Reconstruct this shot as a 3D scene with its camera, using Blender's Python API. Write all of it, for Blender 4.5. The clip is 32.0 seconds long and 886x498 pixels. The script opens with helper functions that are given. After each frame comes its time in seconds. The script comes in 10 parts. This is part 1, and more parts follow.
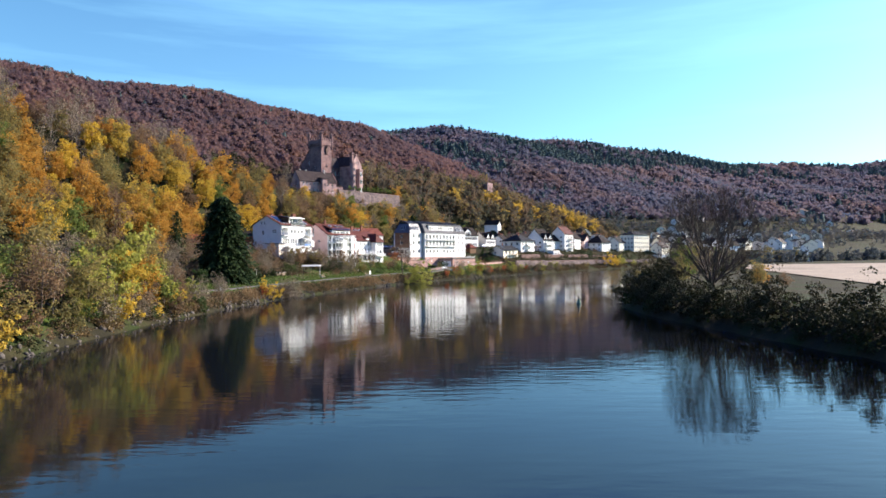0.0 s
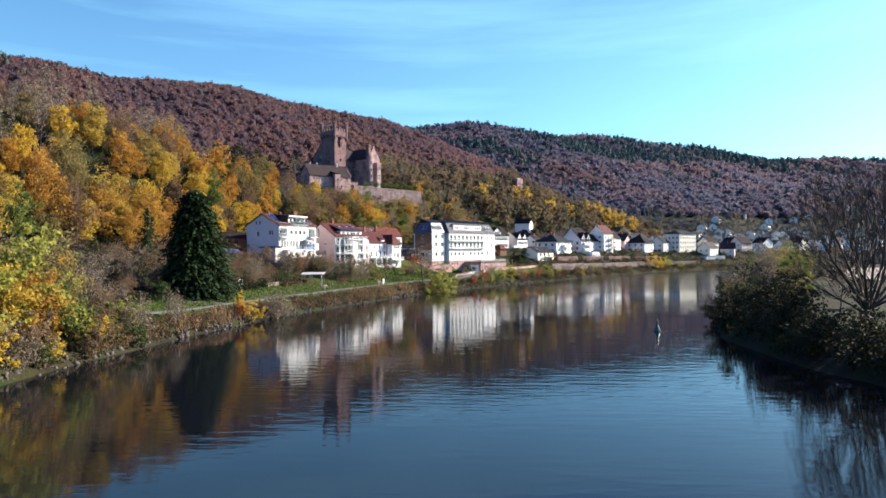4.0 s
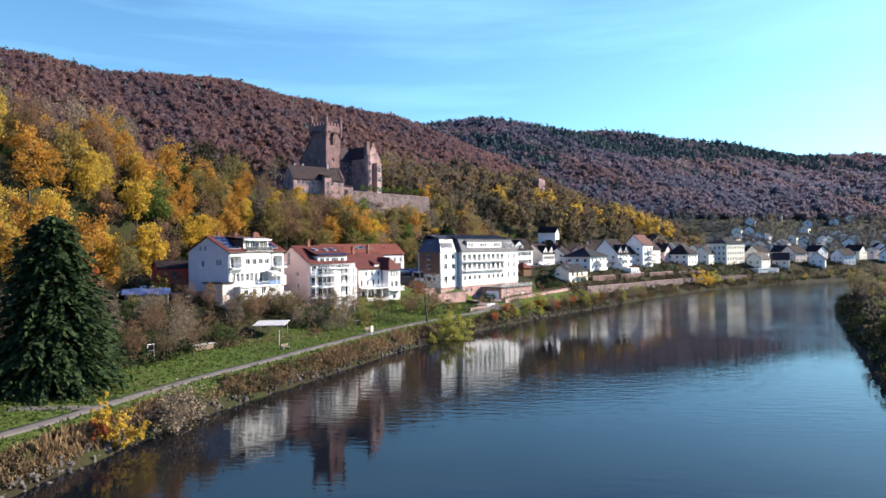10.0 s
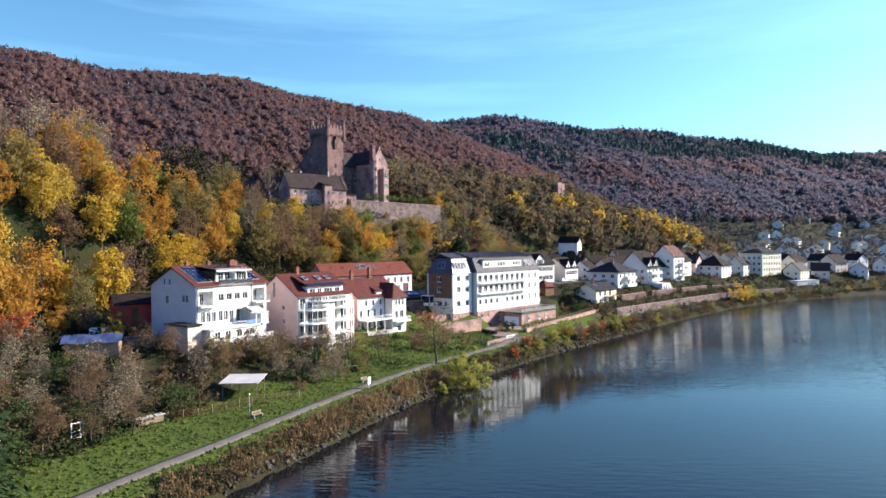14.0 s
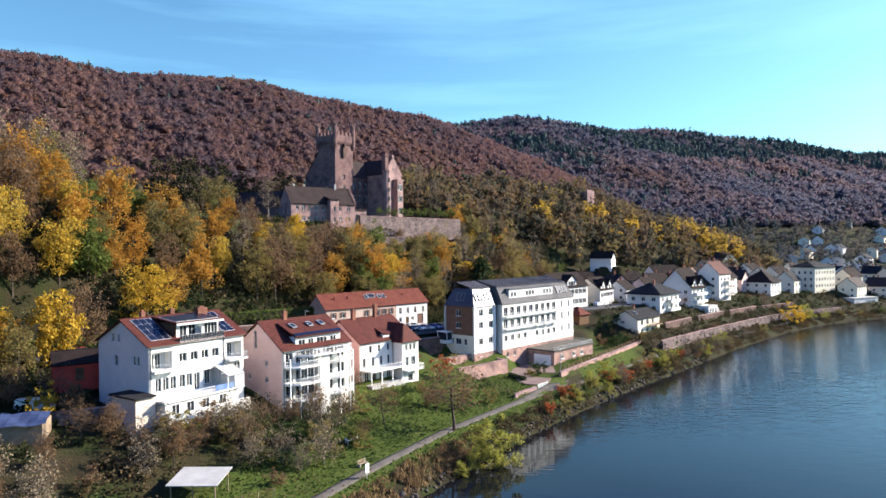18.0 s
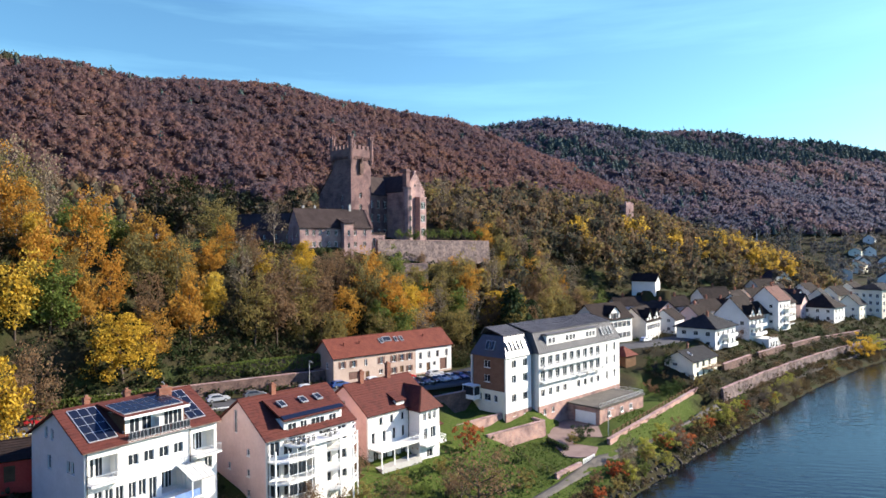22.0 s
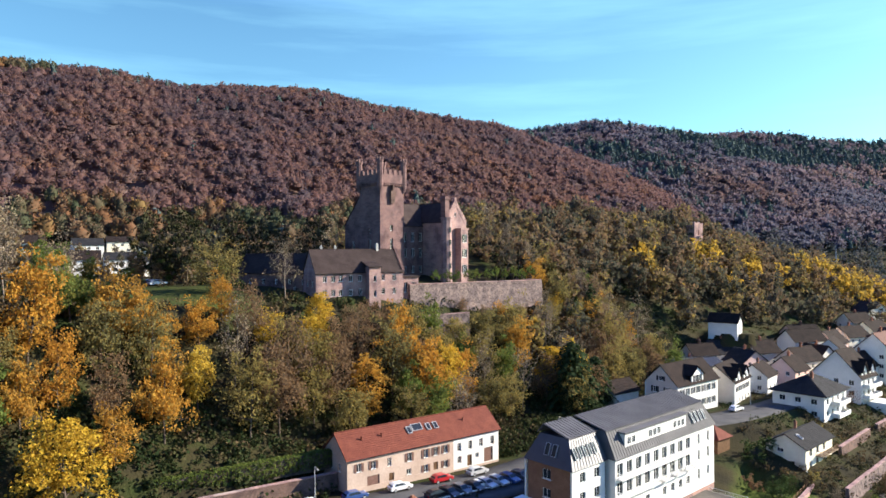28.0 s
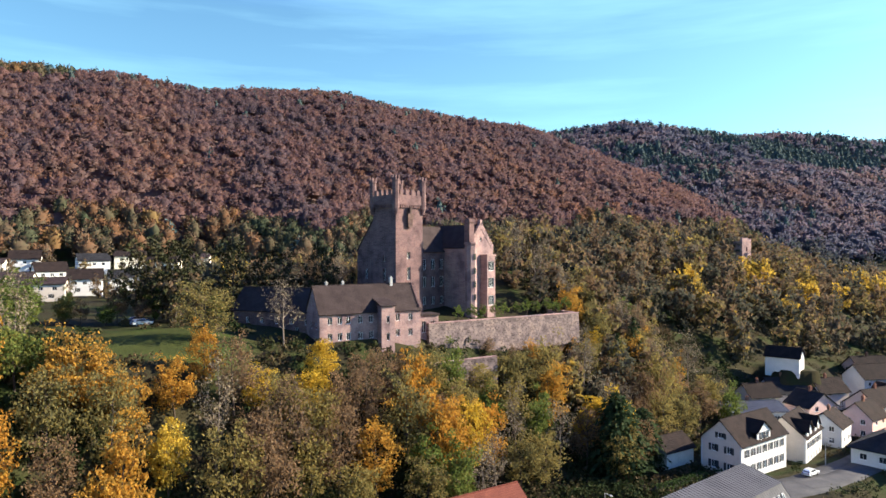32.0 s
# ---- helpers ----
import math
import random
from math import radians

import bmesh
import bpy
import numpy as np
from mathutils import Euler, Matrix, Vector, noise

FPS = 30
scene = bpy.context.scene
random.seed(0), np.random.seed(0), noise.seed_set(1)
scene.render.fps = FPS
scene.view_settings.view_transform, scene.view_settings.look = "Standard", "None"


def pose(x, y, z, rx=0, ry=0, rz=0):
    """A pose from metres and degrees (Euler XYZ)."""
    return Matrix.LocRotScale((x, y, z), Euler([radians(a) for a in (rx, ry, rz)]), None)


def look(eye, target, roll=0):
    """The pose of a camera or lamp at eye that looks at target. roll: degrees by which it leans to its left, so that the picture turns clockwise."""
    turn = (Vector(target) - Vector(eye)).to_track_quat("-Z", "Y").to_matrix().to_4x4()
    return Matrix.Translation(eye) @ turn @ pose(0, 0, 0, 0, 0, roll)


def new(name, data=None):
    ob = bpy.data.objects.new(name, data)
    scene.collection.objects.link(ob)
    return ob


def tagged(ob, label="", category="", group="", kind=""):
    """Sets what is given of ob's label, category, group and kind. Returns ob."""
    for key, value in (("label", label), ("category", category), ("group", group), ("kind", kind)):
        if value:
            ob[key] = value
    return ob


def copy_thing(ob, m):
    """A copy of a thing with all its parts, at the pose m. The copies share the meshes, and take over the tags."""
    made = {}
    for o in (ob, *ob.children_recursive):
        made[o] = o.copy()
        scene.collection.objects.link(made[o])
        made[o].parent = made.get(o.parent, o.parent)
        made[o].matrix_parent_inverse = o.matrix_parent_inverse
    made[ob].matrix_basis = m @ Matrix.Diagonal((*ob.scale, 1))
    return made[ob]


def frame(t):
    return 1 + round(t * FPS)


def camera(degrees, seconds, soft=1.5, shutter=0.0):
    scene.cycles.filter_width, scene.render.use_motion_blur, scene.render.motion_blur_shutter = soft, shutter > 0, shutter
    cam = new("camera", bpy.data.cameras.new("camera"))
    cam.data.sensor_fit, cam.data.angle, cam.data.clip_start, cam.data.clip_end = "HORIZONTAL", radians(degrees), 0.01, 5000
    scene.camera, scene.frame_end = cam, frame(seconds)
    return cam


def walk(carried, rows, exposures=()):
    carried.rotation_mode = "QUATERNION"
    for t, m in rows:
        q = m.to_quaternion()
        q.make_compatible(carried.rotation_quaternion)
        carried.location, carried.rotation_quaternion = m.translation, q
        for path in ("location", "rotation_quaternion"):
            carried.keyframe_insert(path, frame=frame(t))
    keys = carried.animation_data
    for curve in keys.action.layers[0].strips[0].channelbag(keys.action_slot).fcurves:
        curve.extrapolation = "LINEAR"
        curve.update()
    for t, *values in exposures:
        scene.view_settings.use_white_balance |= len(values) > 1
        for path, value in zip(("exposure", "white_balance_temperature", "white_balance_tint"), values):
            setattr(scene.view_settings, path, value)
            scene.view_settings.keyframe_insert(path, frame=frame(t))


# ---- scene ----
cam = camera(67.6, 32.0, soft=1.6)
METRES, EYE, TILT, LEAN, TURN = 230.0, 11.5, 0.0, 0.0, 0.0
ROWS = [
    (0.0, 0.0, 0.0, 0.0, 0.0, 0.34, 0.56),
    (0.5, 0.0003, 0.0199, 0.0004, 0.5, 0.35, 0.57),
    (1.0, 0.0002, 0.0401, 0.0011, 0.95, 0.35, 0.57),
    (1.5, -0.0002, 0.0605, 0.0016, 1.34, 0.36, 0.58),
    (2.0, -0.0006, 0.0815, 0.0019, 1.61, 0.36, 0.62),
    (2.5, -0.0009, 0.1021, 0.0026, 1.85, 0.33, 0.63),
    (3.0, -0.0014, 0.1232, 0.0038, 2.09, 0.32, 0.64),
    (3.5, -0.0017, 0.1438, 0.0055, 2.17, 0.29, 0.66),
    (5.5, -0.0021, 0.2306, 0.0156, 2.46, 0.18, 0.72),
    (6.0, -0.0028, 0.2518, 0.0187, 2.58, 0.17, 0.71),
    (6.5, -0.0035, 0.2727, 0.022, 2.7, 0.15, 0.71),
    (7.0, -0.0041, 0.2929, 0.0254, 2.81, 0.13, 0.68),
    (7.5, -0.0049, 0.3128, 0.0285, 2.89, 0.12, 0.71),
    (8.0, -0.0056, 0.3319, 0.032, 2.98, 0.09, 0.7),
    (8.5, -0.0063, 0.3499, 0.0355, 3.06, 0.04, 0.69),
    (9.0, -0.0069, 0.3672, 0.0388, 3.15, 0.03, 0.7),
    (9.5, -0.0076, 0.3841, 0.0424, 3.23, 0.03, 0.68),
    (10.0, -0.0086, 0.4007, 0.0461, 3.31, -0.01, 0.67),
    (10.5, -0.0091, 0.4168, 0.0494, 3.4, -0.02, 0.66),
    (11.0, -0.0096, 0.432, 0.0529, 3.5, -0.03, 0.65),
    (11.5, -0.0104, 0.4467, 0.0567, 3.61, -0.05, 0.65),
    (12.0, -0.0113, 0.4613, 0.0604, 3.74, -0.06, 0.63),
    (12.5, -0.0121, 0.4752, 0.0642, 3.91, -0.1, 0.63),
    (13.0, -0.013, 0.4883, 0.0678, 4.07, -0.16, 0.63),
    (13.5, -0.0139, 0.5006, 0.0715, 4.24, -0.18, 0.62),
    (14.0, -0.0147, 0.5128, 0.075, 4.4, -0.2, 0.63),
    (14.5, -0.0155, 0.526, 0.0785, 4.57, -0.19, 0.65),
    (16.5, -0.0185, 0.5832, 0.0935, 5.38, -0.18, 0.8),
    (17.0, -0.0195, 0.5985, 0.097, 5.66, -0.14, 0.76),
    (17.5, -0.0205, 0.6134, 0.1008, 5.94, -0.14, 0.75),
    (18.0, -0.0214, 0.6279, 0.1051, 6.24, -0.15, 0.73),
    (18.5, -0.0225, 0.6422, 0.1096, 6.54, -0.15, 0.72),
    (19.0, -0.0236, 0.6557, 0.1142, 6.84, -0.16, 0.69),
    (19.5, -0.0248, 0.6686, 0.1188, 7.14, -0.15, 0.67),
    (20.0, -0.026, 0.6812, 0.1234, 7.43, -0.13, 0.65),
    (20.5, -0.0271, 0.6935, 0.1279, 7.73, -0.12, 0.63),
    (21.0, -0.0285, 0.7058, 0.1323, 8.02, -0.1, 0.61),
    (21.5, -0.0299, 0.718, 0.1367, 8.31, -0.09, 0.59),
    (22.0, -0.0314, 0.7301, 0.1411, 8.61, -0.08, 0.56),
    (22.5, -0.0331, 0.742, 0.1454, 8.92, -0.08, 0.54),
    (23.0, -0.0348, 0.7537, 0.1497, 9.23, -0.07, 0.54),
    (23.5, -0.0365, 0.7652, 0.1543, 9.54, -0.07, 0.52),
    (24.0, -0.0383, 0.7766, 0.1585, 9.84, -0.06, 0.5),
    (24.5, -0.0402, 0.7878, 0.1627, 10.14, -0.05, 0.46),
    (25.0, -0.0419, 0.7991, 0.1668, 10.45, -0.04, 0.44),
    (25.5, -0.0438, 0.8102, 0.171, 10.75, -0.02, 0.42),
    (27.5, -0.0518, 0.8582, 0.1879, 12.04, -0.01, 0.36),
    (28.0, -0.0545, 0.8712, 0.192, 12.34, -0.02, 0.34),
    (28.5, -0.0573, 0.8844, 0.1963, 12.63, -0.03, 0.33),
    (29.0, -0.0598, 0.897, 0.2005, 12.93, -0.01, 0.32),
    (29.5, -0.0624, 0.9095, 0.2047, 13.21, -0.02, 0.31),
    (30.0, -0.0648, 0.9216, 0.209, 13.49, -0.01, 0.29),
    (30.5, -0.0673, 0.9333, 0.213, 13.74, 0.02, 0.27),
    (31.0, -0.0698, 0.9446, 0.2171, 14.0, 0.01, 0.25),
    (31.5, -0.0719, 0.9548, 0.221, 14.23, -0.02, 0.24),
    (32.0, -0.0738, 0.9634, 0.2249, 14.46, -0.02, 0.22),
]
walk(cam, [(t, pose(0, 0, EYE, TILT, LEAN, TURN) @ pose(METRES * x, METRES * y, METRES * z, 90 + pitch, roll, yaw)) for t, x, y, z, yaw, pitch, roll in ROWS],
     exposures=((0.0, 1.62, 6500, 10), (9.0, 1.63, 6500, 10), (14.0, 1.6, 6540, 9), (21.0, 1.56, 6620, 7), (25.0, 1.59, 6750, 6), (28.0, 1.66, 6850, 5), (32.0, 1.79, 7150, 6)))

# ---- daylight ----
SUN_AZ, SUN_EL = 66.0, 26.0      # degrees clockwise from ahead, degrees above the horizon
world = bpy.data.worlds.new("autumn_sky")
scene.world = world
world.use_nodes = True
wn, wl = world.node_tree.nodes, world.node_tree.links
wn.clear()
w_out = wn.new("ShaderNodeOutputWorld")
w_bg = wn.new("ShaderNodeBackground")
w_sky = wn.new("ShaderNodeTexSky")
w_sky.sky_type = 'NISHITA'
w_sky.sun_disc = False
w_sky.sun_elevation = radians(SUN_EL)
w_sky.sun_rotation = radians(SUN_AZ)
w_sky.air_density, w_sky.dust_density, w_sky.ozone_density = 1.0, 0.7, 2.4
w_tc = wn.new("ShaderNodeTexCoord")
w_map = wn.new("ShaderNodeMapping")
w_map.inputs["Rotation"].default_value = (0, radians(9), radians(-20))
w_map.inputs["Scale"].default_value = (1.2, 1.2, 13.0)
w_noise = wn.new("ShaderNodeTexNoise")
w_noise.inputs["Scale"].default_value = 1.6
w_noise.inputs["Detail"].default_value = 6
w_noise.inputs["Roughness"].default_value = 0.55
w_ramp = wn.new("ShaderNodeValToRGB")
w_ramp.color_ramp.elements[0].position, w_ramp.color_ramp.elements[0].color = 0.48, (0, 0, 0, 1)
w_ramp.color_ramp.elements[1].position, w_ramp.color_ramp.elements[1].color = 0.9, (0.34, 0.34, 0.34, 1)
w_mix = wn.new("ShaderNodeMixRGB")
w_mix.inputs["Color2"].default_value = (5.6, 7.4, 8.3, 1)
wl.new(w_tc.outputs["Generated"], w_map.inputs["Vector"])
wl.new(w_map.outputs["Vector"], w_noise.inputs["Vector"])
wl.new(w_noise.outputs["Fac"], w_ramp.inputs["Fac"])
wl.new(w_ramp.outputs["Color"], w_mix.inputs["Fac"])
wl.new(w_sky.outputs["Color"], w_mix.inputs["Color1"])
w_tint = wn.new("ShaderNodeMixRGB")
w_tint.blend_type, w_tint.inputs["Fac"].default_value = 'MULTIPLY', 1.0
w_sep = wn.new("ShaderNodeSeparateXYZ")
w_high = wn.new("ShaderNodeMapRange")
w_high.inputs["From Min"].default_value, w_high.inputs["From Max"].default_value = 0.33, 0.46
w_hue = wn.new("ShaderNodeMixRGB")
w_hue.inputs["Color1"].default_value, w_hue.inputs["Color2"].default_value = (0.67, 1.03, 1.17, 1), (0.44, 0.76, 1.62, 1)
wl.new(w_tc.outputs["Generated"], w_sep.inputs[0])
wl.new(w_sep.outputs["Z"], w_high.inputs["Value"])
wl.new(w_high.outputs["Result"], w_hue.inputs["Fac"])
wl.new(w_hue.outputs["Color"], w_tint.inputs["Color2"])
wl.new(w_mix.outputs["Color"], w_tint.inputs["Color1"])
wl.new(w_tint.outputs["Color"], w_bg.inputs["Color"])
w_bg.inputs["Strength"].default_value = 0.067
wl.new(w_bg.outputs["Background"], w_out.inputs["Surface"])

sun = new("sun", bpy.data.lights.new("sun", "SUN"))
sun.data.energy, sun.data.angle, sun.data.color = 5.0, radians(0.6), (1.0, 0.90, 0.78)
SUN_TO = Vector((math.sin(radians(SUN_AZ)) * math.cos(radians(SUN_EL)), math.cos(radians(SUN_AZ)) * math.cos(radians(SUN_EL)), math.sin(radians(SUN_EL))))
sun.matrix_world = look((0, 0, 300), Vector((0, 0, 300)) - SUN_TO)


# ---- materials ----
def shader(name):
    m = bpy.data.materials.new(name)
    m.use_nodes = True
    t = m.node_tree
    return m, t.nodes, t.links, t.nodes["Principled BSDF"]


def ramp_of(nodes, cols, lo=0.3, hi=0.7):
    r = nodes.new("ShaderNodeValToRGB")
    e = r.color_ramp.elements
    while len(e) < len(cols):
        e.new(0.5)
    for i, c in enumerate(cols):
        e[i].position = lo + (hi - lo) * i / max(1, len(cols) - 1)
        e[i].color = (*c, 1)
    return r


def surface(name, cols, scale=0.4, fine=6.0, rough=0.85, bump=0.15, metal=0.0, amount=0.25, stretch=(1, 1, 1)):
    """A weathered surface: patches of cols at one scale, darker and lighter grain at a finer one, and relief."""
    m, n, l, b = shader(name)
    geo = n.new("ShaderNodeNewGeometry")
    mp = n.new("ShaderNodeMapping")
    mp.inputs["Scale"].default_value = stretch
    l.new(geo.outputs["Position"], mp.inputs["Vector"])
    big = n.new("ShaderNodeTexNoise")
    big.inputs["Scale"].default_value, big.inputs["Detail"].default_value = scale, 5
    l.new(mp.outputs["Vector"], big.inputs["Vector"])
    r = ramp_of(n, cols)
    l.new(big.outputs["Fac"], r.inputs["Fac"])
    small = n.new("ShaderNodeTexNoise")
    small.inputs["Scale"].default_value, small.inputs["Detail"].default_value = fine, 4
    l.new(mp.outputs["Vector"], small.inputs["Vector"])
    grain = ramp_of(n, [(1 - amount,) * 3, (1 + amount * 0.4,) * 3])
    l.new(small.outputs["Fac"], grain.inputs["Fac"])
    mul = n.new("ShaderNodeMixRGB")
    mul.blend_type, mul.inputs["Fac"].default_value = 'MULTIPLY', 1.0
    l.new(r.outputs["Color"], mul.inputs["Color1"])
    l.new(grain.outputs["Color"], mul.inputs["Color2"])
    l.new(mul.outputs["Color"], b.inputs["Base Color"])
    bp = n.new("ShaderNodeBump")
    bp.inputs["Strength"].default_value, bp.inputs["Distance"].default_value = bump, 0.1
    l.new(small.outputs["Fac"], bp.inputs["Height"])
    l.new(bp.outputs["Normal"], b.inputs["Normal"])
    b.inputs["Roughness"].default_value, b.inputs["Metallic"].default_value = rough, metal
    b.inputs["Specular IOR Level"].default_value = 0.5 if rough < 0.6 else 0.12
    return m


def masonry(name, cols, mortar, bw=0.6, bh=0.3, rough=0.9, patch=0.35):
    """Coursed stone: blocks of mixed colour, pale joints, weather patches."""
    m, n, l, b = shader(name)
    geo = n.new("ShaderNodeNewGeometry")
    sep = n.new("ShaderNodeSeparateXYZ")
    l.new(geo.outputs["Position"], sep.inputs[0])
    add = n.new("ShaderNodeMath")
    l.new(sep.outputs["X"], add.inputs[0])
    l.new(sep.outputs["Y"], add.inputs[1])
    com = n.new("ShaderNodeCombineXYZ")
    l.new(add.outputs[0], com.inputs["X"])
    l.new(sep.outputs["Z"], com.inputs["Y"])
    br = n.new("ShaderNodeTexBrick")
    br.inputs["Scale"].default_value = 1.0
    br.inputs["Brick Width"].default_value, br.inputs["Row Height"].default_value = bw, bh
    br.inputs["Mortar Size"].default_value = 0.03
    br.inputs["Color1"].default_value, br.inputs["Color2"].default_value = (*cols[0], 1), (*cols[1], 1)
    br.inputs["Mortar"].default_value = (*mortar, 1)
    l.new(com.outputs[0], br.inputs["Vector"])
    big = n.new("ShaderNodeTexNoise")
    big.inputs["Scale"].default_value, big.inputs["Detail"].default_value = patch, 6
    l.new(geo.outputs["Position"], big.inputs["Vector"])
    tone = ramp_of(n, [(0.55, 0.55, 0.6), (1, 1, 1), (1.25, 1.2, 1.12)], 0.32, 0.72)
    l.new(big.outputs["Fac"], tone.inputs["Fac"])
    mul = n.new("ShaderNodeMixRGB")
    mul.blend_type, mul.inputs["Fac"].default_value = 'MULTIPLY', 1.0
    l.new(br.outputs["Color"], mul.inputs["Color1"])
    l.new(tone.outputs["Color"], mul.inputs["Color2"])
    l.new(mul.outputs["Color"], b.inputs["Base Color"])
    bp = n.new("ShaderNodeBump")
    bp.inputs["Strength"].default_value, bp.inputs["Distance"].default_value, bp.invert = 0.5, 0.06, True
    l.new(br.outputs["Fac"], bp.inputs["Height"])
    l.new(bp.outputs["Normal"], b.inputs["Normal"])
    b.inputs["Roughness"].default_value = rough
    b.inputs["Specular IOR Level"].default_value = 0.1
    return m


def foliage(name, cols, source="island", thin=0.48, rough=0.65):
    """Leaves: mixed colours leaf by leaf, each tree a little apart, light passing through."""
    m, n, l, b = shader(name)
    if source == "island":
        geo = n.new("ShaderNodeNewGeometry")
        info = n.new("ShaderNodeObjectInfo")
        mix = n.new("ShaderNodeMath")
        mix.operation = 'MULTIPLY_ADD'
        l.new(geo.outputs["Random Per Island"], mix.inputs[0])
        mix.inputs[1].default_value = 0.55
        half = n.new("ShaderNodeMath")
        half.operation = 'MULTIPLY'
        half.inputs[1].default_value = 0.45
        l.new(info.outputs["Random"], half.inputs[0])
        l.new(half.outputs[0], mix.inputs[2])
        fac = mix.outputs[0]
    else:
        at = n.new("ShaderNodeAttribute")
        at.attribute_name = "tone"
        geo = n.new("ShaderNodeNewGeometry")
        no = n.new("ShaderNodeTexNoise")
        no.inputs["Scale"].default_value, no.inputs["Detail"].default_value = 0.8, 4
        l.new(geo.outputs["Position"], no.inputs["Vector"])
        half = n.new("ShaderNodeMath")
        half.operation = 'MULTIPLY_ADD'
        half.inputs[1].default_value, half.inputs[2].default_value = 0.4, -0.2
        l.new(no.outputs["Fac"], half.inputs[0])
        add = n.new("ShaderNodeMath")
        l.new(at.outputs["Fac"], add.inputs[0])
        l.new(half.outputs[0], add.inputs[1])
        fac = add.outputs[0]
    r = ramp_of(n, cols, 0.05, 0.95)
    l.new(fac, r.inputs["Fac"])
    l.new(r.outputs["Color"], b.inputs["Base Color"])
    b.inputs["Roughness"].default_value = rough
    b.inputs["Specular IOR Level"].default_value = 0.03
    tr = n.new("ShaderNodeBsdfTranslucent")
    l.new(r.outputs["Color"], tr.inputs["Color"])
    ms = n.new("ShaderNodeMixShader")
    ms.inputs["Fac"].default_value = thin
    l.new(b.outputs[0], ms.inputs[1])
    l.new(tr.outputs[0], ms.inputs[2])
    l.new(ms.outputs[0], n["Material Output"].inputs["Surface"])
    return m


WHITE = surface("white_render", [(0.61, 0.60, 0.575), (0.68, 0.67, 0.645)], 0.5, 3.0, 0.9, 0.05, amount=0.06)
CREAM = surface("cream_render", [(0.70, 0.64, 0.50), (0.78, 0.73, 0.60)], 0.5, 3.0, 0.9, 0.05, amount=0.08)
PINK = surface("pink_render", [(0.62, 0.42, 0.37), (0.70, 0.50, 0.45)], 0.5, 3.0, 0.9, 0.05, amount=0.08)
OCHRE = surface("ochre_render", [(0.40, 0.30, 0.245), (0.49, 0.38, 0.32)], 0.3, 3.0, 0.9, 0.06, amount=0.14)
BEIGE = surface("beige_render", [(0.58, 0.50, 0.42), (0.66, 0.58, 0.50)], 0.4, 3.0, 0.9, 0.05, amount=0.08)
GREY_WALL = surface("grey_render", [(0.42, 0.41, 0.40), (0.52, 0.51, 0.50)], 0.4, 3.0, 0.9, 0.05, amount=0.12)
BROWN_CLAD = surface("brown_brick_cladding", [(0.16, 0.085, 0.055), (0.22, 0.12, 0.08)], 0.8, 9.0, 0.85, 0.2, amount=0.3)
RED_RENDER = surface("red_render", [(0.42, 0.05, 0.04), (0.5, 0.07, 0.05)], 0.6, 5.0, 0.8, 0.05, amount=0.15)
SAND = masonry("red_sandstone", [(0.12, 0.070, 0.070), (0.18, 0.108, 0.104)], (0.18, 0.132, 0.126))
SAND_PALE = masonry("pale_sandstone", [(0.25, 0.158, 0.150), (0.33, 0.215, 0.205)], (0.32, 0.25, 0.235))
RUBBLE = masonry("rubble_wall_stone", [(0.085, 0.062, 0.060), (0.21, 0.158, 0.150)], (0.19, 0.16, 0.15), 0.7, 0.42, patch=0.45)
PINK_STONE = masonry("pink_stone_facing", [(0.29, 0.165, 0.14), (0.38, 0.235, 0.20)], (0.34, 0.26, 0.23), 0.5, 0.25, patch=0.5)
DARK_STONE = masonry("dark_retaining_stone", [(0.10, 0.062, 0.053), (0.16, 0.10, 0.085)], (0.11, 0.09, 0.08), 0.5, 0.3, patch=0.5)
TILE_RED = surface("red_clay_tile", [(0.062, 0.02, 0.017), (0.10, 0.03, 0.023), (0.076, 0.025, 0.02)], 0.7, 7.0, 0.75, 0.3, amount=0.35)
TILE_ORANGE = surface("orange_clay_tile", [(0.12, 0.034, 0.024), (0.165, 0.05, 0.033)], 0.7, 7.0, 0.75, 0.3, amount=0.35)
TILE_DARK = surface("dark_brown_tile", [(0.015, 0.011, 0.011), (0.030, 0.020, 0.018)], 0.6, 7.0, 0.95, 0.3, amount=0.35)
TILE_BLACK = surface("anthracite_tile", [(0.014, 0.014, 0.017), (0.026, 0.026, 0.030)], 0.6, 7.0, 0.9, 0.3, amount=0.3)
TILE_CASTLE = surface("purple_brown_tile", [(0.032, 0.022, 0.022), (0.055, 0.039, 0.037)], 0.5, 6.0, 0.8, 0.3, amount=0.3)
METAL_ROOF = surface("grey_standing_seam_zinc", [(0.085, 0.083, 0.09), (0.12, 0.117, 0.125)], 0.3, 4.0, 0.65, 0.05, metal=0.0, amount=0.12)
METAL_DARK = surface("dark_zinc_cladding", [(0.045, 0.047, 0.06), (0.07, 0.072, 0.085)], 0.3, 4.0, 0.45, 0.05, metal=0.3, amount=0.12)
ZINC = surface("pale_zinc", [(0.30, 0.31, 0.33), (0.38, 0.39, 0.41)], 0.5, 4.0, 0.6, 0.03, metal=0.2, amount=0.1)
FRAME_W = surface("white_window_frame", [(0.74, 0.74, 0.73), (0.8, 0.8, 0.79)], 1.0, 9.0, 0.5, 0.0, amount=0.05)
FRAME_B = surface("brown_wood", [(0.10, 0.055, 0.03), (0.16, 0.09, 0.05)], 1.0, 9.0, 0.7, 0.1, amount=0.3)
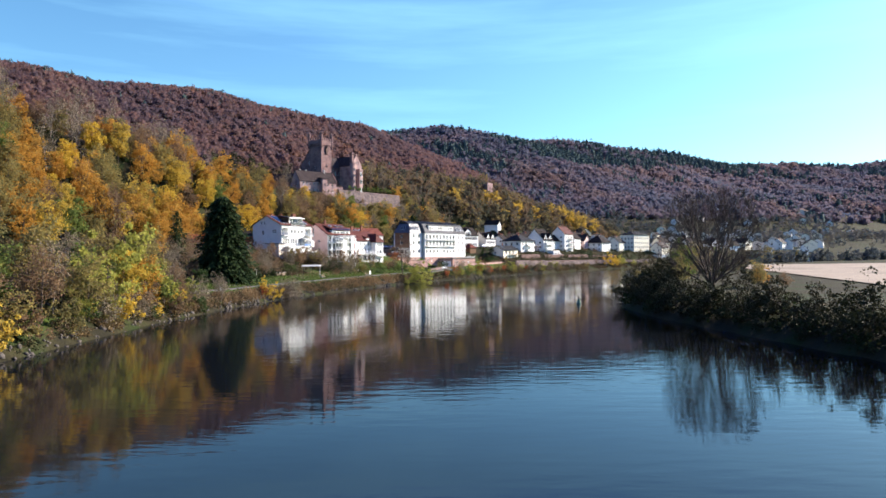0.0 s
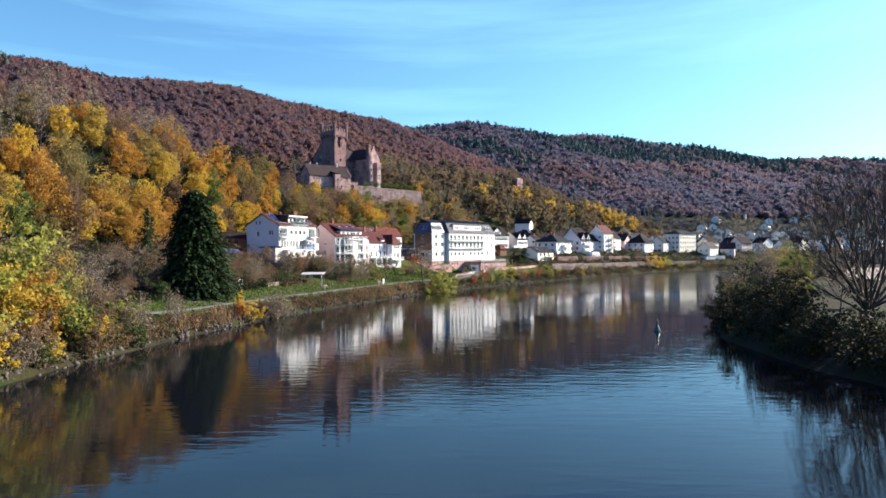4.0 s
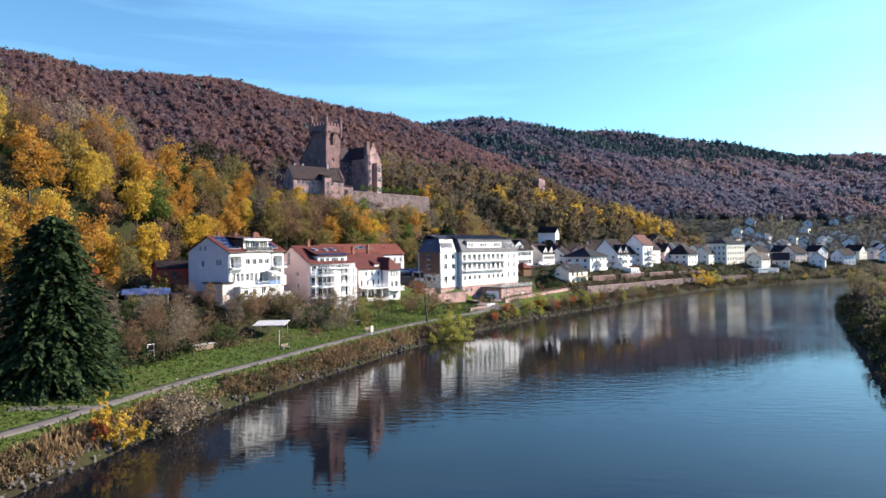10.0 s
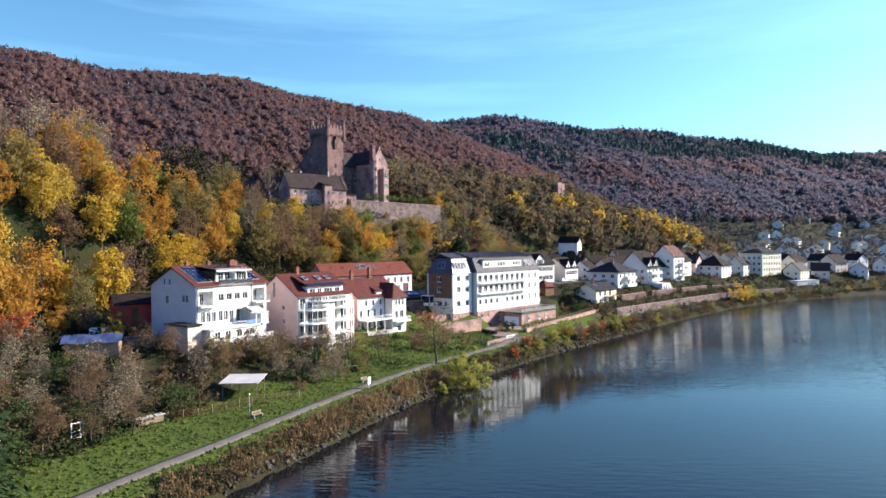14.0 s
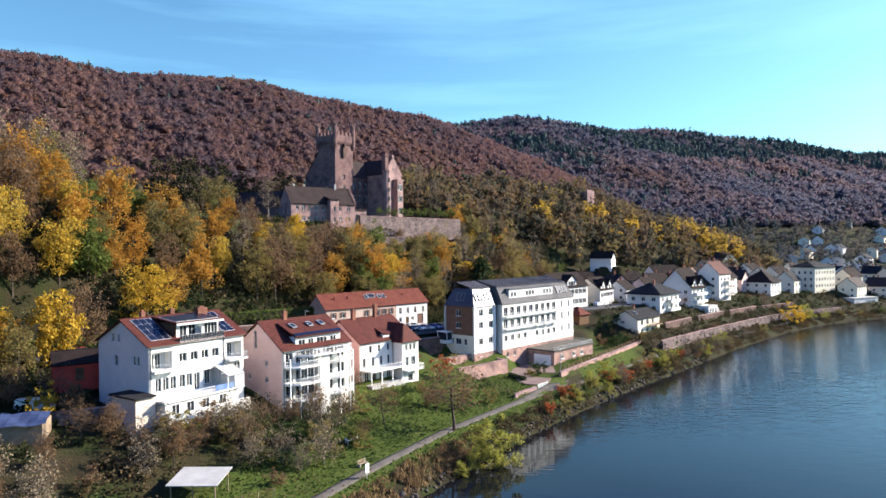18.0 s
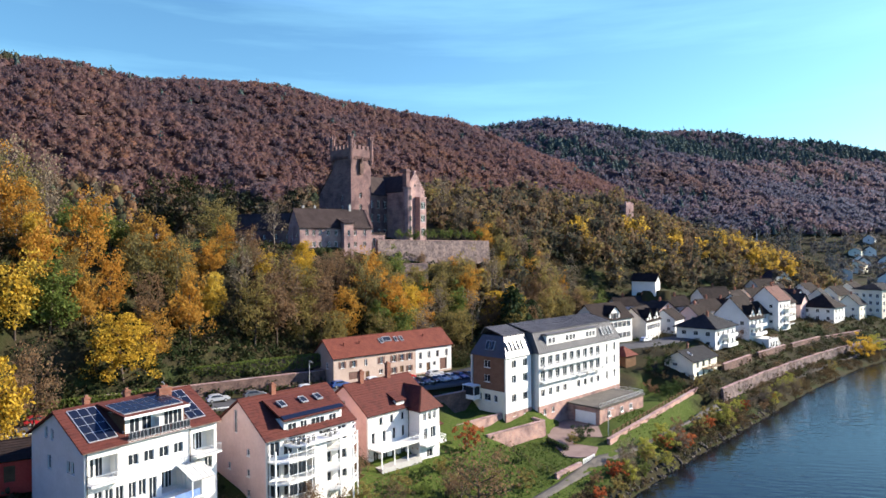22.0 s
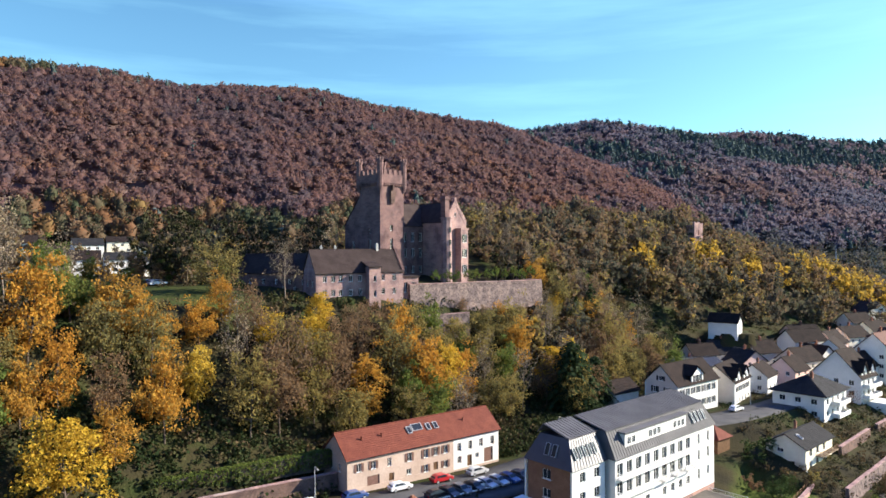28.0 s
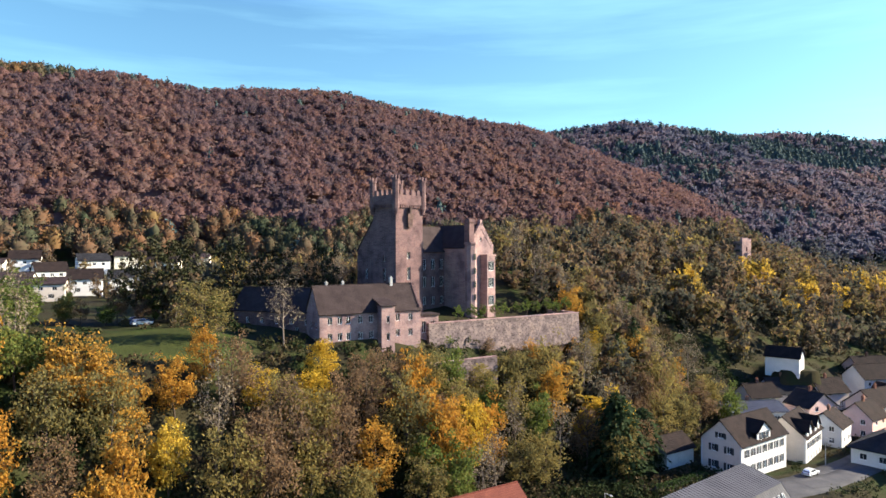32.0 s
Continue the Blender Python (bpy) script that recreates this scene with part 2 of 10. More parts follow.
WOOD = surface("weathered_wood", [(0.22, 0.16, 0.11), (0.32, 0.25, 0.18)], 1.0, 12.0, 0.85, 0.2, amount=0.35)
SHUTTER = surface("brown_shutter_paint", [(0.13, 0.075, 0.06), (0.19, 0.11, 0.09)], 1.0, 9.0, 0.7, 0.1, amount=0.25)
SHUTTER_DK = surface("dark_paint_and_room_shade", [(0.035, 0.035, 0.04), (0.06, 0.06, 0.065)], 1.0, 9.0, 0.6, 0.1, amount=0.25)
BRICK_CH = masonry("chimney_brick", [(0.19, 0.065, 0.04), (0.26, 0.10, 0.065)], (0.2, 0.13, 0.10), 0.5, 0.16)
RAIL = surface("galvanised_rail", [(0.5, 0.51, 0.52), (0.6, 0.61, 0.62)], 1.0, 9.0, 0.4, 0.0, metal=0.5, amount=0.1)
DARK_METAL = surface("dark_painted_metal", [(0.03, 0.03, 0.033), (0.05, 0.05, 0.052)], 1.0, 9.0, 0.5, 0.0, metal=0.3, amount=0.2)
ASPHALT = surface("asphalt", [(0.055, 0.055, 0.06), (0.085, 0.083, 0.085)], 0.35, 8.0, 0.9, 0.1, amount=0.2)
PAVING = surface("reddish_paving", [(0.16, 0.11, 0.10), (0.22, 0.16, 0.14)], 0.4, 8.0, 0.9, 0.1, amount=0.2)
GRAVEL = surface("gravel_path", [(0.085, 0.077, 0.068), (0.125, 0.112, 0.098)], 0.5, 9.0, 0.95, 0.2, amount=0.25)
CONCRETE = surface("concrete", [(0.33, 0.32, 0.31), (0.42, 0.41, 0.39)], 0.5, 6.0, 0.9, 0.08, amount=0.18)
ROCK = surface("riprap_stone", [(0.045, 0.038, 0.033), (0.10, 0.086, 0.075), (0.065, 0.056, 0.05)], 0.8, 6.0, 0.9, 0.4, amount=0.4)
BARK = surface("bark", [(0.055, 0.042, 0.034), (0.11, 0.085, 0.07)], 1.2, 9.0, 0.95, 0.4, amount=0.4, stretch=(1, 1, 0.3))
BARK_PALE = surface("pale_bark", [(0.14, 0.11, 0.09), (0.22, 0.18, 0.15)], 1.2, 9.0, 0.95, 0.4, amount=0.4, stretch=(1, 1, 0.3))
LINEN = surface("white_awning_cloth", [(0.33, 0.325, 0.31), (0.42, 0.41, 0.39)], 0.7, 5.0, 0.8, 0.03, amount=0.06)
TARP = surface("blue_tarpaulin", [(0.03, 0.045, 0.10), (0.045, 0.065, 0.14)], 0.8, 5.0, 0.5, 0.2, amount=0.2)
GREEN_PAINT = surface("green_buoy_paint", [(0.01, 0.09, 0.07), (0.02, 0.14, 0.10)], 1.0, 8.0, 0.5, 0.0, amount=0.3)
ORANGE_PAINT = surface("orange_skip_paint", [(0.48, 0.13, 0.03), (0.55, 0.18, 0.05)], 1.0, 8.0, 0.6, 0.05, amount=0.25)

# opaque panes; the rooms' darkness is put into the base colour
GLASS, n_, l_, b_ = shader("window_glass")
b_.inputs["Base Color"].default_value = (0.02, 0.024, 0.03, 1)
b_.inputs["Roughness"].default_value = 0.10
b_.inputs["Specular IOR Level"].default_value = 0.3
PVGLASS, n_, l_, b_ = shader("solar_cell_glass")
b_.inputs["Base Color"].default_value = (0.008, 0.011, 0.022, 1)
b_.inputs["Specular IOR Level"].default_value = 0.2
b_.inputs["Roughness"].default_value = 0.22

LEAF_YELLOW = foliage("yellow_leaves", [(0.34, 0.21, 0.032), (0.52, 0.34, 0.042), (0.42, 0.29, 0.052), (0.27, 0.22, 0.065)])
LEAF_ORANGE = foliage("orange_leaves", [(0.27, 0.13, 0.035), (0.42, 0.20, 0.035), (0.38, 0.22, 0.045), (0.22, 0.13, 0.045)])
LEAF_OLIVE = foliage("olive_leaves", [(0.105, 0.098, 0.048), (0.165, 0.142, 0.056), (0.25, 0.185, 0.06), (0.135, 0.128, 0.056)])
LEAF_GREEN = foliage("green_leaves", [(0.07, 0.105, 0.027), (0.12, 0.15, 0.038), (0.09, 0.125, 0.036), (0.185, 0.17, 0.045)])
LEAF_BROWN = foliage("brown_leaves", [(0.125, 0.088, 0.058), (0.20, 0.122, 0.066), (0.155, 0.102, 0.062), (0.12, 0.09, 0.062)])
LEAF_RED = foliage("red_leaves", [(0.260, 0.065, 0.033), (0.364, 0.104, 0.039), (0.208, 0.078, 0.039)])
LEAF_WILLOW = foliage("willow_leaves", [(0.20, 0.205, 0.045), (0.32, 0.305, 0.065), (0.17, 0.185, 0.05)])
LEAF_TWIG = foliage("dry_twigs", [(0.13, 0.102, 0.072), (0.20, 0.16, 0.108), (0.165, 0.13, 0.088)], thin=0.2)
NEEDLE = foliage("conifer_needles", [(0.014, 0.026, 0.012), (0.034, 0.052, 0.020), (0.022, 0.036, 0.016)], thin=0.2)
IVY = foliage("dark_ivy_leaves", [(0.025, 0.045, 0.015), (0.045, 0.07, 0.022), (0.07, 0.08, 0.03)], thin=0.25)
REED = foliage("dry_reeds", [(0.15, 0.095, 0.05), (0.22, 0.15, 0.08), (0.12, 0.07, 0.04)], thin=0.3)
# twigs darkened to stand in for the backlit tree's shade
TWIG_DARK = foliage("shade_dark_twigs", [(0.045, 0.035, 0.028), (0.075, 0.058, 0.045)], thin=0.05)
# leaf colours darkened for the backlit bank's shade; castle evergreens use them too
SCRUB = foliage("dark_evergreen_and_shaded_scrub", [(0.018, 0.022, 0.011), (0.033, 0.036, 0.016), (0.048, 0.04, 0.022), (0.028, 0.027, 0.014)], thin=0.1)
BLADE = foliage("grass_blades", [(0.035, 0.058, 0.014), (0.058, 0.088, 0.019), (0.085, 0.096, 0.034)], thin=0.35)
# purple-grey beech twigs, with some of the distance haze put into the colours
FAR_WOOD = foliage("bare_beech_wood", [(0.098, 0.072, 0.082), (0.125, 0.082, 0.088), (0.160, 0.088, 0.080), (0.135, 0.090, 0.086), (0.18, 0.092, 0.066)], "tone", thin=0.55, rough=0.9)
# blue haze and shade of the back hill put into its colours
HAZED_WOOD = foliage("haze_tinted_mixed_wood", [(0.082, 0.086, 0.118), (0.098, 0.092, 0.122), (0.128, 0.094, 0.114), (0.112, 0.098, 0.112), (0.150, 0.098, 0.096)], "tone", thin=0.58, rough=0.9)
FRINGE = foliage("forest_edge_leaves", [(0.044, 0.055, 0.034), (0.066, 0.066, 0.040), (0.095, 0.068, 0.046), (0.15, 0.074, 0.040), (0.15, 0.10, 0.044)], "tone", thin=0.3, rough=0.9)
# distance haze put into these bluish grey-green leaf colours
VALLEY_WOOD = foliage("haze_tinted_valley_trees", [(0.060, 0.074, 0.080), (0.090, 0.092, 0.096), (0.125, 0.108, 0.098), (0.11, 0.112, 0.090), (0.19, 0.145, 0.085)], "tone", thin=0.4, rough=0.8)
MID_WOOD = foliage("mixed_autumn_wood", [(0.070, 0.070, 0.050), (0.120, 0.098, 0.072), (0.17, 0.106, 0.064), (0.15, 0.130, 0.060), (0.26, 0.185, 0.06), (0.46, 0.30, 0.05)], "tone", thin=0.45, rough=0.8)
# needles lightened and blued to carry the distance haze
FAR_NEEDLE = foliage("hazed_conifer_wood", [(0.044, 0.070, 0.070), (0.066, 0.088, 0.082), (0.054, 0.076, 0.074)], "tone", thin=0.05, rough=0.9)


# ---- mesh helpers ----
def empty(name, m=None):
    ob = new(name)
    ob.empty_display_size = 0.5
    if m is not None:
        ob.matrix_world = m
    return ob


def part(name, bm, material, parent=None, label="", m=None):
    """Links a bmesh (or a ready mesh) as one object under a thing or a part."""
    if isinstance(bm, bpy.types.Mesh):
        me = bm
    else:
        me = bpy.data.meshes.new(name)
        bm.to_mesh(me)
        bm.free()
    if material is not None and not me.materials:
        me.materials.append(material)
    ob = new(name, me)
    if parent is not None:
        ob.parent = parent
    if m is not None:
        ob.matrix_basis = m
    if label:
        ob["label"] = label
    return ob


def box(bm, x0, x1, y0, y1, z0, z1, m=None):
    vs = [bm.verts.new((x, y, z)) for z in (z0, z1) for x, y in ((x0, y0), (x1, y0), (x1, y1), (x0, y1))]
    for f in ((3, 2, 1, 0), (4, 5, 6, 7), (0, 1, 5, 4), (1, 2, 6, 5), (2, 3, 7, 6), (3, 0, 4, 7)):
        bm.faces.new([vs[i] for i in f])
    if m is not None:
        bmesh.ops.transform(bm, matrix=m, verts=vs)
    return vs


def prism(bm, ring, z0, z1, inset=0.0):
    """An upright block over a ring of (x, y); inset draws its top in."""
    cx, cy = sum(p[0] for p in ring) / len(ring), sum(p[1] for p in ring) / len(ring)
    lo = [bm.verts.new((x, y, z0)) for x, y in ring]
    hi = [bm.verts.new((x + (cx - x) * inset, y + (cy - y) * inset, z1)) for x, y in ring]
    k = len(ring)
    bm.faces.new(lo[::-1])
    bm.faces.new(hi)
    for i in range(k):
        bm.faces.new((lo[i], lo[(i + 1) % k], hi[(i + 1) % k], hi[i]))


def round_ring(r, k, cx=0.0, cy=0.0):
    return [(cx + r * math.cos(2 * math.pi * i / k), cy + r * math.sin(2 * math.pi * i / k)) for i in range(k)]


def wall_mesh(outline, holes, th):
    """A wall plate in x, z with openings cut through it; its outer face lies at y = 0, its inner one at y = th."""
    from mathutils.geometry import tessellate_polygon
    bm = bmesh.new()
    loops = [outline] + holes
    flat = [p for lp in loops for p in lp]
    tris = tessellate_polygon([[Vector((x, z, 0)) for x, z in lp] for lp in loops])
    front = [bm.verts.new((x, 0, z)) for x, z in flat]
    back = [bm.verts.new((x, th, z)) for x, z in flat]
    for t in tris:
        a, b, c = (Vector(flat[i]) for i in t)
        if (b - a).cross(c - a) < 0:
            t = t[::-1]
        try:
            bm.faces.new([front[i] for i in t])
            bm.faces.new([back[i] for i in t[::-1]])
        except ValueError:
            pass
    k0 = 0
    for lp in loops:
        k = len(lp)
        for i in range(k):
            a, b = k0 + i, k0 + (i + 1) % k
            bm.faces.new((front[a], back[a], back[b], front[b]))
        k0 += k
    bmesh.ops.recalc_face_normals(bm, faces=bm.faces)
    return bm


def np_mesh(name, verts, faces, mat=None, tone=None):
    """A mesh from arrays; all faces have the same number of corners."""
    me = bpy.data.meshes.new(name)
    verts, faces = np.asarray(verts, np.float32), np.asarray(faces, np.int32)
    k = faces.shape[1]
    me.vertices.add(len(verts))
    me.vertices.foreach_set("co", verts.ravel())
    me.loops.add(faces.size)
    me.loops.foreach_set("vertex_index", faces.ravel())
    me.polygons.add(len(faces))
    me.polygons.foreach_set("loop_start", np.arange(0, faces.size, k, dtype=np.int32))
    if tone is not None:
        at = me.attributes.new("tone", 'FLOAT', 'POINT')
        at.data.foreach_set("value", np.asarray(tone, np.float32))
    me.update(calc_edges=True)
    if mat is not None:
        me.materials.append(mat)
    return me


def join(pieces):
    """Joins (verts, faces) pairs."""
    vs, fs, k = [], [], 0
    for v, f in pieces:
        vs.append(v)
        fs.append(np.asarray(f) + k)
        k += len(v)
    return np.concatenate(vs), np.concatenate(fs)


def tube(pts, radii, sides=5):
    """A tapering round bar along pts."""
    pts, n = np.asarray(pts, float), len(pts)
    ring = []
    for i in range(n):
        d = pts[min(i + 1, n - 1)] - pts[max(i - 1, 0)]
        d = d / (np.linalg.norm(d) + 1e-9)
        a = np.cross(d, (0.3, 0.9, 0.2) if abs(d[2]) > 0.8 else (0, 0, 1))
        a = a / (np.linalg.norm(a) + 1e-9)
        b = np.cross(d, a)
        th = np.arange(sides) * 2 * np.pi / sides
        ring.append(pts[i] + radii[i] * (np.outer(np.cos(th), a) + np.outer(np.sin(th), b)))
    v = np.concatenate(ring)
    f = [(i * sides + j, i * sides + (j + 1) % sides, (i + 1) * sides + (j + 1) % sides, (i + 1) * sides + j) for i in range(n - 1) for j in range(sides)]
    return v, np.array(f)


def sprays(rng, centres, size, flat=0.0, droop=0.0, long=1.0):
    """Small leaf sprays: one bent quad at each centre, turned at random."""
    n = len(centres)
    a = rng.normal(size=(n, 3))
    a[:, 2] = a[:, 2] * (1 - flat) - droop
    a /= np.linalg.norm(a, axis=1)[:, None] + 1e-9
    b = rng.normal(size=(n, 3))
    b -= (b * a).sum(1)[:, None] * a
    b /= np.linalg.norm(b, axis=1)[:, None] + 1e-9
    s = size * rng.uniform(0.6, 1.35, n)[:, None]
    p0, p2 = centres - a * s * 0.5 * long, centres + a * s * 0.5 * long
    c = np.cross(a, b) * s * 0.18
    p1, p3 = centres + b * s * 0.42 + c, centres - b * s * 0.42 + c
    v = np.stack([p0, p1, p2, p3], 1).reshape(-1, 3)
    return v, np.arange(4 * n).reshape(n, 4)


def ball(rng, n):
    p = rng.normal(size=(n, 3))
    return p / np.linalg.norm(p, axis=1)[:, None] * rng.uniform(0, 1, (n, 1)) ** (1 / 2.4)


# ---- trees ----
def limbs(rng, h, r, base, n_limb=8, n_sub=3, trunk_r=0.2, low=0.3, lean=0.0, twigs=0):
    """Trunk, limbs and side limbs as round bars; also gives the tips."""
    out, tips = [], []
    top = np.array([rng.normal() * r * 0.15 + lean, rng.normal() * r * 0.15, h * 0.86])
    mid = top * [0.5, 0.5, 0.5] + np.array([rng.normal() * 0.15, rng.normal() * 0.15, 0])
    line = np.array([[0, 0, -0.6], [0, 0, h * 0.12], mid, top * [0.8, 0.8, 0.78], top])
    out.append(tube(line, [trunk_r * 1.25, trunk_r, trunk_r * 0.75, trunk_r * 0.45, trunk_r * 0.12], 6))
    for i in range(n_limb):
        t = low + (0.82 - low) * (i + rng.uniform(0, 0.8)) / n_limb
        s = np.array([np.interp(t * h, line[:, 2], line[:, k]) for k in range(3)])
        az = i * 2.4 + rng.normal() * 0.4
        reach = r * rng.uniform(0.6, 0.98) * (1.0 - 0.45 * max(0, (t - 0.5) / 0.4))
        e = s + np.array([math.cos(az) * reach, math.sin(az) * reach, h * rng.uniform(0.10, 0.26)])
        m = (s + e) / 2 + np.array([0, 0, -0.02 * h])
        lr = trunk_r * (0.5 - 0.28 * t)
        out.append(tube([s, m, e], [lr, lr * 0.6, lr * 0.15], 5))
        tips += [e, m]
        for _ in range(n_sub):
            q = s + (e - s) * rng.uniform(0.35, 0.9)
            g = q + rng.normal(size=3) * r * 0.3 + np.array([0, 0, h * 0.10])
            out.append(tube([q, (q + g) / 2 + rng.normal(size=3) * 0.1, g], [lr * 0.4, lr * 0.28, lr * 0.08], 4))
            tips.append(g)
            for _ in range(twigs):
                q2 = q + (g - q) * rng.uniform(0.2, 1)
                g2 = q2 + rng.normal(size=3) * r * 0.16 + np.array([0, 0, h * 0.06])
                out.append(tube([q2, g2], [lr * 0.16, lr * 0.05], 3))
                tips.append(g2)
    return out, tips


def crown_points(rng, tips, h, r, n, blobs, low=0.3, spread=1.0):
    """Leaf places: gathered in uneven clumps round the limb tips and the crown's outside."""
    centres = [np.array(t) for t in tips]
    while len(centres) < blobs:
        p = ball(rng, 1)[0]
        p = p / np.linalg.norm(p) * rng.uniform(0.55, 0.98)
        centres.append(np.array([p[0] * r, p[1] * r, h * (low + 1) / 2 + p[2] * h * (1 - low) / 2]))
    centres = np.array(centres)
    keep = rng.random(len(centres)) > 0.12
    centres = centres[keep]
    idx = rng.integers(0, len(centres), n)
    rad = rng.uniform(0.16, 0.32, len(centres))[idx][:, None] * r * spread
    return centres[idx] + ball(rng, n) * rad * [1, 1, 0.75]


def tree_parts(seed, h, r, leaf, n, size, blobs=42, n_limb=8, n_sub=3, low=0.3, trunk_r=0.2, twigs=0, spread=1.0, rise=0.0, long=1.0):
    """The trunk mesh and crown mesh of one broadleaf tree, as arrays."""
    rng = np.random.default_rng(seed)
    bars, tips = limbs(rng, h, r, 0, n_limb, n_sub, trunk_r, low, twigs=twigs)
    pts = crown_points(rng, tips, h, r, n, blobs, low, spread)
    return join(bars), sprays(rng, pts, size, droop=-rise, long=long)


def conifer_parts(seed, h, r, n_whorl=26, per=9, size=0.9, low=0.06, power=0.58):
    """A spruce: a straight stem with whorls of hanging boughs."""
    rng = np.random.default_rng(seed)
    bars = [tube([[0, 0, -0.6], [0, 0, h * 0.5], [0, 0, h * 0.98]], [h * 0.016, h * 0.01, 0.03], 6)]
    pts, dirs = [], []
    for i in range(n_whorl):
        t = low + (0.985 - low) * (i / (n_whorl - 1)) ** 0.92
        reach = r * (1 - t) ** power * rng.uniform(0.85, 1.1) + 0.15
        for j in range(per):
            az = j * 2 * np.pi / per + i * 0.7 + rng.normal() * 0.2
            rr = reach * rng.uniform(0.7, 1.15)
            d = np.array([math.cos(az), math.sin(az), -0.35 + 0.25 * t])
            if j % 3 == 0 and t < 0.9:
                bars.append(tube([[0, 0, t * h], np.array([0, 0, t * h]) + d * rr * 0.8], [0.05, 0.012], 3))
            for q in np.linspace(0.25, 1.0, max(2, int(rr / (size * 0.55)))):
                p = np.array([0, 0, t * h]) + d * rr * q + rng.normal(size=3) * 0.12 * size
                p[2] -= 0.25 * rr * q * q
                pts.append(p)
                dirs.append(d + rng.normal(size=3) * 0.35)
    pts, dirs = np.array(pts), np.array(dirs)
    n = len(pts)
    a = dirs / np.linalg.norm(dirs, axis=1)[:, None]
    b = np.cross(a, [0, 0, 1.0]) + rng.normal(size=(n, 3)) * 0.35
    b /= np.linalg.norm(b, axis=1)[:, None]
    s = size * rng.uniform(0.7, 1.3, n)[:, None]
    v = np.stack([pts - a * s * 0.5, pts + b * s * 0.32 - [0, 0, 0.12], pts + a * s * 0.6 - [0, 0, 0.2], pts - b * s * 0.32 - [0, 0, 0.12]], 1).reshape(-1, 3)
    return join(bars), (v, np.arange(4 * n).reshape(n, 4))


def tree_proto(name, trunk, crown, leaf, bark=None):
    """The shared meshes of one kind of tree."""
    return (name, np_mesh(name + "_trunk", *trunk, bark or BARK), np_mesh(name + "_crown", *crown, leaf))


def plant_tree(proto, x, y, z, turn=0.0, scale=1.0, tall=1.0, label="", category="tree", group="", name="tree"):
    root = empty(name, Matrix.LocRotScale((x, y, z), Euler((0, 0, turn)), (scale, scale, scale * tall)))
    part("trunk", proto[1], None, root)
    part("crown", proto[2], None, root)
    return tagged(root, label, category, group)


# ---- the lie of the land ----
LEFT_BANK = np.array([(-47, -400), (-48, 60), (-49, 110), (-46, 145), (-40, 178), (-32, 200), (-21, 232), (-10, 257), (5, 283), (23, 311), (47, 345), (66, 373), (83, 396), (102, 420), (121, 441), (145, 461), (168, 476), (225, 508), (300, 548), (440, 612), (1300, 850)], float)
RIGHT_BANK = np.array([(46, -400), (46, 60), (40, 92), (36, 118), (36, 134), (43, 158), (57, 193), (79, 242), (103, 295), (130, 348), (190, 410), (300, 475), (460, 545), (1300, 720)], float)
STREET = np.array([(-150, 196), (-103, 246), (-76, 275), (-47, 301.5), (-29, 320), (-12, 342), (4, 358), (21, 371), (36, 388), (42, 396)], float)
STREET_Z = np.array([16.5, 16, 15.2, 14.6, 13.9, 14.4, 14.8, 14.6, 14.3, 14.2])
PROFILE_D = np.array([-30, -6, 0, 2, 5, 7.5, 9.5, 12, 22, 28, 35, 50, 66, 72, 80, 90, 97, 115, 140, 180, 240, 400], float)
UPSTREAM = np.array([-4, -2, 0, 1.4, 2.8, 3.15, 3.45, 3.8, 5.0, 6.5, 9.0, 11, 14, 19, 27, 40, 48, 60, 62, 55, 47, 46], float)
CASTLE = np.array([-4, -2, 0, 1.5, 3.2, 3.5, 3.8, 4.1, 6.0, 8.8, 11, 14.0, 15.0, 18.5, 25, 37, 44.5, 47, 47, 46, 45, 46], float)
VILLAGE = np.array([-4, -2, 0, 1.4, 2.1, 2.4, 6.0, 6.6, 11.4, 12.6, 13.2, 14.2, 17, 21, 26, 33, 38, 50, 62, 52, 40, 40], float)
TOWN = np.array([-4, -2, 0, 1.4, 2.1, 2.4, 4.6, 5.4, 9.6, 11.2, 11.4, 11.5, 12, 12.5, 13, 14, 15, 17, 20, 24, 28, 34], float)
RIDGE_A = np.array([(-1500, 150, 250), (-900, 480, 232), (-620, 640, 212), (-470, 760, 208), (-397, 938, 232), (-200, 1010, 206), (-150, 1035, 196), (-97, 1010, 150), (-34, 958, 96), (-6, 900, 68), (20, 840, 40)], float)
RIDGE_B = np.array([(-500, 1500, 268), (-150, 1400, 250), (7, 1380, 250), (250, 1440, 232), (643, 1592, 202), (1070, 1650, 206), (1700, 1750, 190)], float)


def town_share(x, y):
    """True in the wedge of camera headings from y = 84 that holds the far town's slopes."""
    head, dist = np.degrees(np.arctan2(x, y - 84.0)), np.hypot(x, y - 84.0)
    return (head > 19.0) & (dist > 520) & (dist < 680 + (head - 19.0) * 78.0) & (dist < 1330)


HOLLOW = np.array([(-335, 345), (-190, 495)], float)


def line_distance(line, x, y):
    """Signed distance to a bank (positive on its left side), and the length along it."""
    x, y = np.asarray(x, float), np.asarray(y, float)
    best, side, along, s0 = np.full(x.shape, 1e9), np.ones(x.shape), np.zeros(x.shape), 0.0
    for a, b in zip(line[:-1, :2], line[1:, :2]):
        e = b - a
        ln = math.hypot(*e)
        t = np.clip(((x - a[0]) * e[0] + (y - a[1]) * e[1]) / ln ** 2, 0, 1)
        d = np.hypot(x - a[0] - t * e[0], y - a[1] - t * e[1])
        c = e[0] * (y - a[1]) - e[1] * (x - a[0])
        m = d < best
        best, side, along = np.where(m, d, best), np.where(m, np.where(c >= 0, 1, -1), side), np.where(m, s0 + t * ln, along)
        s0 += ln
    return best * side, along


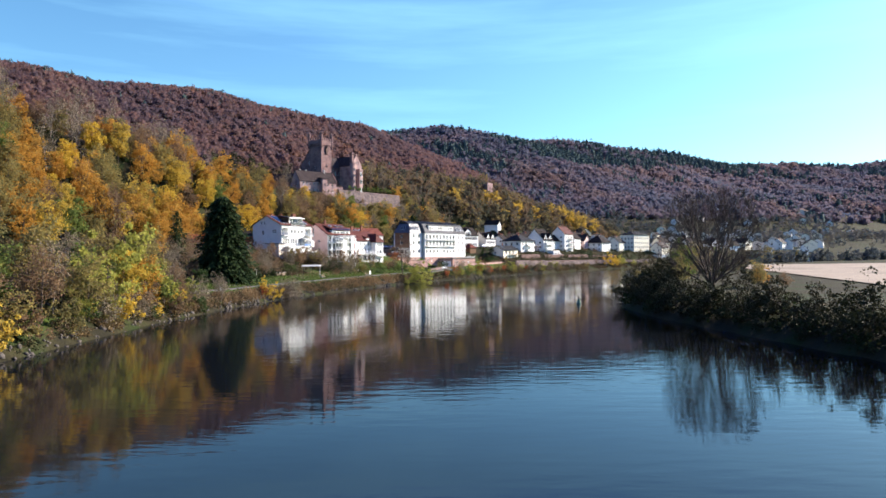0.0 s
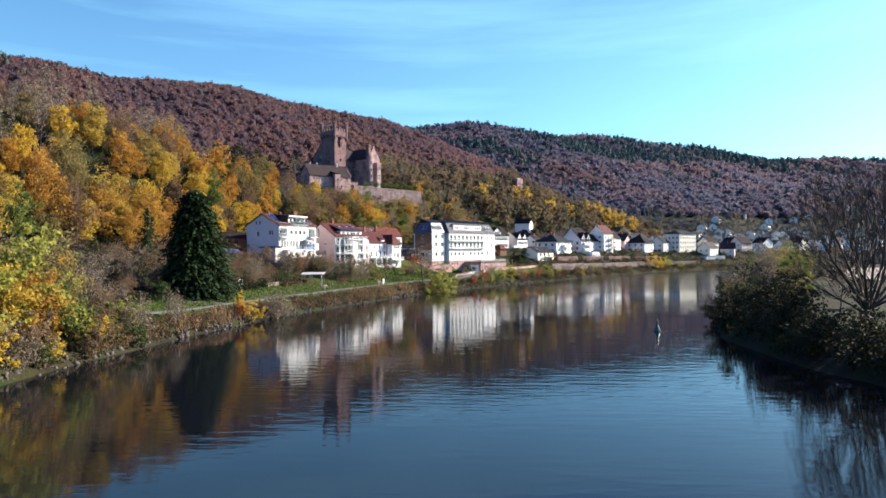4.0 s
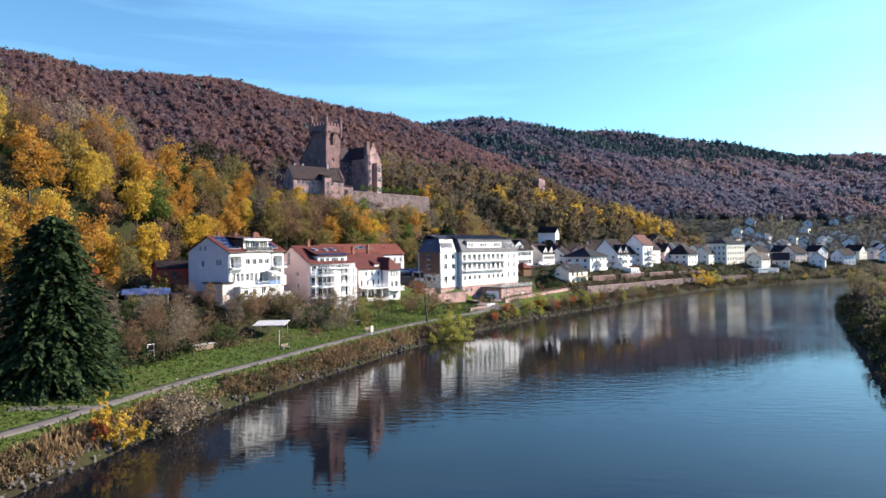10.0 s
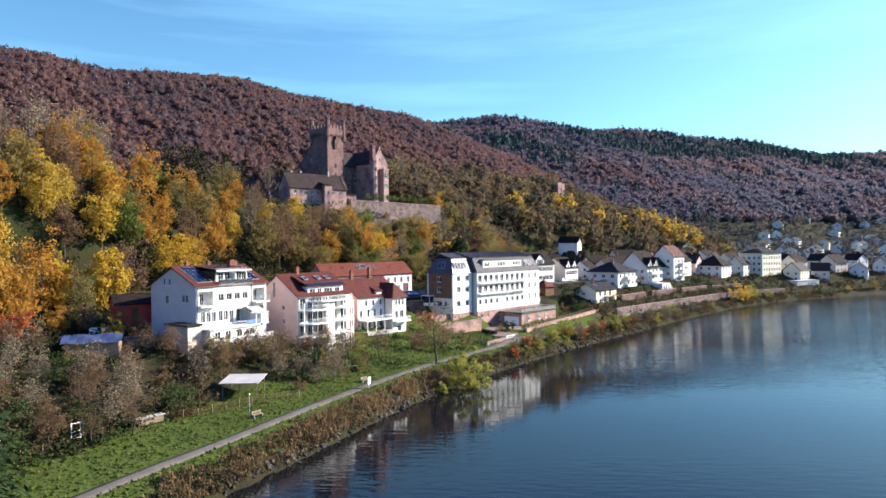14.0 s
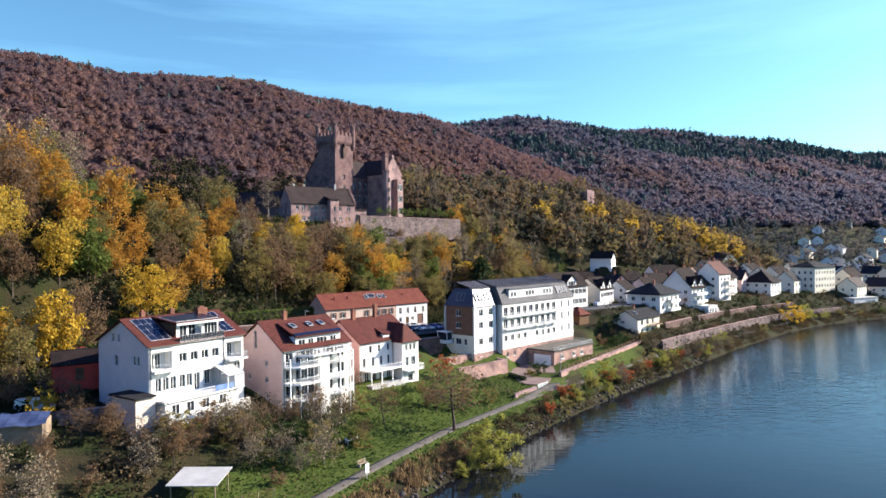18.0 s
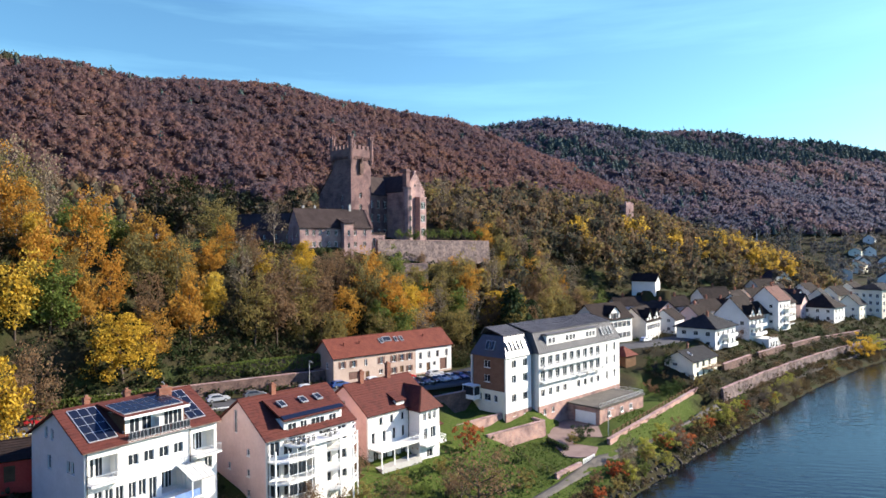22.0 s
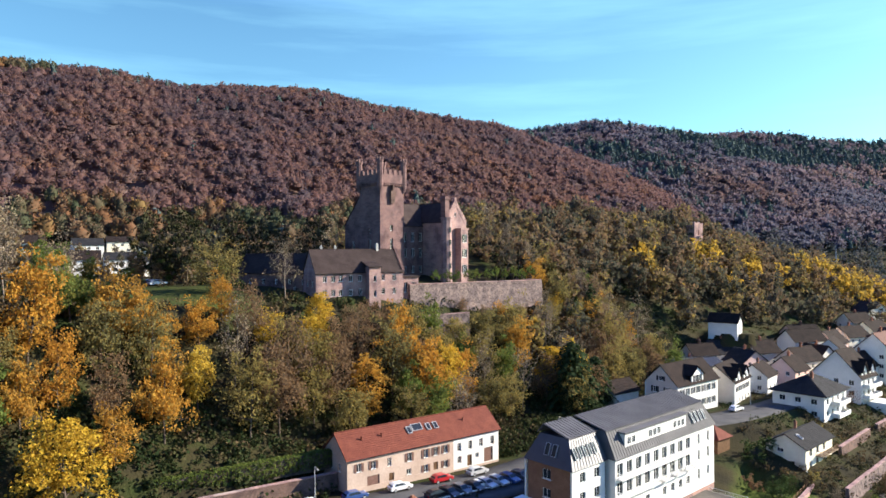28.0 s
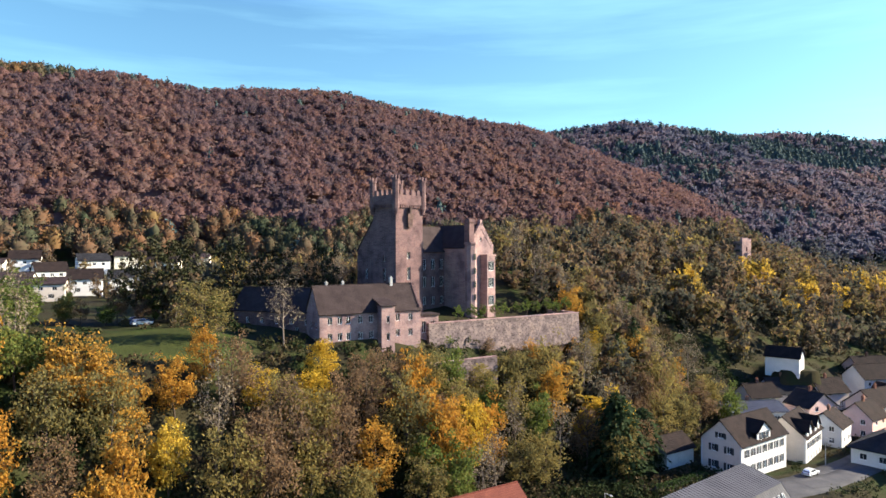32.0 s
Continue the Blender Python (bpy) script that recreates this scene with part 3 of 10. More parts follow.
def corner_lengths(line):
    return np.concatenate([[0], np.cumsum(np.hypot(*np.diff(line[:, :2], axis=0).T))])


def wave(x, y, s, seed=0.0):
    return np.sin(x / s + seed) * np.cos(y / s * 1.13 + seed * 2.1) + 0.5 * np.sin(x / s * 2.3 + y / s * 1.7 + seed * 1.3)


def mountain(line, x, y, k):
    x, y = np.asarray(x, float), np.asarray(y, float)
    top = np.full(x.shape, -1e9)
    for a, b in zip(line[:-1], line[1:]):
        e = b - a
        t = np.clip(((x - a[0]) * e[0] + (y - a[1]) * e[1]) / (e[0] ** 2 + e[1] ** 2), 0, 1)
        d2 = (x - a[0] - t * e[0]) ** 2 + (y - a[1] - t * e[1]) ** 2
        top = np.maximum(top, a[2] + t * e[2] + 4 - k * np.sqrt(d2 + 900) + k * 30)
    return top


# levelled lawns and the drive beside the institution: corners going round to the left, and height
PADS = (([(-15.5, 297.0), (-5.2, 284.6), (-0.6, 290.4), (2.0, 294.0), (-7.2, 306.4)], 4.75),
        ([(-1.0, 293.0), (2.0, 294.0), (5.4, 302.0), (8.0, 313.0), (4.0, 322.0), (-3.0, 325.5), (-7.2, 306.4)], 4.9),
        ([(-18.9, 296.2), (-9.0, 307.6), (-11.2, 310.2), (-21.3, 299.7)], 7.8),
        ([(-25.0, 296.2), (-16.4, 307.8), (-18.2, 310.7), (-27.4, 308.2)], 9.3),
        ([(7.0, 304.0), (31.5, 347.0), (20.0, 350.0), (6.0, 316.0)], 5.7),
        ([(31.0, 438.0), (42.0, 440.0), (42.0, 453.0), (28.0, 453.0)], 26.2),
        ([(9.0, 299.4), (36.2, 347.6), (34.4, 348.7), (7.0, 300.6)], 2.9))


def pad_share(poly, x, y, soft=1.6):
    """1 on a convex level patch, falling to 0 just outside it."""
    out = np.full(np.shape(x), -1e9)
    for (ax, ay), (bx, by) in zip(poly, poly[1:] + poly[:1]):
        ln = math.hypot(bx - ax, by - ay)
        out = np.maximum(out, ((x - ax) * (by - ay) - (y - ay) * (bx - ax)) / ln)
    return np.clip(1 - out / soft, 0, 1)


def height(x, y):
    x, y = np.asarray(x, float), np.asarray(y, float)
    d, s = line_distance(LEFT_BANK, x, y)
    up, ca, vi, to = (np.interp(d, PROFILE_D, p) for p in (UPSTREAM, CASTLE, VILLAGE, TOWN))
    w1 = np.clip((s - 575) / 70, 0, 1)
    w2 = np.clip((s - 735) / 45, 0, 1)
    w3 = np.clip((s - 890) / 130, 0, 1)
    left = up * (1 - w1) + ca * w1
    left = left * (1 - w2) + vi * w2
    left = left * (1 - w3) + to * w3
    sd_, ss = line_distance(STREET, x, y)
    sz = np.interp(ss, corner_lengths(STREET), STREET_Z)
    ws = np.clip(1 - (np.abs(sd_) - 5.5) / 4.0, 0, 1) * (d > 20)
    left = left * (1 - ws) + sz * ws
    left = left + np.where((d > 60) & (ws <= 0), wave(x, y, 17.0) * 0.7, np.clip((d - 2) / 20, 0, 1) * wave(x, y, 9.0, 1.0) * 0.18 * (1 - ws))
    for poly, pz in PADS:
        w = pad_share(poly, x, y, 0.5 if pz in (7.8, 9.3, 2.9) else 1.6)
        left = left * (1 - w) + pz * w
    dr, _ = line_distance(RIGHT_BANK, x, y)
    dr = -dr
    right = np.interp(dr, [-30, -6, 0, 2, 6, 14, 40, 120, 400], [-4, -2, 0, 1.3, 2.8, 3.8, 4.0, 4.2, 5.0])
    z = np.where(d > 0, left, np.where(dr > 0, right, np.minimum(-0.3, -np.minimum(-d, -dr) * 0.35)))
    a = mountain(RIDGE_A, x, y, 0.46)
    b = mountain(RIDGE_B, x, y, 0.36)
    far = np.maximum(a, b)
    hollow, _ = line_distance(HOLLOW, x, y)
    far = np.minimum(far, 43.5 + 0.10 * np.clip(hollow + 62, 0, 124) + 0.55 * np.maximum(0, np.abs(hollow) - 62))
    rough = wave(x, y, 120.0, 0.7) * 7 + wave(x, y, 47.0, 2.0) * 2.5
    far = far + rough * np.clip((far - 55) / 60, 0, 1)
    return np.where((d > 130) | (dr > 150), np.maximum(z, far), z)


def ground_z(x, y):
    return float(height(np.array([x]), np.array([y]))[0])


def spaced(lo, hi, step, out_lo, out_hi, grow=1.12, cap=17):
    mid = list(np.arange(lo, hi + 0.01, step))
    a, st = [lo], step
    while a[-1] > out_lo:
        st = min(cap, st * grow)
        a.append(a[-1] - st)
    b, st = [hi], step
    while b[-1] < out_hi:
        st = min(cap, st * grow)
        b.append(b[-1] + st)
    return np.array(a[:0:-1] + mid + b[1:])


GX = spaced(-130, 150, 2.0, -2400, 2600)
GY = spaced(50, 500, 2.0, -500, 2600)
gx, gy = np.meshgrid(GX, GY)
gz = height(gx, gy)
ground_v = np.stack([gx.ravel(), gy.ravel(), gz.ravel()], 1)
nx, ny = len(GX), len(GY)
ii = (np.arange(ny - 1)[:, None] * nx + np.arange(nx - 1)[None, :]).ravel()
ground_f = np.stack([ii, ii + 1, ii + nx + 1, ii + nx], 1)
g_d, g_s = line_distance(LEFT_BANK, gx, gy)
g_r, _ = line_distance(RIGHT_BANK, gx, gy)


def lawn_share(x, y):
    """1 where the turf is open: the riverside meadow, the castle lawn, the field over the river."""
    d, s = line_distance(LEFT_BANK, x, y)
    r, _ = line_distance(RIGHT_BANK, x, y)
    m = np.clip((d - 2.5) / 2, 0, 1) * np.clip((24 - d) / 6, 0, 1) * np.clip((760 - s) / 10, 0, 1)
    m = np.maximum(m, np.clip((d - 8) / 6, 0, 1) * np.clip((40 - d) / 8, 0, 1) * np.clip((s - 640) / 10, 0, 1) * np.clip((740 - s) / 10, 0, 1))
    m = np.maximum(m, 0.55 * np.clip(1 - (np.hypot((x + 96) / 17, (y - 328) / 14) - 0.8) * 4, 0, 1))
    for poly, _ in PADS[:5]:
        m = np.maximum(m, pad_share(poly, x, y))
    return m


tone = lawn_share(gx, gy).ravel()
ground_me = np_mesh("ground", ground_v, ground_f, tone=tone)
ground_me.polygons.foreach_set("use_smooth", np.ones(len(ground_f), bool))
GROUND, n_, l_, b_ = shader("ground_soil_and_turf")
geo_ = n_.new("ShaderNodeNewGeometry")
no_ = n_.new("ShaderNodeTexNoise")
no_.inputs["Scale"].default_value, no_.inputs["Detail"].default_value = 0.12, 6
l_.new(geo_.outputs["Position"], no_.inputs["Vector"])
fine_ = n_.new("ShaderNodeTexNoise")
fine_.inputs["Scale"].default_value, fine_.inputs["Detail"].default_value = 2.2, 5
l_.new(geo_.outputs["Position"], fine_.inputs["Vector"])
# soil tones darkened to stand in for shade under the plants
soil_ = ramp_of(n_, [(0.020, 0.018, 0.011), (0.032, 0.028, 0.014), (0.020, 0.028, 0.010)], 0.35, 0.65)
l_.new(no_.outputs["Fac"], soil_.inputs["Fac"])
turf_ = ramp_of(n_, [(0.032, 0.044, 0.011), (0.046, 0.070, 0.013), (0.075, 0.080, 0.026)], 0.3, 0.7)
l_.new(fine_.outputs["Fac"], turf_.inputs["Fac"])
at_ = n_.new("ShaderNodeAttribute")
at_.attribute_name = "tone"
sum_ = n_.new("ShaderNodeMath")
sum_.operation = 'MULTIPLY_ADD'
sum_.inputs[1].default_value, sum_.inputs[2].default_value = 0.7, -0.35
l_.new(no_.outputs["Fac"], sum_.inputs[0])
add_ = n_.new("ShaderNodeMath")
add_.use_clamp = True
l_.new(at_.outputs["Fac"], add_.inputs[0])
l_.new(sum_.outputs[0], add_.inputs[1])
mixg_ = n_.new("ShaderNodeMixRGB")
l_.new(add_.outputs[0], mixg_.inputs["Fac"])
l_.new(soil_.outputs["Color"], mixg_.inputs["Color1"])
l_.new(turf_.outputs["Color"], mixg_.inputs["Color2"])
# fallen beech leaves under the hill forest, toned to lighten shaded gaps between crowns
sepg_ = n_.new("ShaderNodeSeparateXYZ")
l_.new(geo_.outputs["Position"], sepg_.inputs[0])
high_ = n_.new("ShaderNodeMapRange")
high_.inputs["From Min"].default_value, high_.inputs["From Max"].default_value = 64.0, 82.0
l_.new(sepg_.outputs["Z"], high_.inputs["Value"])
litter_ = ramp_of(n_, [(0.10, 0.07, 0.07), (0.15, 0.098, 0.085)], 0.35, 0.65)
l_.new(fine_.outputs["Fac"], litter_.inputs["Fac"])
mixl_ = n_.new("ShaderNodeMixRGB")
l_.new(high_.outputs["Result"], mixl_.inputs["Fac"])
l_.new(mixg_.outputs["Color"], mixl_.inputs["Color1"])
l_.new(litter_.outputs["Color"], mixl_.inputs["Color2"])
l_.new(mixl_.outputs["Color"], b_.inputs["Base Color"])
b_.inputs["Roughness"].default_value = 0.95
b_.inputs["Specular IOR Level"].default_value = 0.05
bp_ = n_.new("ShaderNodeBump")
bp_.inputs["Strength"].default_value, bp_.inputs["Distance"].default_value = 0.6, 0.3
l_.new(fine_.outputs["Fac"], bp_.inputs["Height"])
l_.new(bp_.outputs["Normal"], b_.inputs["Normal"])
ground = part("ground", ground_me, GROUND)
tagged(ground, "valley ground with riverside turf and leaf-strewn soil", "ground", kind="structure")

# the river
WATER, n_, l_, b_ = shader("river_water")
b_.inputs["Base Color"].default_value = (0.004, 0.005, 0.007, 1)
b_.inputs["Roughness"].default_value = 0.035
b_.inputs["IOR"].default_value = 1.333
b_.inputs["Specular IOR Level"].default_value = 0.43
geo_ = n_.new("ShaderNodeNewGeometry")
mp_ = n_.new("ShaderNodeMapping")
mp_.inputs["Rotation"].default_value = (0, 0, radians(12))
mp_.inputs["Scale"].default_value = (0.28, 1.0, 1.0)
l_.new(geo_.outputs["Position"], mp_.inputs["Vector"])
w1_ = n_.new("ShaderNodeTexNoise")
w1_.inputs["Scale"].default_value, w1_.inputs["Detail"].default_value = 0.9, 3
l_.new(mp_.outputs["Vector"], w1_.inputs["Vector"])
calm_ = n_.new("ShaderNodeTexNoise")
calm_.inputs["Scale"].default_value, calm_.inputs["Detail"].default_value = 0.014, 3
l_.new(mp_.outputs["Vector"], calm_.inputs["Vector"])
calmr_ = ramp_of(n_, [(0.25,) * 3, (1.0,) * 3], 0.42, 0.62)
l_.new(calm_.outputs["Fac"], calmr_.inputs["Fac"])
sepw_ = n_.new("ShaderNodeSeparateXYZ")
l_.new(geo_.outputs["Position"], sepw_.inputs[0])
reach_ = n_.new("ShaderNodeMapRange")
reach_.inputs["From Min"].default_value, reach_.inputs["From Max"].default_value = 250.0, 370.0
reach_.inputs["To Min"].default_value, reach_.inputs["To Max"].default_value = 0.0, 1.6
l_.new(sepw_.outputs["Y"], reach_.inputs["Value"])
wind_ = n_.new("ShaderNodeMath")
l_.new(calmr_.outputs["Color"], wind_.inputs[0])
l_.new(reach_.outputs["Result"], wind_.inputs[1])
wm_ = n_.new("ShaderNodeMath")
wm_.operation = 'MULTIPLY'
l_.new(w1_.outputs["Fac"], wm_.inputs[0])
l_.new(wind_.outputs[0], wm_.inputs[1])
wb_ = n_.new("ShaderNodeBump")
wb_.inputs["Strength"].default_value, wb_.inputs["Distance"].default_value = 0.55, 0.10
l_.new(wm_.outputs[0], wb_.inputs["Height"])
l_.new(wb_.outputs["Normal"], b_.inputs["Normal"])
bm = bmesh.new()
bm.faces.new([bm.verts.new(p) for p in ((-70, -450, 0), (1350, -450, 0), (1350, 900, 0), (-70, 900, 0))])
water = part("water", bm, WATER)
tagged(water, "calm dark river with faint ripples and reflections", "river", kind="structure")


def strip(name, line, zs, width, mat, label, category, lift=0.06, step=2.0, follow=True):
    """A paved band along a line, with real edges."""
    cum = corner_lengths(line)
    n = int(cum[-1] / step) + 1
    s = np.linspace(0, cum[-1], n)
    p = np.stack([np.interp(s, cum, line[:, 0]), np.interp(s, cum, line[:, 1])], 1)
    for _ in range(3):
        p[1:-1] = (p[:-2] + 2 * p[1:-1] + p[2:]) / 4
    t = np.gradient(p, axis=0)
    t /= np.linalg.norm(t, axis=1)[:, None]
    nrm = np.stack([-t[:, 1], t[:, 0]], 1)
    v = []
    for off, dz in ((-width / 2, -0.4), (-width / 2, 0), (-width / 6, 0.03), (width / 6, 0.03), (width / 2, 0), (width / 2, -0.4)):
        q = p + nrm * off
        z = height(q[:, 0], q[:, 1]) if follow else np.interp(s, cum, zs)
        v.append(np.concatenate([q, (z + lift + dz)[:, None]], 1))
    v = np.stack(v, 1).reshape(-1, 3)
    f = [(i * 6 + j, i * 6 + j + 1, i * 6 + 7 + j, i * 6 + 6 + j) for i in range(n - 1) for j in range(5)]
    f = np.array(f)[:, ::-1]
    ob = part(name, np_mesh(name, v, f), mat)
    return tagged(ob, label, category, kind="structure")


def offset_line(line, off, s0, s1, n=40):
    cum = corner_lengths(line)
    s = np.linspace(s0, s1, n)
    p = np.stack([np.interp(s, cum, line[:, 0]), np.interp(s, cum, line[:, 1])], 1)
    for _ in range(4):
        p[1:-1] = (p[:-2] + 2 * p[1:-1] + p[2:]) / 4
    t = np.gradient(p, axis=0)
    t /= np.linalg.norm(t, axis=1)[:, None]
    return p + np.stack([-t[:, 1], t[:, 0]], 1) * off


road = strip("road", STREET, STREET_Z, 9.0, ASPHALT, "grey asphalt street with parked cars along it", "road", 0.12, follow=False)
footpath = strip("footpath", offset_line(LEFT_BANK, np.interp(np.linspace(470, 760, 90), [490, 565], [15.0, 7.6])[:, None], 470, 760, 90), None, 1.6, GRAVEL, "narrow gravel riverside path through the turf", "path", 0.10)


# ---- houses ----
SHARED = {}


def shared(key, make, mat):
    """One mesh for all alike pieces."""
    if key not in SHARED:
        bm = make()
        me = bpy.data.meshes.new(key[0])
        bm.to_mesh(me)
        bm.free()
        me.materials.append(mat)
        SHARED[key] = me
    return SHARED[key]


def frame_bm(w, h, bars):
    f, k = 0.08, (w - 0.16) / bars
    panes = [[(x0 + 0.03 * (i > 0), f), (x1 - 0.03 * (i < bars - 1), f), (x1 - 0.03 * (i < bars - 1), h - f), (x0 + 0.03 * (i > 0), h - f)]
             for i, (x0, x1) in enumerate((-w / 2 + f + k * i, -w / 2 + f + k * (i + 1)) for i in range(bars))]
    return wall_mesh([(-w / 2, 0), (w / 2, 0), (w / 2, h), (-w / 2, h)], panes, 0.07)


def pane_bm(w, h):
    bm = bmesh.new()
    box(bm, -w / 2 + 0.05, w / 2 - 0.05, 0.035, 0.05, 0.05, h - 0.05)
    return bm


def sill_bm(w):
    bm = bmesh.new()
    box(bm, -w / 2 - 0.08, w / 2 + 0.08, -0.22, 0.02, -0.07, 0.0)
    return bm


def shutter_bm(w, h):
    bm = bmesh.new()
    box(bm, 0, w, -0.06, -0.005, 0, h)
    n = max(4, int(h / 0.22))
    for i in range(n):
        z = 0.06 + (h - 0.12) * i / n
        box(bm, 0.05, w - 0.05, -0.08, -0.06, z, z + 0.09)
    return bm


def door_bm(w, h):
    bm = bmesh.new()
    box(bm, -w / 2, w / 2, 0, 0.06, 0, h)
    for z0, z1 in ((0.15, h * 0.45), (h * 0.52, h - 0.15)):
        box(bm, -w / 2 + 0.12, w / 2 - 0.12, -0.03, 0, z0, z1)
    return bm


SIDES = "FLRB"


def side_pose(side, L, D):
    return {"F": pose(0, 0, 0), "L": pose(0, D, 0, 0, 0, -90), "R": pose(L, 0, 0, 0, 0, 90), "B": pose(L, D, 0, 0, 0, 180)}[side]


def add_window(root, m, a, z, w, h, style="w", frame_mat=None, shutter_mat=None, depth=0.14):
    """Frame and glass set back in the opening; 's' adds shutters, 'd' a door leaf, 'g' a garage leaf, 'x' an open dark bay."""
    at = m @ pose(a, depth, z)
    fm = frame_mat or FRAME_W
    if style in "dg":
        mat = FRAME_B if style == "d" else SHUTTER
        part("door", shared(("door", w, h, mat.name), lambda: door_bm(w, h), mat), None, root, "", at)
        return
    bars = 1 if w < 0.8 else (2 if w < 2.0 else max(3, round(w / 0.9)))
    win = part("window", shared(("window", w, h, fm.name), lambda: frame_bm(w, h, bars), fm), None, root, "", at)
    part("pane", shared(("pane", w, h), lambda: pane_bm(w, h), GLASS), None, win)
    if style != "n":
        part("sill", shared(("sill", w, fm.name), lambda: sill_bm(w), fm), None, win)
    if style == "s":
        sw = min(0.6, w / 2)
        sm = shutter_mat or SHUTTER
        me = shared(("shutter", sw, h, sm.name), lambda: shutter_bm(sw, h), sm)
        part("shutter", me, None, root, "", m @ pose(a - w / 2 - sw - 0.02, 0, z))
        part("shutter", me, None, root, "", m @ pose(a + w / 2 + 0.02, 0, z))


def hole(a, z, w, h):
    return [(a - w / 2, z), (a + w / 2, z), (a + w / 2, z + h), (a - w / 2, z + h)]


def slope(bm, e0, e1, r1, r0, rows=14, thick=0.16, step=0.045):
    """A roof face from the eave e0-e1 up to the ridge r0-r1, laid in courses."""
    e0, e1, r1, r0 = (Vector(p) for p in (e0, e1, r1, r0))
    nrm = (e1 - e0).cross(r0 - e0)
    if nrm.length < 1e-6:
        nrm = (e1 - e0).cross(r1 - e0)
    nrm.normalize()
    if nrm.z < 0:
        nrm = -nrm
    foot = [bm.verts.new(e0), bm.verts.new(e1)]
    for i in range(rows):
        a, b = i / rows, (i + 1) / rows
        p = [e0.lerp(r0, a), e1.lerp(r1, a), e1.lerp(r1, b), e0.lerp(r0, b)]
        low = [bm.verts.new(p[0] + nrm * (thick + step)), bm.verts.new(p[1] + nrm * (thick + step))]
        bm.faces.new((foot[0], foot[1], low[1], low[0]))
        if (p[2] - p[3]).length < 1e-4:
            bm.faces.new(low + [bm.verts.new(p[2] + nrm * thick)])
        else:
            hi = [bm.verts.new(p[2] + nrm * thick), bm.verts.new(p[3] + nrm * thick)]
            bm.faces.new(low + hi)
            foot = hi[::-1]
    under = [bm.verts.new(v) for v in ((e0, e1, r1, r0) if (r1 - r0).length > 1e-4 else (e0, e1, r1))]
    bm.faces.new(under[::-1])
    for a, b in ((e1, r1), (r0, e0)):
        q = [bm.verts.new(v) for v in (a, b, b + nrm * thick, a + nrm * (thick + step * 0.6))]
        bm.faces.new(q)


def roof_bm(kind, L, D, e, r, over=0.45, rows=14, hipx=None, hipy=0.0):
    bm = bmesh.new()
    o = over
    if kind == "x":
        y = D / 2 + hipy
        kf, kb = (r - e) / y, (r - e) / (D - y)
        slope(bm, (-o, -o, e - o * kf), (L + o, -o, e - o * kf), (L + o, y, r), (-o, y, r), rows)
        slope(bm, (L + o, D + o, e - o * kb), (-o, D + o, e - o * kb), (-o, y, r), (L + o, y, r), rows)
        box(bm, -o, L + o, y - 0.14, y + 0.14, r + 0.12, r + 0.28)
    elif kind == "y":
        x = L / 2
        k = (r - e) / x
        slope(bm, (-o, D + o, e - o * k), (-o, -o, e - o * k), (x, -o, r), (x, D + o, r), rows)
        slope(bm, (L + o, -o, e - o * k), (L + o, D + o, e - o * k), (x, D + o, r), (x, -o, r), rows)
        box(bm, x - 0.14, x + 0.14, -o, D + o, r + 0.12, r + 0.28)
    elif kind == "hip":
        y = D / 2
        hx = min(L / 2, D / 2) if hipx is None else hipx
        z0 = e - o * (r - e) / y
        a, b, c, d = (-o, -o, z0), (L + o, -o, z0), (L + o, D + o, z0), (-o, D + o, z0)
        p, q = (hx, y, r), (L - hx, y, r)
        slope(bm, a, b, q, p, rows)
        slope(bm, c, d, p, q, rows)
        slope(bm, d, a, p, p, rows)
        slope(bm, b, c, q, q, rows)
        if L - 2 * hx > 0.1:
            box(bm, hx, L - hx, y - 0.14, y + 0.14, r + 0.1, r + 0.26)
    return bm


def chimney(root, x, y, z0, z1, w=0.7, d=0.6, mat=None):
    bm = bmesh.new()
    box(bm, x - w / 2, x + w / 2, y - d / 2, y + d / 2, z0, z1)
    box(bm, x - w / 2 - 0.08, x + w / 2 + 0.08, y - d / 2 - 0.08, y + d / 2 + 0.08, z1 - 0.25, z1 - 0.1)
    box(bm, x - w / 4, x + w / 4, y - d / 4, y + d / 4, z1, z1 + 0.25)
    return part("chimney", bm, mat or BRICK_CH, root)


def skylight(root, m, w=0.9, h=1.3):
    """A roof window; m lies in the roof, x along the eave and y up the slope."""
    bm = bmesh.new()
    for x0, x1, y0, y1 in ((-w / 2, -w / 2 + 0.09, -h / 2, h / 2), (w / 2 - 0.09, w / 2, -h / 2, h / 2), (-w / 2 + 0.09, w / 2 - 0.09, -h / 2, -h / 2 + 0.09), (-w / 2 + 0.09, w / 2 - 0.09, h / 2 - 0.09, h / 2)):
        box(bm, x0, x1, y0, y1, -0.05, 0.16)
    ob = part("skylight", bm, ZINC, root, "zinc-framed roof window", m)
    bm = bmesh.new()
    box(bm, -w / 2 + 0.06, w / 2 - 0.06, -h / 2 + 0.06, h / 2 - 0.06, 0.06, 0.10)
    part("pane", bm, GLASS, ob)


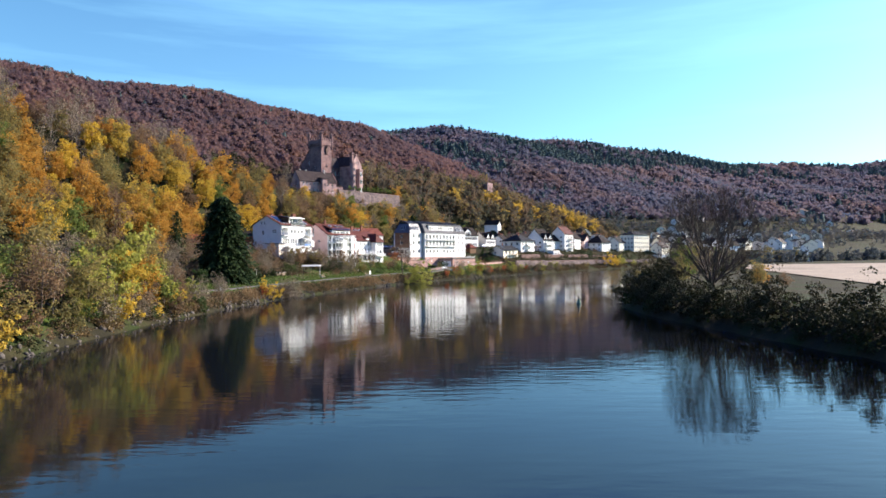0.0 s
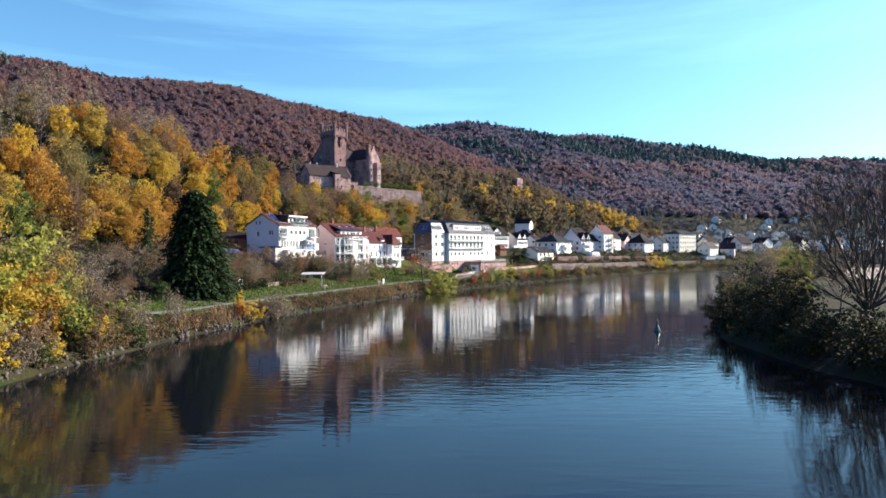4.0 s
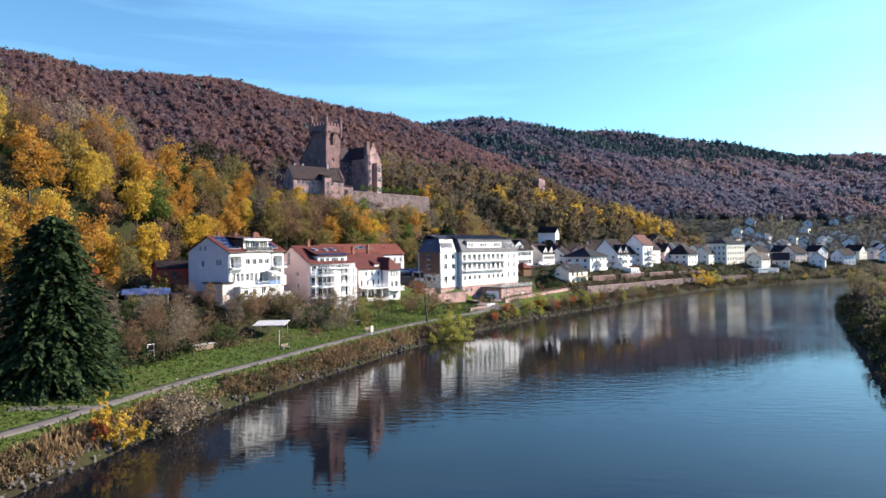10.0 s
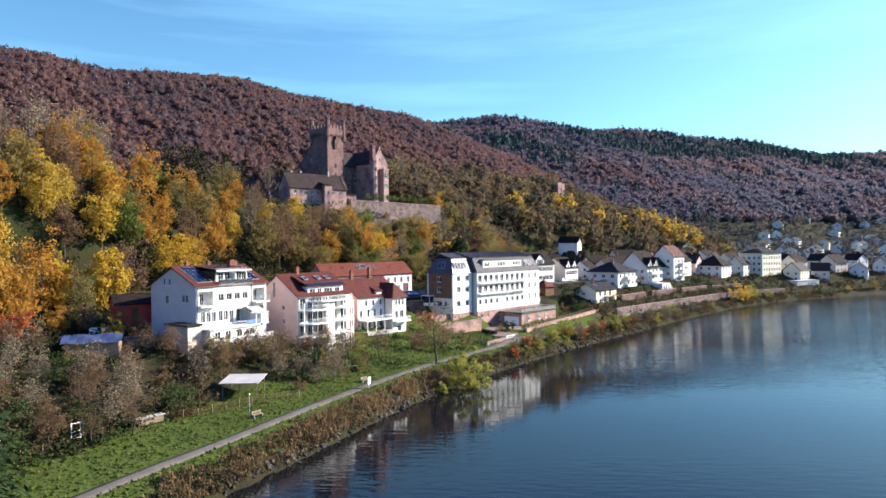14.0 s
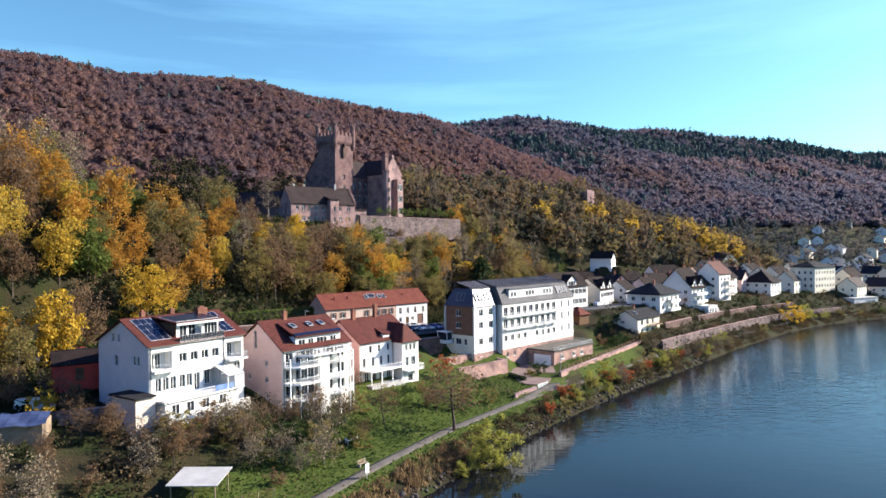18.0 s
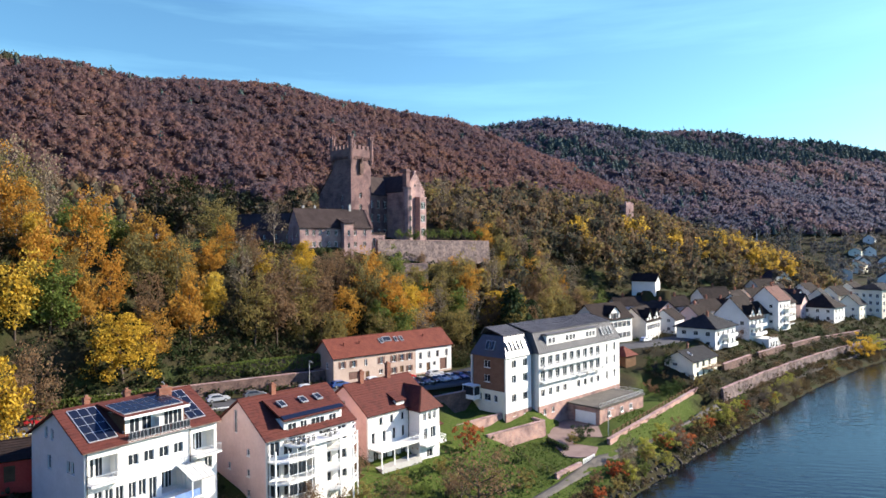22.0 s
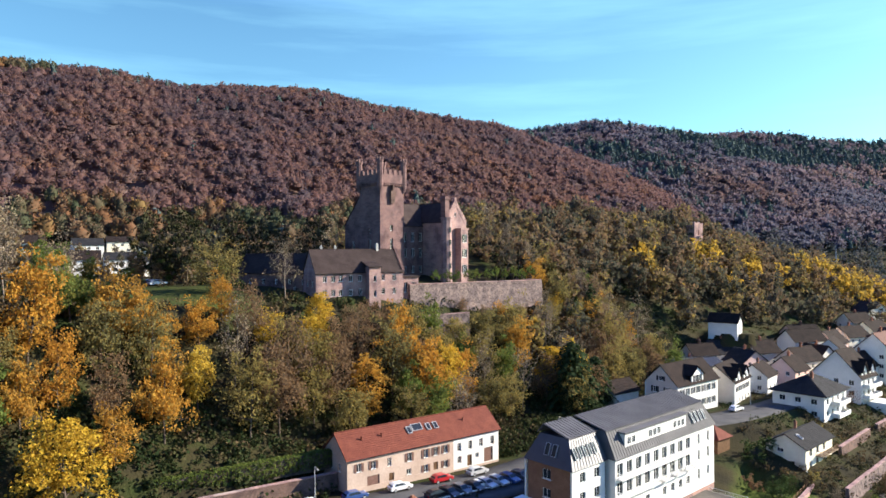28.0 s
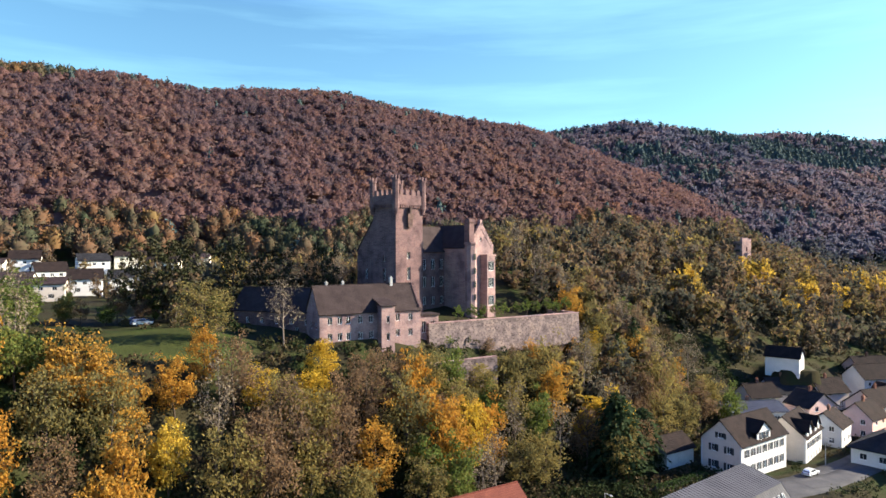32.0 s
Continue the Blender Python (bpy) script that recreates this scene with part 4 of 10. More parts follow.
def roof_frame(kind, L, D, e, r, side, a, t, lift=0.24):
    """The pose of a thing lying on a roof face: a along the eave, t from the eave (0) to the ridge (1)."""
    if kind == "x":
        run = D / 2
        tilt = math.degrees(math.atan2(r - e, run))
        if side == "F":
            return pose(a, run * t, e + (r - e) * t, tilt) @ pose(0, 0, lift)
        return pose(a, D - run * t, e + (r - e) * t) @ pose(0, 0, 0, 0, 0, 180) @ pose(0, 0, 0, tilt) @ pose(0, 0, lift)
    run = L / 2
    tilt = math.degrees(math.atan2(r - e, run))
    if side == "L":
        return pose(run * t, a, e + (r - e) * t, 0, 0, -90) @ pose(0, 0, 0, tilt) @ pose(0, 0, lift)
    return pose(L - run * t, a, e + (r - e) * t, 0, 0, 90) @ pose(0, 0, 0, tilt) @ pose(0, 0, lift)


def solar(root, m, cols, rows, w=1.0, h=1.65):
    bm = bmesh.new()
    box(bm, -0.05, cols * w + 0.05, -0.05, rows * h + 0.05, -0.03, 0.05)
    field = part("solar_field", bm, RAIL, root, "roof-mounted solar panels on a pale metal frame", m)

    def cell():
        b = bmesh.new()
        box(b, 0.04, w - 0.04, 0.04, h - 0.04, 0.05, 0.075)
        return b
    for i in range(cols):
        for j in range(rows):
            part("solar_panel", shared(("solar_panel", w, h), cell, PVGLASS), None, field, "", pose(i * w, j * h, 0))


def railing(root, pts, height=1.0, mat=None, name="railing", gap=0.25):
    """A rail with balusters along a line of points."""
    bm = bmesh.new()
    for a, b in zip(pts[:-1], pts[1:]):
        a, b = Vector(a), Vector(b)
        d = (b - a)
        ln = d.length
        if ln < 0.05:
            continue
        m = Matrix.Translation(a) @ d.to_track_quat('X', 'Z').to_matrix().to_4x4()
        box(bm, 0, ln, -0.03, 0.03, height - 0.06, height, m)
        box(bm, 0, ln, -0.02, 0.02, 0.1, 0.14, m)
        n = max(1, int(ln / gap))
        for i in range(n + 1):
            x = ln * i / n
            box(bm, x - 0.015, x + 0.015, -0.015, 0.015, 0, height - 0.05, m)
    return part(name, bm, mat or RAIL, root)


def balcony(root, m, a0, a1, z, depth=1.4, mat=None, solid=False, rail_mat=None):
    """A slab on the face m, from a0 to a1, with its parapet or rail."""
    bm = bmesh.new()
    box(bm, a0, a1, -depth, 0.0, z - 0.2, z, m)
    slab = part("balcony", bm, mat or WHITE, root)
    if solid:
        bm = bmesh.new()
        box(bm, a0, a1, -depth, -depth + 0.12, z, z + 0.9, m)
        box(bm, a0, a0 + 0.12, -depth + 0.12, 0, z, z + 0.9, m)
        box(bm, a1 - 0.12, a1, -depth + 0.12, 0, z, z + 0.9, m)
        part("parapet", bm, rail_mat or WHITE, slab)
    else:
        p = [m @ Vector(q) for q in ((a0 + 0.05, 0, z), (a0 + 0.05, -depth + 0.05, z), (a1 - 0.05, -depth + 0.05, z), (a1 - 0.05, 0, z))]
        railing(slab, p, 1.0, rail_mat)
    return slab


def grid_windows(side, a0, a1, n, z, w, h, style="w"):
    return [(side, a0 + (a1 - a0) * (i + 0.5) / n, z, w, h, style) for i in range(n)]


FOOTPRINTS = [(-15.1, 304.6, 53.7, 46.0, 9.8), (-3.1, 315.0, 53.7, 20.0, 9.0)]


def house(at, ang, L, D, e, r, kind="x", wins=(), wall=None, roof=None, label="", name="house", frame_mat=None, shutter_mat=None, over=0.45, rows=14, base=2.5, chimneys=(), walls=None, plinth=None, group="", hipx=None, bays=(), chimney_mat=None):
    """A house: four walls with their openings, a coursed roof, windows, doors and chimneys. x runs along its front, y to its back."""
    root = empty(name, pose(*at, 0, 0, ang))
    FOOTPRINTS.append((at[0], at[1], ang, L, D))
    th = 0.32
    for s in SIDES:
        m = side_pose(s, L, D)
        wd = L if s in "FB" else D
        a0, a1 = (0, wd) if s in "FB" else (th, wd - th)
        out = [(a0, -base), (a1, -base), (a1, e)]
        if kind == "x" and s in "LR":
            k = (r - e) / (D / 2)
            out = [(a0, -base), (a1, -base), (a1, e + th * k), (wd / 2, r), (a0, e + th * k)]
        elif kind == "y" and s in "FB":
            out += [(wd / 2, r), (a0, e)]
        else:
            out += [(a0, e)]
        mine = [w for w in wins if w[0] == s]
        mat = (walls or {}).get(s) or wall or WHITE
        part("wall", wall_mesh(out, [hole(*w[1:5]) for w in mine + [b for b in bays if b[0] == s]], th), mat, root, "", m)
        for w in mine:
            add_window(root, m, *w[1:], frame_mat=frame_mat, shutter_mat=shutter_mat)
    # solid block coloured dark to stand in for the rooms' shade
    bm = bmesh.new()
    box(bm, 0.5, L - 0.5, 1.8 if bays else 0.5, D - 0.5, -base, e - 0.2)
    part("core", bm, SHUTTER_DK, root, "solid dark block standing in for unlit rooms")
    if plinth:
        bm = bmesh.new()
        box(bm, -0.05, L + 0.05, -0.05, D + 0.05, -base, plinth[0])
        part("plinth", bm, plinth[1], root)
    if kind != "flat":
        part("roof", roof_bm(kind, L, D, e, r, over, rows, hipx), roof or TILE_RED, root)
    else:
        bm = bmesh.new()
        box(bm, -0.2, L + 0.2, -0.2, D + 0.2, e, e + 0.35)
        part("roof", bm, roof or METAL_ROOF, root)
    for c in chimneys:
        chimney(root, *c, mat=chimney_mat)
    return tagged(root, label, "house", group)


# ---- the riverside houses ----
def pipe(root, x, y, z0, z1, mat=None, r=0.06):
    bm = bmesh.new()
    prism(bm, round_ring(r, 6, x, y), z0, z1)
    return part("downpipe", bm, mat or DARK_METAL, root)


def gutter(root, x0, x1, y, z, mat=None):
    bm = bmesh.new()
    box(bm, x0, x1, y - 0.09, y + 0.05, z - 0.1, z)
    return part("gutter", bm, mat or SHUTTER, root)


def white_terrace_house():
    """White house with solar roof, roof terrace and stepped balconies."""
    L, D, e, r = 16.6, 13.3, 9.9, 13.2
    wins = [("L", 4.0, 9.9, 0.8, 1.3, "w"), ("L", 5.6, 9.9, 0.8, 1.3, "w"), ("L", 9.6, 6.8, 0.85, 1.4, "w"), ("L", 10.6, 6.8, 0.85, 1.4, "w"), ("L", 4.8, 6.4, 1.0, 1.6, "w")]
    wins += grid_windows("F", 4.6, 12.2, 4, 6.9, 1.25, 1.3)
    wins += [("F", 1.5, 3.1, 0.95, 1.9, "w"), ("F", 2.7, 3.1, 0.95, 1.9, "w"), ("F", 3.9, 3.1, 0.95, 1.9, "w"), ("F", 5.4, 3.1, 0.95, 1.9, "w"), ("F", 6.6, 3.1, 0.95, 1.9, "w"), ("F", 7.9, 2.3, 1.0, 2.6, "n"), ("F", 13.9, 3.9, 1.1, 1.5, "w"), ("F", 15.4, 3.9, 1.1, 1.5, "w")]
    bays = [("F", 2.1, 6.2, 3.2, 2.6, "x"), ("F", 14.7, 6.2, 3.0, 2.6, "x"), ("F", 10.5, 2.5, 3.0, 2.6, "x")]
    h = house((-57.05, 233.5, 12.2), 62, L, D, e, r, "x", wins, WHITE, TILE_RED, "white terraced house with solar panels on its red roof", base=6, chimneys=((12.3, 5.0, 12.2, 14.2, 1.7, 0.9), (4.0, 8.0, 11.5, 14.1), (9, 8, 11.5, 14.1)), bays=bays)
    m = side_pose("F", L, D)
    # loggias: back wall, side walls and glass doors
    for a0, a1, z0, z1, dep in ((0.5, 3.7, 6.2, 8.8, 1.5), (13.2, 16.2, 6.2, 8.8, 1.5), (9.0, 12.0, 2.5, 5.1, 1.6)):
        bm = bmesh.new()
        box(bm, a0, a1, dep, dep + 0.12, z0, z1)
        box(bm, a0 - 0.02, a0 + 0.1, 0.33, dep, z0, z1)
        box(bm, a1 - 0.1, a1 + 0.02, 0.33, dep, z0, z1)
        box(bm, a0, a1, 0.33, dep, z0 - 0.1, z0)
        box(bm, a0, a1, 0.33, dep, z1, z1 + 0.1)
        part("loggia", bm, WHITE, h, "recessed white balcony bay")
        for a in (a0 + 0.75, a0 + 1.75):
            add_window(h, pose(0, dep, 0), a, z0 + 0.05, 0.95, 2.2, "n", depth=-0.07)
    # roof terrace storey with wooden cheeks and a flat solar roof
    bm = bmesh.new()
    box(bm, 5.0, 12.4, 0.8, 6.2, e - 0.2, e + 2.6)
    dormer = part("dormer", bm, WHITE, h, "white roof-terrace storey")
    for x in (4.88, 12.4):
        bm = bmesh.new()
        for i in range(14):
            box(bm, x, x + 0.12, 0.8 + i * 0.38, 1.16 + i * 0.38, e + 0.1, e + 2.6)
        part("timber_cheek", bm, FRAME_B, dormer, "brown boarded side of the dormer")
    bm = bmesh.new()
    slope(bm, (4.5, 0.0, e + 2.6), (12.8, 0.0, e + 2.6), (12.8, 6.4, e + 3.3), (4.5, 6.4, e + 3.3), 3, 0.2, 0.02)
    part("dormer_roof", bm, TILE_RED, dormer)
    bm = bmesh.new()
    box(bm, 4.5, 12.8, -0.12, 0.02, e + 2.46, e + 2.72)
    part("fascia", bm, FRAME_W, dormer)
    for a in (6.1, 7.6, 10.4, 11.6):
        add_window(h, pose(0, 0.8, 0), a, e + 0.05, 1.3, 2.25, "n", depth=-0.06)
    bm = bmesh.new()
    box(bm, 8.6, 8.72, -0.3, 0.75, e, e + 2.0)
    part("screen_wall", bm, WHITE, dormer)
    bm = bmesh.new()
    box(bm, 4.7, 12.7, -0.5, 1.5, e - 0.16, e + 0.0)
    part("terrace_deck", bm, WHITE, h)
    railing(h, [(4.8, 0.9, e), (4.8, -0.4, e), (12.6, -0.4, e), (12.6, 0.9, e)], 1.0, ZINC, gap=0.45)
    for i in range(6):
        bm = bmesh.new()
        box(bm, 4.9 + i * 1.29, 6.1 + i * 1.29, -0.38, -0.36, e + 0.12, e + 0.9)
        part("glass_panel", bm, GLASS, h, "grey glass balustrade panel")
    solar(h, roof_frame("x", L, D, e, r, "F", 0.9, 0.12), 3, 4, 1.05, 1.5)
    solar(h, roof_frame("x", L, D, e, r, "F", 13.3, 0.12), 2, 4, 1.05, 1.5)
    solar(h, pose(4.9, 0.7, e + 2.92, 6.3), 7, 3, 1.05, 1.45)
    gutter(h, -0.4, 4.6, -0.5, e - 0.12)
    gutter(h, 12.8, L + 0.4, -0.5, e - 0.12)
    for x in (0.25, 12.75):
        pipe(h, x, -0.1, 2.2, e - 0.2)
    # corner balconies
    balcony(h, m, 0.2, 4.3, 6.15, 1.2, WHITE, False, ZINC)
    balcony(h, m, 12.9, 16.5, 6.15, 1.3, WHITE, False, ZINC)
    # wide terrace storey below
    bm = bmesh.new()
    box(bm, 0.4, 14.0, -4.2, 0, -6, -0.4)
    low = part("terrace_storey", bm, WHITE, h, "white lower storey carrying a broad terrace")
    bm = bmesh.new()
    box(bm, 0.2, 14.2, -4.5, -4.2, -1.3, 0.5)
    box(bm, 0.2, 0.4, -4.2, 0, -1.3, 0.5)
    box(bm, 0.4, 14.2, -4.2, 0.0, -0.4, -0.2)
    part("parapet", bm, WHITE, low)
    for a, z, w, hh in ((11.6, -2.6, 1.0, 1.1), (13.0, -2.6, 1.0, 1.1)):
        add_window(h, pose(0, -4.2, 0), a, z, w, hh, "w", depth=-0.05)
    for a in (2, 8.5, 10.5):
        add_window(h, pose(0, -4.2, 0), a, -3.9, 1.0, 1.1, "w", depth=-0.05)
    bm = bmesh.new()
    box(bm, 1.0, 9.5, -4.32, -4.2, -4.6, -2.4)
    part("glass_front", bm, surface("pale_green_glass", [(0.42, 0.5, 0.46), (0.5, 0.57, 0.52)], 0.3, 2.0, 0.25, 0.0, amount=0.08), h, "pale green glazed wall")
    for i in range(6):
        bm = bmesh.new()
        box(bm, 1.0 + i * 1.68, 1.06 + i * 1.68, -4.35, -4.32, -4.6, -2.4)
        part("glazing_bar", bm, FRAME_W, h)
    # upper terrace in front of the middle storey, with a sloping canopy and a blue screen
    bm = bmesh.new()
    box(bm, 0.2, 13.2, -3.4, 0.0, 1.95, 2.2)
    box(bm, 0.6, 13.0, -3.0, -0.02, -0.2, 1.95)
    terrace = part("terrace", bm, WHITE, h, "broad white terrace of the middle storey")
    railing(terrace, [(0.3, -0.1, 2.2), (0.3, -3.3, 2.2), (8.6, -3.3, 2.2)], 0.85, FRAME_W, gap=0.5)
    for a in (2.2, 4.6, 7.2, 10.2):
        add_window(h, pose(0, -3.0, 0), a, 0.1, 1.3, 1.5, "n", depth=-0.06)
    bm = bmesh.new()
    box(bm, 8.7, 12.0, -3.36, -3.3, 2.25, 3.1)
    part("blue_screen", bm, surface("blue_awning_cloth", [(0.10, 0.17, 0.34), (0.16, 0.24, 0.42)], 0.8, 5.0, 0.8, 0.05, amount=0.2), h, "faded blue cloth screen along the terrace rail")
    bm = bmesh.new()
    slope(bm, (10.9, -3.5, 4.1), (14.0, -3.5, 4.1), (14.0, -0.05, 5.4), (10.9, -0.05, 5.4), 1, 0.08, 0.0)
    part("glass_canopy", bm, LINEN, h, "white sloping terrace canopy")
    bm = bmesh.new()
    for x in (10.9, 13.9):
        box(bm, x, x + 0.1, -3.4, -3.3, 2.2, 4.1)
    for i in range(5):
        box(bm, 10.9 + i * 0.76, 10.95 + i * 0.76, 0, 3.68, 0.08, 0.13, pose(0, -3.5, 4.1, 20.6))
    part("canopy_frame", bm, FRAME_W, h)
    bm = bmesh.new()
    box(bm, 12.2, 14.0, -3.4, 0, 2.0, 4.0)
    part("terrace_room", bm, WHITE, h)
    bm = bmesh.new()
    box(bm, -3.4, -0.1, -2.0, 4.6, 3.0, 3.25)
    part("carport_roof", bm, TILE_BLACK, h, "flat dark side roof")
    bm = bmesh.new()
    box(bm, -3.0, -0.05, -1.6, 4.2, -6, 3.0)
    part("side_annex", bm, BEIGE, h, "beige rendered side annex")


def bowed_balcony(root, ring, z, rail=True):
    """A balcony slab over a ring that starts and ends at the wall."""
    bm = bmesh.new()
    prism(bm, ring[::-1] if ring[0][0] > ring[-1][0] else ring, z - 0.2, z)
    bmesh.ops.recalc_face_normals(bm, faces=bm.faces)
    slab = part("balcony", bm, WHITE, root)
    if rail:
        railing(slab, [(x, y * 0.97, z) for x, y in ring], 1.0, FRAME_W, gap=0.3)
    return slab


def pink_house():
    """Pink gabled house with a roof terrace, bowed balconies and a white stair shaft."""
    L, D, e, r = 14.5, 13.2, 8.5, 12.7
    wins = [("L", 5.4, 8.0, 0.9, 3.2, "n"), ("L", 8.6, 5.4, 0.8, 1.0, "w"), ("L", 8.6, 2.6, 0.8, 1.0, "w"), ("L", 8.6, -0.2, 0.8, 1.0, "w"), ("L", 3.6, 2.6, 0.8, 1.0, "w")]
    for z in (0.3, 3.0, 5.8):
        wins += [("F", 1.3, z, 1.5, 2.1, "n"), ("F", 3.4, z, 1.5, 2.1, "n"), ("F", 5.2, z, 0.9, 2.1, "n"), ("F", 9.6, z, 2.2, 2.1, "n"), ("F", 12.6, z, 1.6, 2.1, "n")]
    h = house((-43.5, 250.6, 10.4), 56, L, D, e, r, "x", wins, WHITE, TILE_RED, "pink gabled house with red tiled roof and white balconies", walls={"L": PINK, "B": PINK, "R": PINK}, base=4, chimneys=((5.2, 6.6, 11.6, 14.2, 0.7, 0.7),))
    m = side_pose("F", L, D)
    # attic storey set back behind its terrace
    bm = bmesh.new()
    box(bm, 3.0, L - 1.6, 0.5, 5.0, e - 1.2, e + 1.75)
    part("dormer", bm, WHITE, h, "long white roof dormer")
    bm = bmesh.new()
    slope(bm, (2.7, 0.0, e + 1.75), (L - 1.3, 0.0, e + 1.75), (L - 1.3, 5.4, r - 0.4), (2.7, 5.4, r - 0.4), 12)
    part("dormer_roof", bm, TILE_RED, h)
    bm = bmesh.new()
    box(bm, 0, L - 4.2, 0, 0.9, 0.02, 0.08, pose(2.8, 0.15, e + 2.0, 21.5))
    part("solar_strip", bm, PVGLASS, h, "dark solar strip along the dormer eave")
    for a, w in ((4.3, 1.5), (6.2, 1.2), (8.6, 2.4), (11.2, 1.4)):
        add_window(h, pose(0, 0.5, 0), a, e - 0.85, w, 2.2, "n", depth=-0.07)
    for a in (4.6, 8.2, 10.8):
        skylight(h, pose(a, 3.4, e + 3.4, 21.5), 1.0, 1.5)
    bm = bmesh.new()
    box(bm, 6.3, 8.2, -2.1, -0.02, -4, e - 1.4)
    part("stair_shaft", bm, WHITE, h, "plain white shaft between the balconies")
    left = [(0.1, -0.02), (0.3, -1.6), (1.8, -2.5), (4.4, -2.7), (6.2, -2.2), (6.25, -0.02)]
    right = [(8.25, -0.02), (8.3, -2.0), (10.2, -2.7), (12.6, -2.5), (14.3, -1.4), (14.4, -0.02)]
    for z in (0.1, 2.8, 5.6):
        bowed_balcony(h, left, z)
        bowed_balcony(h, right, z)
    bowed_balcony(h, [(2.6, 0.48), (2.7, -1.6), (4.4, -2.6), (8.4, -2.7), (12.2, -2.5), (13.9, -1.5), (14.0, 0.48)], e - 1.2)
    # glazed winter garden on the lower storeys and thin posts
    for a, y in ((1.8, -2.4), (3.1, -2.5), (4.4, -2.6), (5.6, -2.3)):
        bm = bmesh.new()
        box(bm, a - 0.04, a + 0.04, y - 0.04, y + 0.04, -4, e - 1.4)
        part("balcony_post", bm, FRAME_W, h)
    for a, y in ((0.35, -1.55), (6.15, -2.15), (10.2, -2.6), (12.6, -2.45), (14.25, -1.4)):
        bm = bmesh.new()
        box(bm, a - 0.09, a + 0.09, y - 0.09, y + 0.09, -4, e - 1.4)
        part("balcony_post", bm, FRAME_W, h)
    for z in (0.1, 2.8):
        for i in range(4):
            bm = bmesh.new()
            box(bm, 1.85 + i * 0.64, 2.43 + i * 0.64, -2.42 - 0.04 * i, -2.40 - 0.04 * i, z + 1.05, z + 2.4)
            part("winter_garden_pane", bm, GLASS, h)
    # terrace furniture
    for a, y in ((4.2, -1.4), (5.6, -1.7), (9.4, -1.6)):
        bm = bmesh.new()
        prism(bm, round_ring(0.45, 8, a, y), e - 0.5, e - 0.45)
        prism(bm, round_ring(0.05, 6, a, y), e - 1.2, e - 0.5)
        for k in range(3):
            cx, cy = a + 0.8 * math.cos(2.1 * k), y + 0.6 * math.sin(2.1 * k)
            box(bm, cx - 0.22, cx + 0.22, cy - 0.22, cy + 0.22, e - 0.78, e - 0.73)
            box(bm, cx - 0.22, cx + 0.22, cy + 0.18, cy + 0.22, e - 1.2, e - 0.35)
        part("terrace_furniture", bm, DARK_METAL, h, "dark terrace table with chairs")
    gutter(h, -0.4, 2.8, -0.5, e - 0.12)
    pipe(h, 0.15, -0.1, -3.0, e - 0.2)


